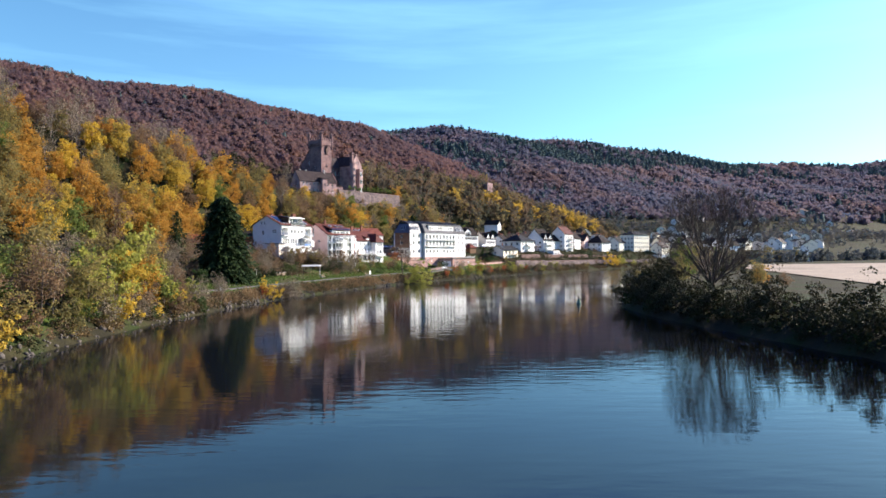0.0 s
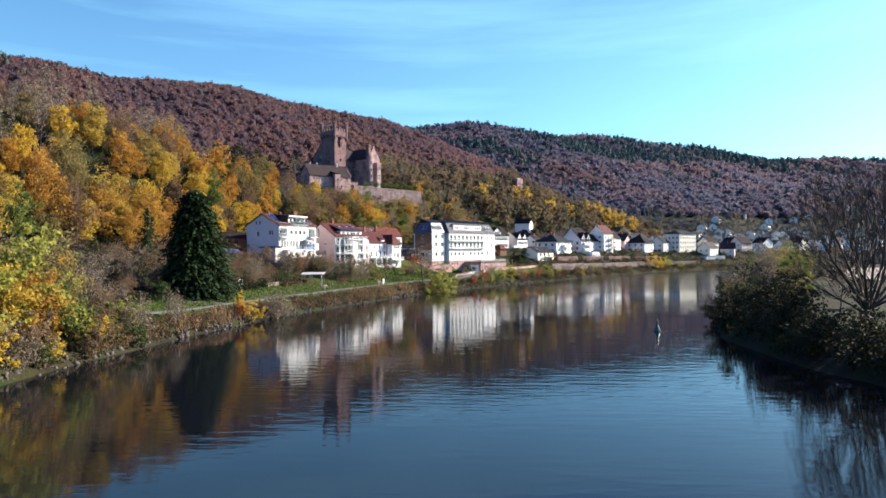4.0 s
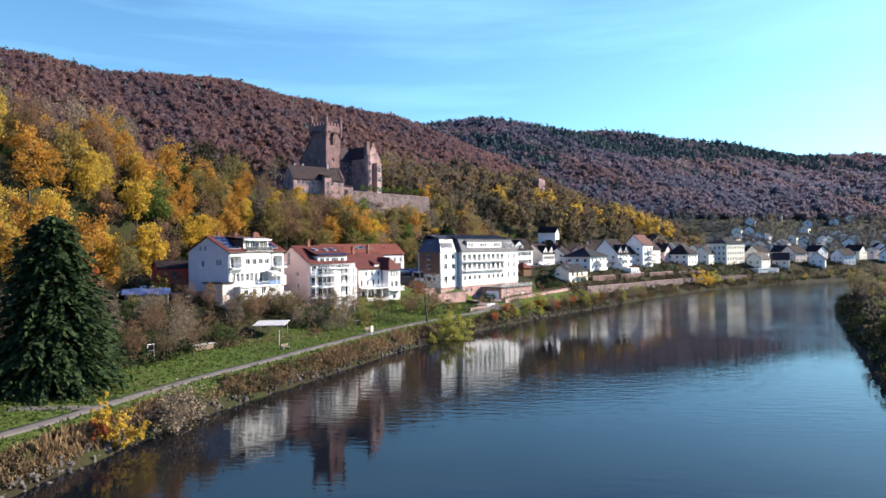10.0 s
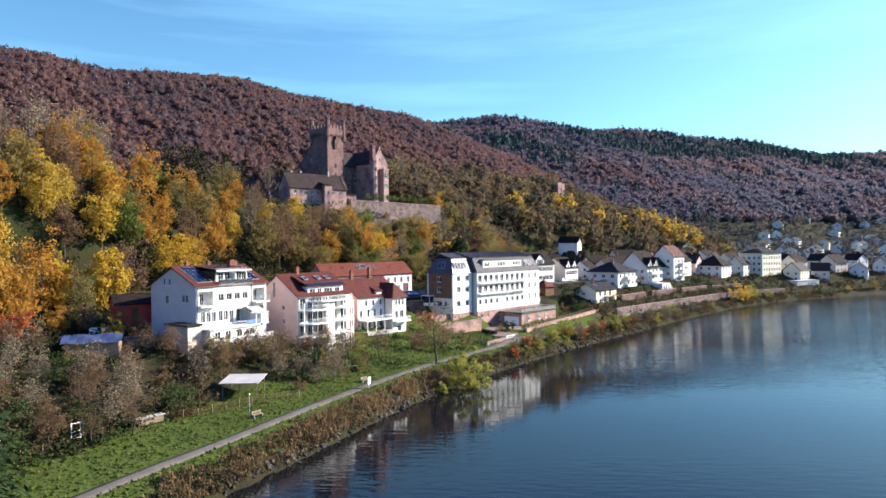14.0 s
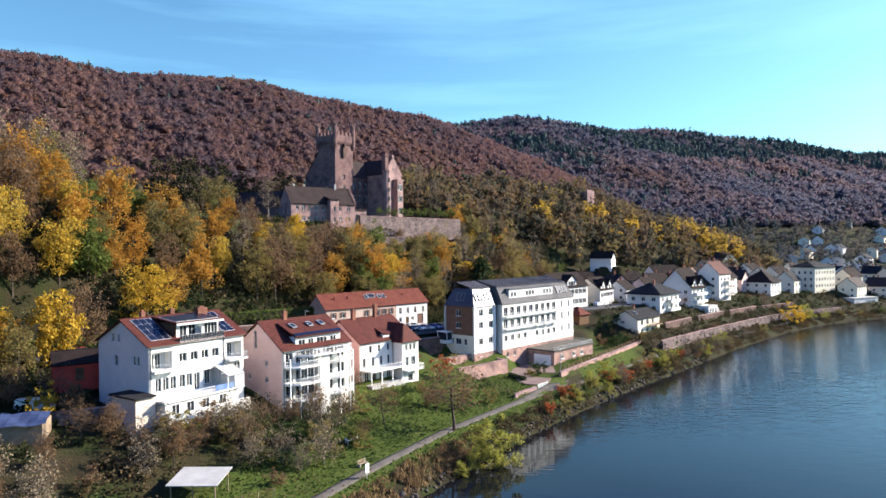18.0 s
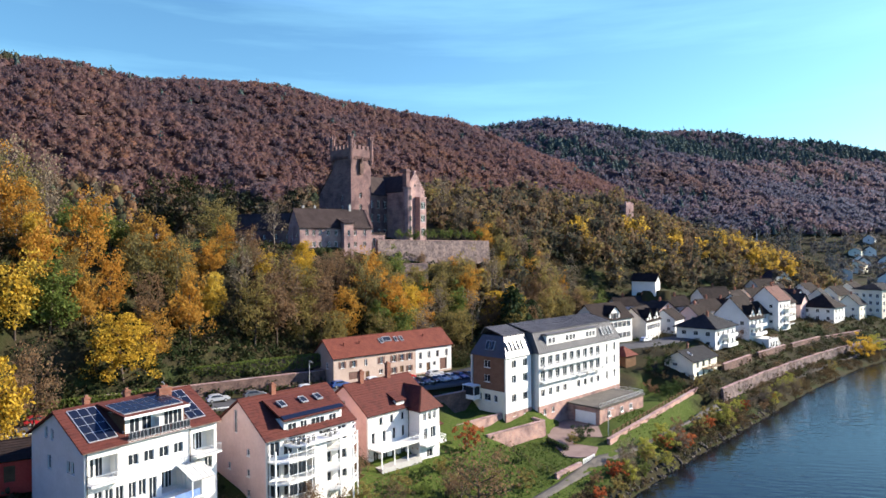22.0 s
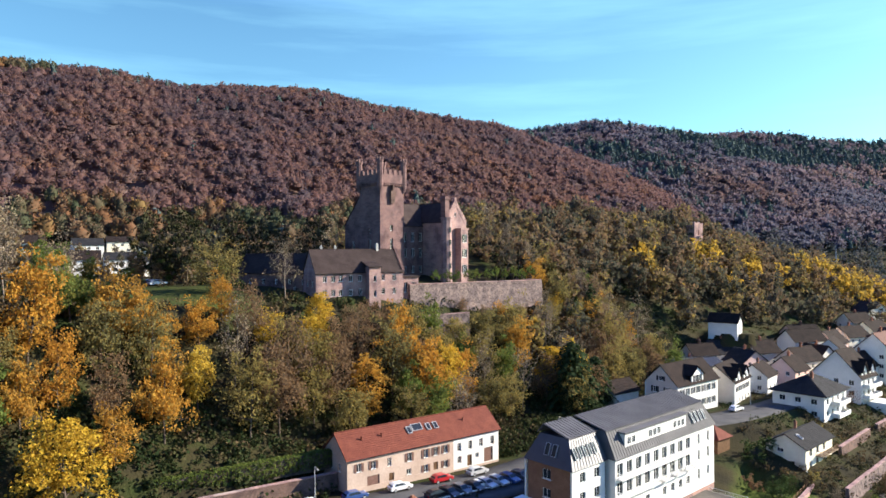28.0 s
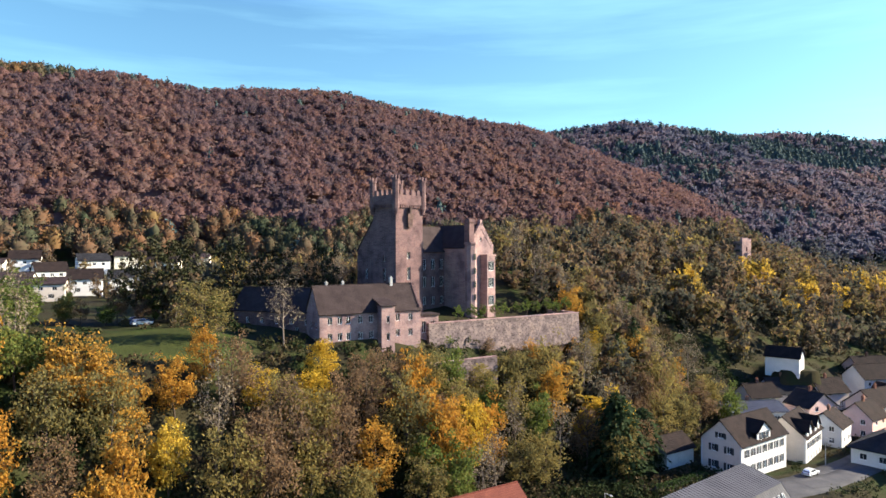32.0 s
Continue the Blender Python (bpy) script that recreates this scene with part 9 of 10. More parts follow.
def right_bank():
    rng = random.Random(12)
    plant_tree(tree_proto("great_bare_tree", *vase_tree(301, 20.5, 10.2), TWIG_DARK), 50.5, 124.5, 3.2, 0.5, 1.0, 1.0, "large bare spreading tree on the river point", "tree")
    # the shade kind here has leaves darkened for the backlit bank
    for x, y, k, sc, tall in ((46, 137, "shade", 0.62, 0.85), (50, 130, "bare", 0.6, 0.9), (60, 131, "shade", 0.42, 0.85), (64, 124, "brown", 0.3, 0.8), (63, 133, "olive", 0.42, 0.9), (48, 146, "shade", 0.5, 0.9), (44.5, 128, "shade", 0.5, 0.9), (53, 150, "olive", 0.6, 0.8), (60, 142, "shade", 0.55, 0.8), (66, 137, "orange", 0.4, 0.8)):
        plant(k, x, y, rng, sc, "thin autumn tree on the shaded river point", "river point trees", "riverside_tree", 0.2, "tree", tall)
    cum = corner_lengths(RIGHT_BANK)
    n = 0
    for i in range(64):
        s = 420 + 190 * (i + rng.random()) / 64
        p = np.array([np.interp(s, cum, RIGHT_BANK[:, k]) for k in (0, 1)])
        a = np.array([np.interp(s - 5, cum, RIGHT_BANK[:, k]) for k in (0, 1)])
        b = np.array([np.interp(s + 5, cum, RIGHT_BANK[:, k]) for k in (0, 1)])
        t = (b - a) / np.linalg.norm(b - a)
        off = rng.uniform(0.6, 7.5)
        x, y = p[0] + t[1] * off, p[1] - t[0] * off
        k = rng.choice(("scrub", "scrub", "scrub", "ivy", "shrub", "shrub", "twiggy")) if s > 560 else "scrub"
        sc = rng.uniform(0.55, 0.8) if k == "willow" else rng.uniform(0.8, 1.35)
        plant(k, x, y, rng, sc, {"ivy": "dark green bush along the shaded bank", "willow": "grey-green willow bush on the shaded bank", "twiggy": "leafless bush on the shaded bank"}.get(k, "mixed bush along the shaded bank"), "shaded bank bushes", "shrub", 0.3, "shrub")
    for i in range(34):
        s = 560 + 330 * i / 34
        p = np.array([np.interp(s, cum, RIGHT_BANK[:, k]) for k in (0, 1)])
        x, y = p[0] + rng.uniform(4, 16), p[1] - rng.uniform(1, 10)
        k = rng.choice(("olive", "bare", "olive", "bare", "green"))
        plant(k, x, y, rng, rng.uniform(0.5, 0.72), "thin grey-brown riverside tree on the far bank", "far bank trees", "riverside_tree", 0.3, "tree")
    # harvested field
    xs = np.linspace(0, 1, 30)
    fx, fy = np.meshgrid(70 + 210 * xs, 60 + 270 * xs)
    fx = fx + (fy - 60) * 0.25
    dr, _ = line_distance(RIGHT_BANK, fx, fy)
    fz = height(fx, fy) + 0.25
    v = np.stack([fx.ravel(), fy.ravel(), fz.ravel()], 1)
    ii_ = (np.arange(29)[:, None] * 30 + np.arange(29)[None, :]).ravel()
    FIELD = surface("stubble_field", [(0.22, 0.165, 0.12), (0.29, 0.225, 0.165), (0.18, 0.14, 0.10)], 0.05, 1.2, 0.95, 0.3, amount=0.3)
    tagged(part("field", np_mesh("field", v, np.stack([ii_, ii_ + 1, ii_ + 31, ii_ + 30], 1)), FIELD), "pale brown harvested field across the river", "field", kind="structure")


right_bank()


def reeds_and_grass():
    rng = np.random.default_rng(31)
    # dry reeds and stalks at the water's edge
    n = 3600
    s = rng.uniform(520, 660, n)
    dens = wave(s, s * 0.37, 5.0, 1.0)
    d = rng.uniform(0.9, 4.6, n)
    keep = (dens > -0.35) | (rng.random(n) < 0.3)
    s, d = s[keep], d[keep]
    tall = rng.uniform(0.35, 1.35, len(s)) * (0.75 + 0.35 * wave(s, s * 0.5, 7.0, 0.4))
    xy = np.array([bank_point(a, b) for a, b in zip(s, d)])
    z = height(xy[:, 0], xy[:, 1])
    per = 5
    own = np.repeat(np.arange(len(s)), per)
    c = np.stack([xy[own, 0] + rng.normal(0, 0.25, len(own)), xy[own, 1] + rng.normal(0, 0.25, len(own)), z[own] + np.abs(tall[own]) * rng.uniform(0.2, 0.7, len(own))], 1)
    a = rng.normal(0, 0.28, (len(own), 3))
    a[:, 2] = 1
    h = np.maximum(0.3, np.abs(tall[own]))[:, None]
    b = rng.normal(size=(len(own), 3)) * [1, 1, 0.2]
    b /= np.linalg.norm(b, axis=1)[:, None]
    v = np.stack([c - a * h * 0.5, c + b * 0.10, c + a * h * 0.5, c - b * 0.10], 1).reshape(-1, 3)
    me = np_mesh("reeds", v, np.arange(len(v)).reshape(-1, 4), REED)
    tagged(part("reeds", me, None), "dry brown reeds and stalks along the water's edge", "reeds", kind="stuff")
    # turf blades
    n = 16000
    s, d = rng.uniform(500, 735, n), rng.uniform(3.2, 26, n)
    path_d = np.interp(s, [490, 565], [15.0, 7.6])
    ok = ~(np.abs(d - path_d) < 0.95) & ((d < 19) | (s > 645))
    s, d = s[ok], d[ok]
    xy = np.array([bank_point(a_, b_) for a_, b_ in zip(s, d)])
    xy = xy[pad_share(PADS[1][0], xy[:, 0], xy[:, 1]) < 0.05]
    z = height(xy[:, 0], xy[:, 1])
    c = np.stack([xy[:, 0], xy[:, 1], z + 0.10], 1)
    a = rng.normal(0, 0.5, (len(c), 3))
    a[:, 2] = 1
    h = rng.uniform(0.15, 0.42, len(c))[:, None]
    b = rng.normal(size=(len(c), 3)) * [1, 1, 0.1]
    b /= np.linalg.norm(b, axis=1)[:, None]
    w = rng.uniform(0.10, 0.3, len(c))[:, None]
    v = np.stack([c - b * w, c + a * h, c + b * w], 1).reshape(-1, 3)
    me = np_mesh("grass", v, np.arange(len(v)).reshape(-1, 3), BLADE)
    tagged(part("grass", me, None), "uneven green turf of the riverside meadow", "grass", kind="stuff")
    # fallen leaves on the bank, in the gardens
    n = 7000
    s, d = rng.uniform(530, 665, n), rng.uniform(3, 34, n)
    xy = np.array([bank_point(a_, b_) for a_, b_ in zip(s, d)])
    ok = wave(xy[:, 0], xy[:, 1], 6.0, 0.3) > 0.35
    xy = xy[ok]
    z = height(xy[:, 0], xy[:, 1])
    v, f = sprays(rng, np.stack([xy[:, 0], xy[:, 1], z + 0.16], 1), 0.22, flat=0.9)
    tagged(part("fallen_leaves", np_mesh("fallen_leaves", v, f, LEAF_BROWN), None), "fallen brown leaves scattered on the turf", "leaves", kind="stuff")


reeds_and_grass()


def riprap():
    """Stones along the waterline."""
    rng = random.Random(8)
    shapes = []
    for k in range(4):
        bm = bmesh.new()
        bmesh.ops.create_icosphere(bm, subdivisions=1, radius=0.42)
        r2 = random.Random(50 + k)
        for v in bm.verts:
            v.co *= r2.uniform(0.7, 1.2)
            v.co.z *= 0.7
        me = bpy.data.meshes.new("stone")
        bm.to_mesh(me)
        bm.free()
        me.materials.append(ROCK)
        shapes.append(me)
    root = empty("riverbank_stones")
    tagged(root, "rough riprap stones along the meadow waterline", "riprap", kind="structure")
    rest_v, rest_f, k0 = [], [], 0
    src = []
    for me in shapes:
        co = np.array([v.co[:] for v in me.vertices])
        fa = np.array([p.vertices[:] for p in me.polygons])
        src.append((co, fa))
    near = 0
    for i in range(1050):
        s = rng.choice((rng.uniform(540, 780), rng.uniform(455, 780)))
        x, y = bank_point(s, rng.uniform(-0.6, 1.6))
        z = ground_z(x, y)
        sc = rng.uniform(0.4, 1.25)
        m = Matrix.LocRotScale((x, y, z + 0.05), Euler((rng.uniform(0, 6), rng.uniform(0, 6), rng.uniform(0, 6))), (sc, sc * rng.uniform(0.7, 1.2), sc * 0.8))
        if 555 < s < 640 and near < 290:
            part("stone", shapes[i % 4], None, root, "", m)
            near += 1
        else:
            co, fa = src[i % 4]
            mm = np.array(m)
            rest_v.append(co @ mm[:3, :3].T + mm[:3, 3])
            rest_f.append(fa + k0)
            k0 += len(co)
    ob = part("stones", np_mesh("stones", np.concatenate(rest_v), np.concatenate(rest_f), ROCK), None, root)
    tagged(ob, kind="stuff")


riprap()


# ---- walls, drives and yards ----
terrace_wall("river_wall", (5.4, 301.6), (33.0, 350.0), 2.0, 5.9, 6.6, 0.6, PINK_STONE, "pink sandstone river wall below the institution lawn")
def shore_wall(s0, s1, off, foot, top, mat, label):
    (x0, y0), (x1, y1) = bank_point(s0, off), bank_point(s1, off)
    terrace_wall("river_wall", (x0, y0), (x1, y1), foot, top, top - 0.1, 0.6, mat, label)


for s0_, s1_, top_ in ((765, 781, 6.9), (781.4, 800, 6.6), (800.4, 824, 6.3), (824.4, 850, 6.1), (850.4, 874, 5.9), (874.4, 900, 5.7), (900.4, 928, 5.4)):
    shore_wall(s0_, s1_, 8.4, 1.2, top_, RUBBLE, "weathered stone river wall below the village gardens")
for s0_, s1_, top_ in ((784, 806, 10.0), (812, 836, 9.8), (842, 868, 9.4), (874, 902, 8.8)):
    shore_wall(s0_, s1_, 15.0, 5.5, top_, DARK_STONE, "overgrown terrace wall in the village gardens")
strip("footpath", offset_line(LEFT_BANK, 5.8, 762, 940, 60), None, 1.8, GRAVEL, "gravel path at the foot of the river wall", "path", 0.10)
terrace_wall("low_garden_wall", (-5.3, 283.5), (-0.7, 289.6), 2.5, 4.7, 5.0, 0.4, SAND_PALE, "low pale stone wall beside the riverside path")
terrace_wall("lawn_wall", (-24.2, 294.4), (-14.9, 306.5), 5.5, 9.6, 9.5, 0.5, PINK_STONE, "stepped pink stone wall beside the institution")
terrace_wall("lawn_wall", (-18.0, 294.0), (-7.4, 306.2), 4.0, 8.0, 8.0, 0.5, PINK_STONE, "pink stone lawn wall above the drive")
terrace_wall("lawn_wall", (-7.2, 306.4), (-9.6, 308.8), 4.0, 8.0, 8.0, 0.5, PINK_STONE, "short pink stone end wall above the drive")
terrace_wall("yard_wall", (-72.5, 225.6), (-60.0, 236.0), 10.0, 13.6, 13.2, 0.4, RUBBLE, "grey stone yard wall beside the white house")
terrace_wall("parking_wall", (-30.5, 300.5), (-19.5, 314.0), 7.0, 13.4, 13.2, 0.5, DARK_STONE, "dark stone wall below the car park")
bm = bmesh.new()
prism(bm, [(-0.9, 292.6), (1.8, 293.6), (3.0, 299.5), (-1.6, 301.2), (-1.8, 306.0), (4.6, 306.6), (6.6, 309.5), (7.6, 314.0), (4.6, 319.0), (2.0, 321.2), (-2.6, 324.4), (-6.8, 307.0), (-5.4, 300.0), (-4.3, 295.6), (-3.4, 293.0)], 4.5, 5.0)
tagged(part("driveway", bm, PAVING), "reddish paved drive in front of the garage", "driveway", kind="structure")
strip("lawn_path", np.array([(-57.0, 166.0), (-48.5, 170.5)]), None, 1.6, GRAVEL, "worn track from the gardens to the path", "path", 0.09)
strip("village_lane", np.array([(20.0, 371.0), (30.0, 378.0), (41.0, 393.0)]), None, 6.0, ASPHALT, "narrow asphalt village lane between the houses", "road", 0.16)
CAR_PARK = np.array([(-37.0, 306.0), (-23.0, 321.0)])
strip("car_park", CAR_PARK, np.array([14.35, 13.75]), 9.0, ASPHALT, "dark asphalt car park behind the houses", "car park", 0.14, follow=False)

rail_root = empty("guard_rail")
tagged(rail_root, "white guard rail along the street edge", "guard rail")
rail_line = offset_line(STREET, -5.0, 20, 170, 26)
for (x0, y0), (x1, y1) in zip(rail_line[:-1], rail_line[1:]):
    bm = bmesh.new()
    a, b = Vector((x0, y0, ground_z(x0, y0) + 0.7)), Vector((x1, y1, ground_z(x1, y1) + 0.7))
    d = b - a
    m = Matrix.Translation(a) @ d.to_track_quat('X', 'Z').to_matrix().to_4x4()
    box(bm, 0, d.length, -0.05, 0.05, -0.04, 0.12, m)
    part("rail", bm, FRAME_W, rail_root)
    bm = bmesh.new()
    box(bm, x0 - 0.06, x0 + 0.06, y0 - 0.06, y0 + 0.06, a.z - 1.2, a.z + 0.1)
    part("post", bm, RAIL, rail_root)


def hedge(p0, p1, z, h, w, label, mat=None, seed=0):
    """A clipped hedge: a dense block of small leaves."""
    rng = np.random.default_rng(seed)
    p0, p1 = np.array(p0, float), np.array(p1, float)
    ln = np.linalg.norm(p1 - p0)
    t = (p1 - p0) / ln
    nrm = np.array([-t[1], t[0]])
    n = int(ln * (h * 2 + w) * 26)
    u, v, q = rng.uniform(0, ln, n), rng.uniform(-0.5, 0.5, n) * w, rng.uniform(0, h, n)
    side = rng.random(n)
    v = np.where(side < 0.4, -w / 2, np.where(side < 0.65, w / 2, v)) + rng.normal(0, 0.06, n)
    q = np.where(side >= 0.65, h, q) + rng.normal(0, 0.06, n)
    c = np.stack([p0[0] + t[0] * u + nrm[0] * v, p0[1] + t[1] * u + nrm[1] * v, z + q], 1)
    vv, ff = sprays(rng, c, 0.34)
    root = empty("hedge")
    part("foliage_shell", np_mesh("hedge_foliage", vv, ff, mat or IVY), None, root)
    bm = bmesh.new()
    box(bm, 0.1, ln - 0.1, -w / 2 + 0.12, w / 2 - 0.12, -0.5, h - 0.12)
    part("stem_core", bm, BARK, root, "", pose(p0[0], p0[1], z, 0, 0, math.degrees(math.atan2(t[1], t[0]))))
    return tagged(root, label, "hedge")


hedge((-77.5, 288.0), (-56.5, 309.0), 18.2, 2.6, 1.6, "clipped green hedge on top of the street wall", mat=LEAF_GREEN, seed=1)
hedge((-56.5, 200.5), (-53.0, 204.6), 4.6, 2.2, 1.8, "clipped green garden hedge by the meadow", seed=2)
hedge((-9.2, 358.0), (1.0, 369.0), 15.0, 1.4, 1.0, "low clipped hedge beside the street", seed=3)
hedge((-3.0, 296.5), (-6.8, 302.0), 4.9, 0.8, 0.8, "low dark hedge along the drive", seed=4)


def street_ivy():
    """Creepers hanging over the street wall."""
    rng = np.random.default_rng(19)
    n = 4200
    t = rng.uniform(0.0, 0.55, n)
    x, y = -108.0 + 53.6 * t, 251.0 + 55.5 * t
    z = 18.6 - t - np.abs(rng.normal(0, 1.5, n)) + 0.5
    c = np.stack([x + 0.5 + rng.normal(0, 0.25, n), y - 0.5 + rng.normal(0, 0.25, n), np.maximum(z, 14.8)], 1)
    v, f = sprays(rng, c, 0.42, droop=0.8)
    tagged(part("wall_creeper", np_mesh("wall_creeper", v, f, LEAF_GREEN), None), "creepers hanging over the street retaining wall", "creeper", kind="stuff")


street_ivy()


# ---- vehicles ----
def car_paint(name, col):
    m, n, l, b = shader(name)
    b.inputs["Base Color"].default_value = (*col, 1)
    b.inputs["Roughness"].default_value = 0.28
    b.inputs["Metallic"].default_value = 0.15
    b.inputs["Coat Weight"].default_value = 0.6
    return m


PAINTS = {"white": car_paint("white_car_paint", (0.7, 0.7, 0.7)), "silver": car_paint("silver_car_paint", (0.42, 0.43, 0.45)), "blue": car_paint("blue_car_paint", (0.03, 0.07, 0.22)), "red": car_paint("red_car_paint", (0.38, 0.02, 0.025)), "black": car_paint("black_car_paint", (0.015, 0.015, 0.018)), "grey": car_paint("grey_car_paint", (0.10, 0.105, 0.115))}
TYRE = surface("tyre_rubber", [(0.012, 0.012, 0.012), (0.02, 0.02, 0.02)], 2.0, 20.0, 0.9, 0.1, amount=0.2)
LAMP_GLASS, n_, l_, b_ = shader("headlight_glass")
b_.inputs["Base Color"].default_value = (0.7, 0.7, 0.72, 1)
b_.inputs["Roughness"].default_value = 0.15
TAIL, n_, l_, b_ = shader("tail_light_red")
b_.inputs["Base Color"].default_value = (0.35, 0.01, 0.01, 1)
b_.inputs["Roughness"].default_value = 0.2


def loft(bm, profile, y_half, inset=0.0, z_in=0.5):
    """A side profile of (x, z) drawn across the width; points above z_in lean inwards by inset."""
    rows = []
    for sgn in (-1, 1):
        rows.append([bm.verts.new((x, sgn * (y_half - (inset if z > z_in else 0)), z)) for x, z in profile])
    k = len(profile)
    bm.faces.new(rows[0])
    bm.faces.new(rows[1][::-1])
    for i in range(k):
        bm.faces.new((rows[0][i], rows[1][i], rows[1][(i + 1) % k], rows[0][(i + 1) % k]))
    bmesh.ops.recalc_face_normals(bm, faces=bm.faces)


def car_meshes(van=False):
    out = {}
    bm = bmesh.new()
    if van:
        prof = [(-2.4, 0.35), (2.4, 0.35), (2.45, 0.8), (1.9, 1.15), (1.35, 1.25), (-2.4, 1.25)]
    else:
        prof = [(-2.1, 0.32), (2.1, 0.32), (2.16, 0.62), (1.95, 0.82), (1.0, 0.95), (-1.75, 0.98), (-2.14, 0.85)]
    loft(bm, prof, 0.87, 0.06, 0.7)
    bmesh.ops.bevel(bm, geom=bm.edges[:], offset=0.05, segments=2, affect='EDGES')
    out["body"] = bm
    bm = bmesh.new()
    prof = [(-2.35, 1.2), (1.4, 1.2), (0.95, 1.98), (-2.3, 2.02)] if van else [(-1.85, 0.94), (1.05, 0.93), (0.35, 1.42), (-1.15, 1.46), (-1.7, 1.28)]
    loft(bm, prof, 0.80, 0.14, 1.1 if not van else 1.5)
    bmesh.ops.bevel(bm, geom=bm.edges[:], offset=0.04, segments=2, affect='EDGES')
    out["cabin"] = bm
    bm = bmesh.new()
    for sgn in (-1, 1):
        y0, y1 = sgn * 0.80, sgn * 0.695
        if van:
            q = [(0.3, 1.3), (1.25, 1.3), (0.95, 1.8), (0.3, 1.8)]
        else:
            q = [(-1.45, 1.02), (0.82, 1.01), (0.30, 1.34), (-1.1, 1.37)]
        vs = [bm.verts.new((x, y0 + (y1 - y0) * ((z - q[0][1]) / (q[2][1] - q[0][1])) + sgn * 0.02, z)) for x, z in q]
        bm.faces.new(vs if sgn < 0 else vs[::-1])
    out["side_glass"] = bm
    bm = bmesh.new()
    a, b = ((1.42, 1.26), (1.02, 1.9)) if van else ((1.02, 1.0), (0.42, 1.38))
    bm.faces.new([bm.verts.new(p) for p in ((a[0] + 0.02, -0.68, a[1]), (a[0] + 0.02, 0.68, a[1]), (b[0] + 0.03, 0.6, b[1]), (b[0] + 0.03, -0.6, b[1]))])
    out["windscreen"] = bm
    bm = bmesh.new()
    a, b = ((-2.38, 1.35), (-2.36, 1.85)) if van else ((-1.86, 1.0), (-1.66, 1.24))
    bm.faces.new([bm.verts.new(p) for p in ((a[0] - 0.02, 0.66, a[1]), (a[0] - 0.02, -0.66, a[1]), (b[0] - 0.03, -0.58, b[1]), (b[0] - 0.03, 0.58, b[1]))])
    out["rear_glass"] = bm
    return out


def to_mesh(name, bm, mat):
    me = bpy.data.meshes.new(name)
    bm.to_mesh(me)
    bm.free()
    me.materials.append(mat)
    return me


def wheel_meshes():
    bm = bmesh.new()
    prism(bm, round_ring(0.32, 14), -0.1, 0.1)
    bmesh.ops.bevel(bm, geom=[e for e in bm.edges if abs(e.verts[0].co.z - e.verts[1].co.z) < 1e-4], offset=0.03, segments=1, affect='EDGES')
    tyre = to_mesh("tyre", bm, TYRE)
    bm = bmesh.new()
    prism(bm, round_ring(0.2, 10), -0.105, 0.105)
    return tyre, to_mesh("rim", bm, ZINC)


CAR_SHAPES = {}
TYRE_ME, RIM_ME = wheel_meshes()


def car(x, y, z, ang, colour, van=False, label=""):
    root = empty("van" if van else "car", pose(x, y, z, 0, 0, ang))
    key = (colour, van)
    if key not in CAR_SHAPES:
        mats = {"body": PAINTS[colour], "cabin": PAINTS[colour], "side_glass": GLASS, "windscreen": GLASS, "rear_glass": GLASS}
        CAR_SHAPES[key] = {k: to_mesh(k, b, mats[k]) for k, b in car_meshes(van).items()}
    for k, me in CAR_SHAPES[key].items():
        part(k, me, None, root)
    for wx in (-1.3, 1.3):
        for wy in (-0.8, 0.8):
            w = part("wheel", TYRE_ME, None, root, "", pose(wx, wy, 0.32, 90))
            part("rim", RIM_ME, None, w)
    for wy in (-0.62, 0.62):
        bm = bmesh.new()
        box(bm, 2.06 if not van else 2.36, 2.17 if not van else 2.47, wy - 0.16, wy + 0.16, 0.6, 0.76)
        part("headlight", bm, LAMP_GLASS, root)
        bm = bmesh.new()
        box(bm, -2.17 if not van else -2.44, -2.08 if not van else -2.36, wy - 0.14, wy + 0.14, 0.65, 0.82)
        part("tail_light", bm, TAIL, root)
    return tagged(root, label or f"parked {colour} {'van' if van else 'car'} at the street side", "van" if van else "car", "parked cars")


def on_street(s, off):
    cum = corner_lengths(STREET)
    p = [np.interp(s, cum, STREET[:, k]) for k in (0, 1)]
    q = [np.interp(s + 3, cum, STREET[:, k]) for k in (0, 1)]
    t = np.array([q[0] - p[0], q[1] - p[1]])
    t /= np.linalg.norm(t)
    return p[0] - t[1] * off, p[1] + t[0] * off, float(np.interp(s, cum, STREET_Z)) + 0.15, math.degrees(math.atan2(t[1], t[0]))


for s, off, col, flip in ((92, 3.2, "red", 0), (99, 3.2, "white", 0), (106, 3.2, "silver", 0), (114, 3.2, "white", 180), (121, 3.2, "silver", 0), (128, 3.2, "grey", 0), (139, 3.2, "white", 0), (146.5, 3.2, "blue", 0), (155, 3.2, "white", 0), (163.5, 3.2, "red", 0), (171.5, 3.2, "silver", 0), (167.0, -2.9, "white", 0), (158.5, -3.1, "black", 0), (196, 3.2, "black", 0), (252, 2.6, "white", 0)):
    x, y, z, a = on_street(s, off)
    car(x, y, z, a + flip, col)
for i, col in enumerate(("black", "grey", "black", "silver", "silver", "blue", "grey")):
    t = (i + 0.5) / 7
    car(-36.0 + 12.5 * t - 0.3, 307.0 + 14.2 * t + 0.3, 14.5 - 0.6 * t, -35, col, label=f"parked {col} car in the dark car park")
car(-73.5, 232.0, ground_z(-73.5, 232.0) + 0.1, 20, "white", True, "white delivery van in the shed yard")
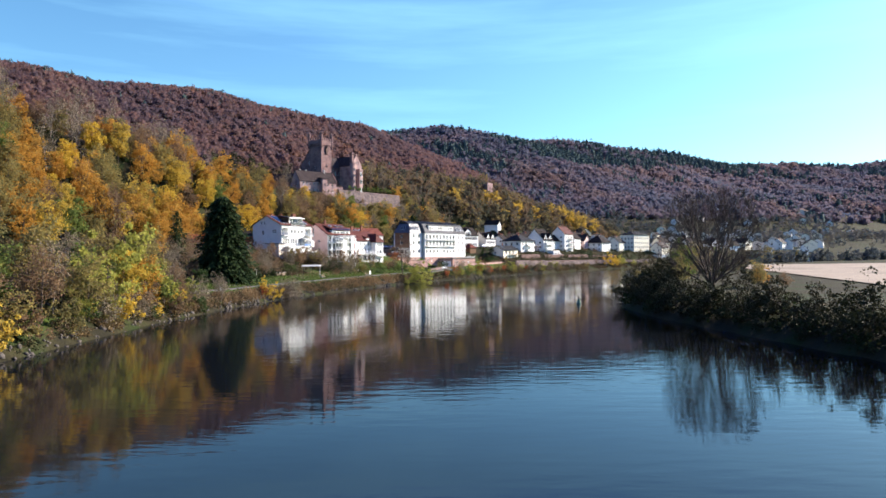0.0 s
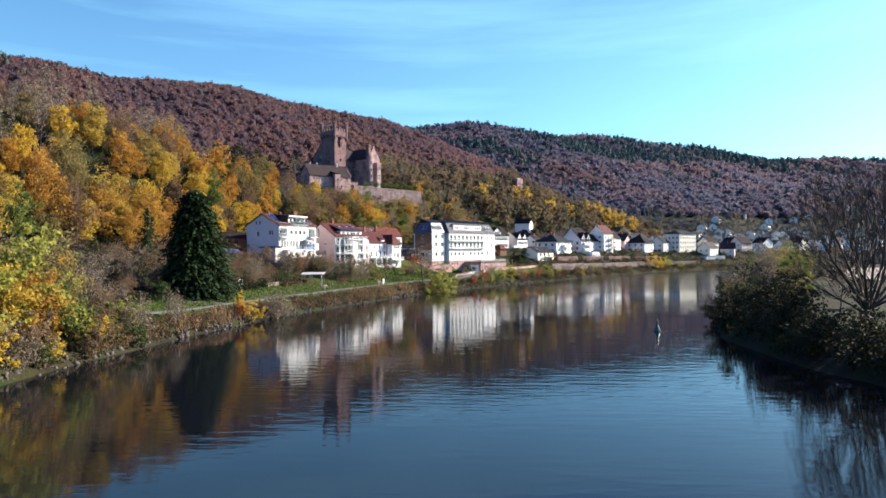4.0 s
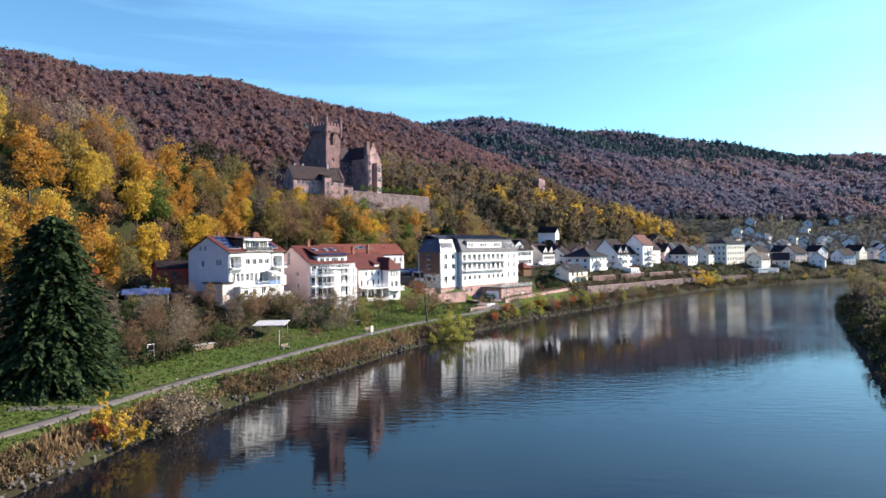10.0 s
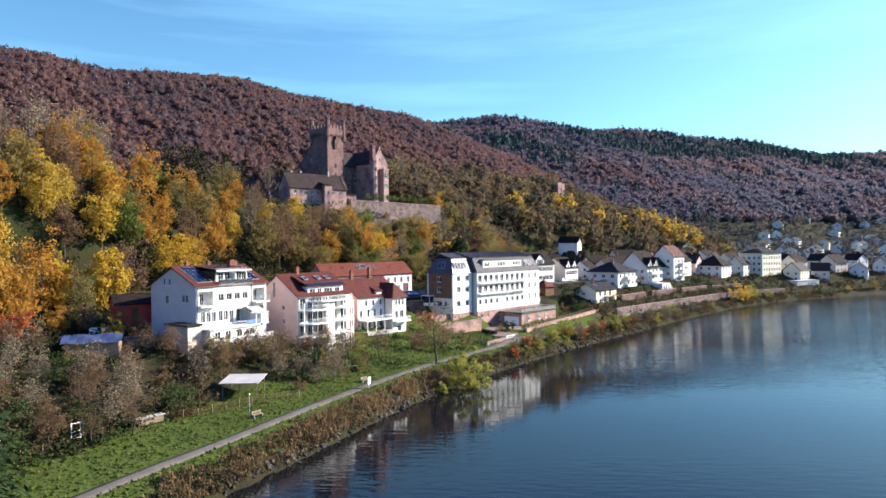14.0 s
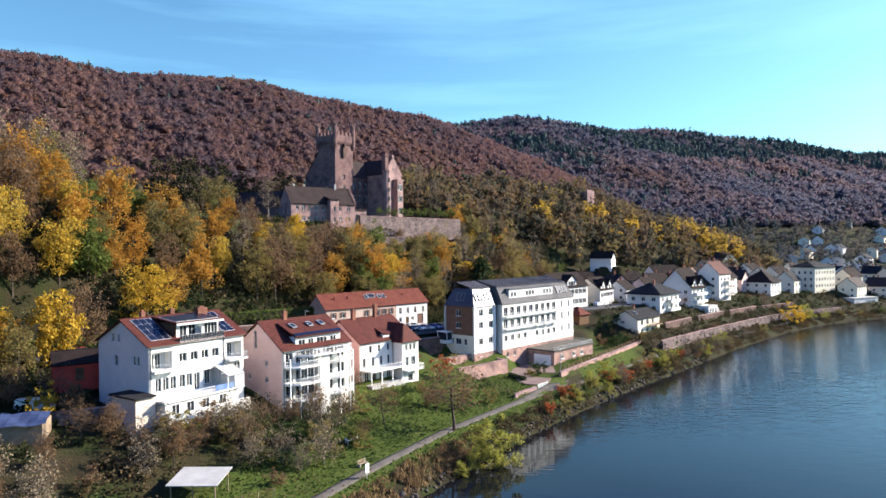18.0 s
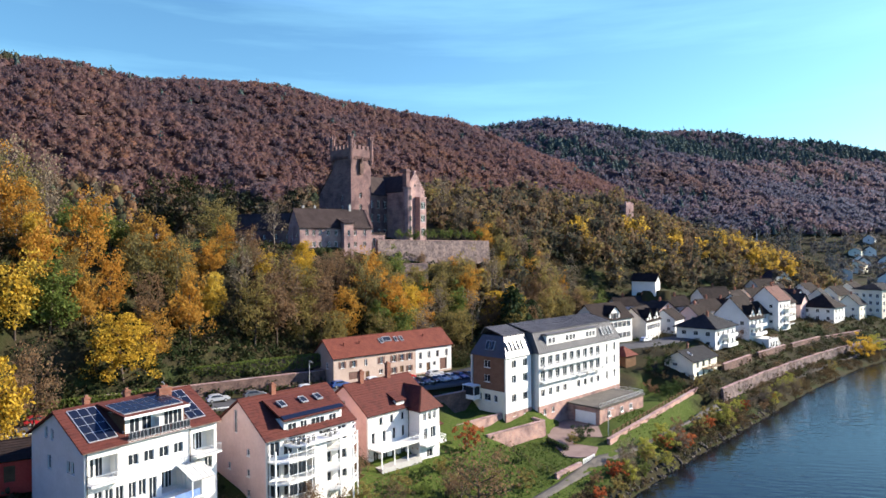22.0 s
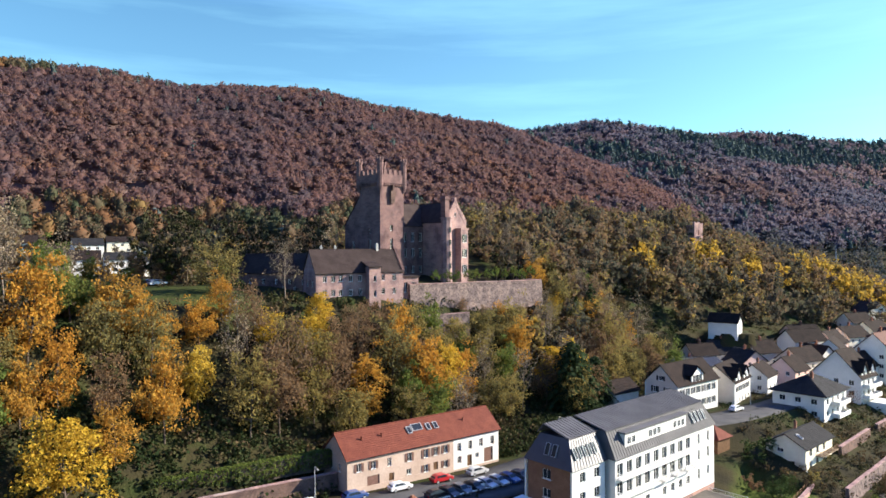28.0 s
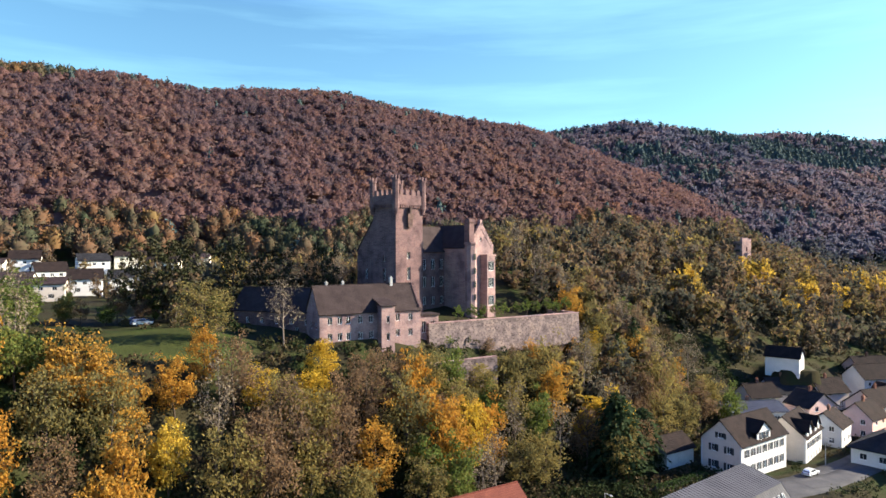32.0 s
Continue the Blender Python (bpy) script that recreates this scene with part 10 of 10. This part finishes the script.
car(-76.5, 227.5, ground_z(-76.5, 227.5) + 0.1, 15, "silver", False, "silver car in the shed yard")
car(-76.0, 166.0, ground_z(-76.0, 166.0) + 0.1, 80, "white", True, "white van parked below the street bushes")
car(-81.0, 166.5, ground_z(-81.0, 166.5) + 0.1, 80, "grey", False, "grey car parked below the street bushes")
for x, y, a, col in ((-118.0, 345.5, 60, "blue"), (-114.0, 341.5, 60, "silver")):
    car(x, y, ground_z(x, y) + 0.05, a, col, label=f"{col} car parked behind the castle lawn")


# ---- yards and meadow things ----
def shed(at, ang, L, D, e, r, wall, roof, label, kind="x"):
    return house(at, ang, L, D, e, r, kind, [("F", L / 2, 0.1, 1.2, 2.0, "d")], wall, roof, label, name="shed", over=0.3, rows=8, base=1.5)


shed((-75.0, 238.0, 15.6), 40, 7.0, 6.0, 2.8, 4.4, RED_RENDER, TILE_DARK, "small red garage with a dark roof")
shed((-88.0, 222.0, 14.0), 30, 5.0, 4.0, 2.2, 3.0, WOOD, TILE_DARK, "brown wooden garden shed")
shed((-2.5, 378.0, 16.0), 47, 4.0, 3.0, 2.3, 3.0, WOOD, TILE_DARK, "open wooden shelter beside the inn", "y")


def garden_canopy():
    x, y, z = -47.4, 219.4, ground_z(-44, 221)
    root = empty("garden_canopy", pose(x + 0.5, y + 0.5, z, 0, 0, 5) @ Matrix.Scale(0.87, 4))
    tagged(root, "white garden canopy on timber posts", "canopy")
    bm = bmesh.new()
    ring = [(-0.2, -0.4), (7.0, -0.4), (7.0, 6.0), (-0.2, 6.0)]
    lo = [bm.verts.new((a, b, 2.75 + 0.08 * b)) for a, b in ring]
    hi = [bm.verts.new((a, b, 2.86 + 0.08 * b)) for a, b in ring]
    bm.faces.new(lo[::-1])
    bm.faces.new(hi)
    for i in range(4):
        bm.faces.new((lo[i], lo[(i + 1) % 4], hi[(i + 1) % 4], hi[i]))
    part("roof", bm, LINEN, root)
    for a, b in ((0.3, 0.2), (6.5, 0.2), (6.5, 5.4), (0.3, 5.4), (3.4, 0.2)):
        bm = bmesh.new()
        box(bm, a - 0.07, a + 0.07, b - 0.07, b + 0.07, -0.5, 2.74 + 0.08 * b)
        part("post", bm, WOOD, root)
    for a in (0.3, 6.5):
        bm = bmesh.new()
        box(bm, a - 0.05, a + 0.05, 0, 5.6, 2.55, 2.7)
        part("beam", bm, WOOD, root)


garden_canopy()


def tarp_shed():
    x, y = -73.0, 220.0
    root = empty("tarp_shed", pose(x, y, ground_z(x + 2, y + 2), 0, 0, 25))
    tagged(root, "garden hut roofed with a sagging blue tarpaulin", "hut")
    for x0, x1, y0, y1 in ((0, 8, 0, 0.15), (0, 8, 4.85, 5), (0, 0.15, 0.15, 4.85), (7.85, 8, 0.15, 4.85)):
        bm = bmesh.new()
        box(bm, x0, x1, y0, y1, -0.8, 2.1)
        part("board_wall", bm, WOOD, root)
    bm = bmesh.new()
    n = 8
    vs = [[bm.verts.new((-0.5 + 9 * i / n, -0.6 + 6.2 * j / n, 2.15 + 1.1 * (1 - abs(j / n - 0.5) * 2) + 0.12 * math.sin(i * 1.7 + j))) for i in range(n + 1)] for j in range(n + 1)]
    for j in range(n):
        for i in range(n):
            bm.faces.new((vs[j][i], vs[j][i + 1], vs[j + 1][i + 1], vs[j + 1][i]))
    part("tarpaulin", bm, TARP, root)


tarp_shed()


def bench(x, y, ang, label):
    root = empty("bench", pose(x, y, ground_z(x, y), 0, 0, ang))
    for i in range(3):
        bm = bmesh.new()
        box(bm, -0.9, 0.9, -0.25 + i * 0.17, -0.11 + i * 0.17, 0.43, 0.47)
        part("seat_slat", bm, WOOD, root)
    for i in range(2):
        bm = bmesh.new()
        box(bm, -0.9, 0.9, 0.27, 0.31, 0.6 + i * 0.2, 0.74 + i * 0.2)
        part("back_slat", bm, WOOD, root)
    for a in (-0.75, 0.75):
        bm = bmesh.new()
        box(bm, a - 0.05, a + 0.05, -0.25, 0.25, -0.1, 0.43)
        box(bm, a - 0.04, a + 0.04, 0.22, 0.3, 0.43, 0.95)
        part("leg", bm, CONCRETE, root)
    return tagged(root, label, "bench")


bench(-38.6, 213.6, 62, "weathered wooden bench beside the riverside path")
bench(-27.6, 239.6, 62, "weathered wooden bench near the path sign")


def table_stack():
    root = empty("garden_table", pose(-31.0, 247.0, ground_z(-31, 247), 0, 0, 40))
    tagged(root, "white garden table among the bushes", "table")
    bm = bmesh.new()
    box(bm, -1.1, 1.1, -0.6, 0.6, 0.72, 0.8)
    part("tabletop", bm, FRAME_W, root)
    for a in (-0.95, 0.95):
        for b in (-0.45, 0.45):
            bm = bmesh.new()
            box(bm, a - 0.05, a + 0.05, b - 0.05, b + 0.05, -0.1, 0.72)
            part("leg", bm, FRAME_W, root)


table_stack()


def path_sign(x, y):
    root = empty("path_sign", pose(x, y, ground_z(x, y), 0, 0, 66))
    tagged(root, "white information board on a post beside the path", "sign")
    bm = bmesh.new()
    box(bm, -0.05, 0.05, 0.03, 0.1, -0.3, 2.0)
    part("post", bm, RAIL, root)
    bm = bmesh.new()
    box(bm, -0.4, 0.4, -0.03, 0.03, 0.9, 2.2)
    board = part("board", bm, FRAME_W, root)
    for i, w in enumerate((0.5, 0.6, 0.4, 0.55)):
        bm = bmesh.new()
        box(bm, -0.3, -0.3 + w, -0.036, -0.03, 1.9 - i * 0.2, 1.95 - i * 0.2)
        part("text_bar", bm, SHUTTER_DK, board)


path_sign(-26.0, 235.5)


def post(x, y, h, r, mat, name, label, cat):
    root = empty(name, pose(x, y, ground_z(x, y)))
    tagged(root, label, cat)
    bm = bmesh.new()
    prism(bm, round_ring(r, 8), -0.3, h)
    part("shaft", bm, mat, root)
    bm = bmesh.new()
    prism(bm, round_ring(r * 1.25, 8), h, h + r * 1.2, 0.5)
    part("cap", bm, mat, root)
    return root


post(-50.6, 150.5, 1.1, 0.14, FRAME_W, "marker_post", "short white river marker post in the turf", "post")
post(-56.0, 148.0, 3.6, 0.07, WOOD, "wooden_pole", "thin wooden pole beside the gardens", "pole")
post(-39.6, 213.0, 3.4, 0.06, RAIL, "metal_pole", "thin metal pole beside the bench", "pole")


def street_lamp(x, y, z, turn, label="slim grey street lamp above the road"):
    root = empty("street_lamp", pose(x, y, z, 0, 0, turn))
    tagged(root, label, "street lamp", "street lamps")
    bm = bmesh.new()
    prism(bm, round_ring(0.09, 8), -0.3, 6.0, 0.4)
    part("pole", bm, RAIL, root)
    bm = bmesh.new()
    box(bm, -0.04, 1.3, -0.04, 0.04, 5.9, 6.0)
    part("arm", bm, RAIL, root)
    bm = bmesh.new()
    box(bm, 0.9, 1.6, -0.12, 0.12, 5.8, 5.92)
    part("lamp_head", bm, RAIL, root)


for s in (140, 196, 262):
    x, y, z, a = on_street(s, 4.4)
    street_lamp(x, y, z, a - 90)
x, y, z, a = on_street(110, -4.3)
street_lamp(x, y, z, a + 90)
street_lamp(5.6, 306.8, 4.8, 40, "lamp post at the end of the drive")


def mesh_fence(p0, p1, label):
    root = empty("garden_fence")
    tagged(root, label, "fence")
    p0, p1 = Vector(p0), Vector(p1)
    n = int((p1 - p0).length / 2.2)
    for i in range(n + 1):
        q = p0.lerp(p1, i / n)
        z = ground_z(q.x, q.y)
        bm = bmesh.new()
        box(bm, q.x - 0.04, q.x + 0.04, q.y - 0.04, q.y + 0.04, z - 0.2, z + 1.25)
        part("post", bm, WOOD, root)
        if i < n:
            r = p0.lerp(p1, (i + 1) / n)
            zr = ground_z(r.x, r.y)
            bm = bmesh.new()
            a, b = Vector((q.x, q.y, z)), Vector((r.x, r.y, zr))
            d = b - a
            m = Matrix.Translation(a) @ d.to_track_quat('X', 'Z').to_matrix().to_4x4()
            for h in (0.2, 0.6, 1.0, 1.2):
                box(bm, 0, d.length, -0.012, 0.012, h - 0.012, h + 0.012, m)
            for k in range(9):
                xx = d.length * k / 9
                box(bm, xx - 0.008, xx + 0.008, -0.008, 0.008, 0.05, 1.2, m)
            part("fence_panel", bm, FRAME_B, root)


mesh_fence((-67.0, 160.0), (-57.5, 187.0), "wire garden fence along the meadow")
mesh_fence((-57.2, 189.0), (-53.6, 199.0), "wire garden fence along the meadow")
mesh_fence((-50.5, 205.5), (-36.0, 226.0), "old garden fence beside the canopy")


def gate(x, y, ang, label):
    root = empty("garden_gate", pose(x, y, ground_z(x, y), 0, 0, ang))
    tagged(root, label, "gate")
    for a in (-0.6, 0.6):
        bm = bmesh.new()
        box(bm, a - 0.05, a + 0.05, -0.05, 0.05, -0.2, 2.1)
        part("gate_post", bm, FRAME_W, root)
    bm = bmesh.new()
    box(bm, -0.55, 0.55, -0.03, 0.03, 1.95, 2.05)
    box(bm, -0.55, 0.55, -0.03, 0.03, 0.95, 1.02)
    box(bm, -0.55, 0.55, -0.03, 0.03, 0.1, 0.18)
    part("gate_frame", bm, FRAME_W, root)


mesh_fence((-14.6, 293.6), (-5.4, 283.6), "dark low fence round the lower lawn")


gate(-56.0, 197.2, 65, "white metal garden gate by the meadow")
gate(-59.6, 188.9, 65, "white metal garden gate near the spruce")


def wood_pile(x, y, ang):
    root = empty("wood_pile", pose(x, y, ground_z(x, y), 0, 0, ang))
    tagged(root, "stacked firewood under a pale cover by the hedge", "wood pile")
    bm = bmesh.new()
    prism(bm, round_ring(0.11, 7), 0, 1.0)
    me = to_mesh("log", bm, WOOD)
    for j in range(4):
        for i in range(16):
            part("log", me, None, root, "", pose(i * 0.23 + (j % 2) * 0.11, 0, 0.12 + j * 0.2, 90))
    bm = bmesh.new()
    box(bm, -0.2, 3.9, -1.15, 0.15, 0.92, 0.97)
    part("cover", bm, LINEN, root)


wood_pile(-52.0, 203.8, 60)


def skip(x, y, z):
    root = empty("skip", pose(x, y, z, 0, 0, 60))
    tagged(root, "orange builder's skip beside the garage", "skip")
    for ring, nm in (([(-1.6, -0.85), (1.6, -0.85), (1.6, -0.78), (-1.6, -0.78)], "side"), ([(-1.6, 0.78), (1.6, 0.78), (1.6, 0.85), (-1.6, 0.85)], "side"), ([(-1.6, -0.78), (-1.52, -0.78), (-1.52, 0.78), (-1.6, 0.78)], "end"), ([(1.52, -0.78), (1.6, -0.78), (1.6, 0.78), (1.52, 0.78)], "end"), ([(-1.52, -0.78), (1.52, -0.78), (1.52, 0.78), (-1.52, 0.78)], "floor_plate")):
        bm = bmesh.new()
        prism(bm, ring, 0.1, 0.2 if nm == "floor_plate" else 1.25)
        part(nm, bm, ORANGE_PAINT, root)


skip(4.6, 318.2, ground_z(4.6, 318.2))


def yard_cabin():
    root = empty("yard_cabin", pose(-24.6, 309.0, ground_z(-24, 310) + 0.2, 0, 0, -36))
    tagged(root, "white glazed smoking shelter beside the institution", "shelter")
    bm = bmesh.new()
    box(bm, -0.1, 3.3, -0.1, 2.1, 2.4, 2.55)
    part("roof", bm, FRAME_W, root)
    for x0, x1, y0, y1 in ((0, 0.12, 0, 0.12), (3.08, 3.2, 0, 0.12), (0, 0.12, 1.88, 2.0), (3.08, 3.2, 1.88, 2.0)):
        bm = bmesh.new()
        box(bm, x0, x1, y0, y1, -0.5, 2.4)
        part("post", bm, FRAME_W, root)
    for x0, x1, y0, y1 in ((0.12, 3.08, 0.04, 0.08), (0.04, 0.08, 0.12, 1.88), (3.12, 3.16, 0.12, 1.88)):
        bm = bmesh.new()
        box(bm, x0, x1, y0, y1, 0.5, 2.2)
        part("pane", bm, GLASS, root)
        bm = bmesh.new()
        box(bm, x0, x1, y0, y1, -0.4, 0.5)
        part("panel", bm, FRAME_W, root)


yard_cabin()


def buoy(x, y):
    root = empty("river_buoy", pose(x, y, 0) @ Matrix.Scale(0.66, 4))
    tagged(root, "green conical river buoy floating in the channel", "buoy")
    bm = bmesh.new()
    prism(bm, round_ring(0.85, 16), -0.5, 0.35)
    bmesh.ops.bevel(bm, geom=bm.edges[:], offset=0.06, segments=2, affect='EDGES')
    part("float", bm, GREEN_PAINT, root)
    bm = bmesh.new()
    prism(bm, round_ring(0.7, 16), 0.35, 1.5, 0.6)
    part("cone", bm, GREEN_PAINT, root)
    bm = bmesh.new()
    prism(bm, round_ring(0.24, 12), 1.5, 2.3, 0.3)
    prism(bm, round_ring(0.34, 12), 2.3, 3.0, 0.9)
    part("topmark", bm, DARK_METAL, root)


buoy(29.9, 146.2)


def lawn_rail():
    """Low trellis rail on the institution's river wall."""
    root = empty("lawn_railing")
    tagged(root, "low dark wooden railing on the river wall", "railing")
    p0, p1 = Vector((6.5, 304.5)), Vector((32.0, 349.5))
    n = 22
    me = None
    for i in range(n):
        q = p0.lerp(p1, i / n)
        z = 5.9 + 0.7 * i / n
        bm = bmesh.new()
        box(bm, -0.06, 0.06, -0.06, 0.06, 0, 0.95)
        box(bm, 0.06, 1.5, -0.04, 0.04, 0.78, 0.92)
        box(bm, 0.06, 1.5, -0.04, 0.04, 0.4, 0.5)
        part("rail_bay", bm, FRAME_B, root, "", pose(q.x - 0.3, q.y + 0.2, z, 0, 0, 60.5))


lawn_rail()


def path_gate():
    root = empty("drive_gate", pose(-0.5, 289.9, 4.3, 0, 0, 57.6))
    tagged(root, "white barred gate at the foot of the drive", "gate")
    bm = bmesh.new()
    for h in (0.15, 1.05):
        box(bm, 0, 4.4, -0.04, 0.04, h, h + 0.1)
    part("gate_frame", bm, FRAME_W, root)
    for i in range(14):
        bm = bmesh.new()
        box(bm, 0.1 + i * 0.32, 0.2 + i * 0.32, -0.03, 0.03, 0.25, 1.05)
        part("bar", bm, FRAME_W, root)


path_gate()


def church_spire():
    root = empty("church_tower", pose(150.0, 690.0, ground_z(150, 690), 0, 0, 40))
    tagged(root, "slender pale church spire on a dark stone tower", "church")
    bm = bmesh.new()
    box(bm, -2.2, 2.2, -2.2, 2.2, -3, 12)
    part("tower", bm, DARK_STONE, root)
    bm = bmesh.new()
    prism(bm, round_ring(2.0, 8), 12, 16, 0.55)
    prism(bm, round_ring(1.0, 8), 16, 31, 0.95)
    part("spire", bm, ZINC, root)


church_spire()
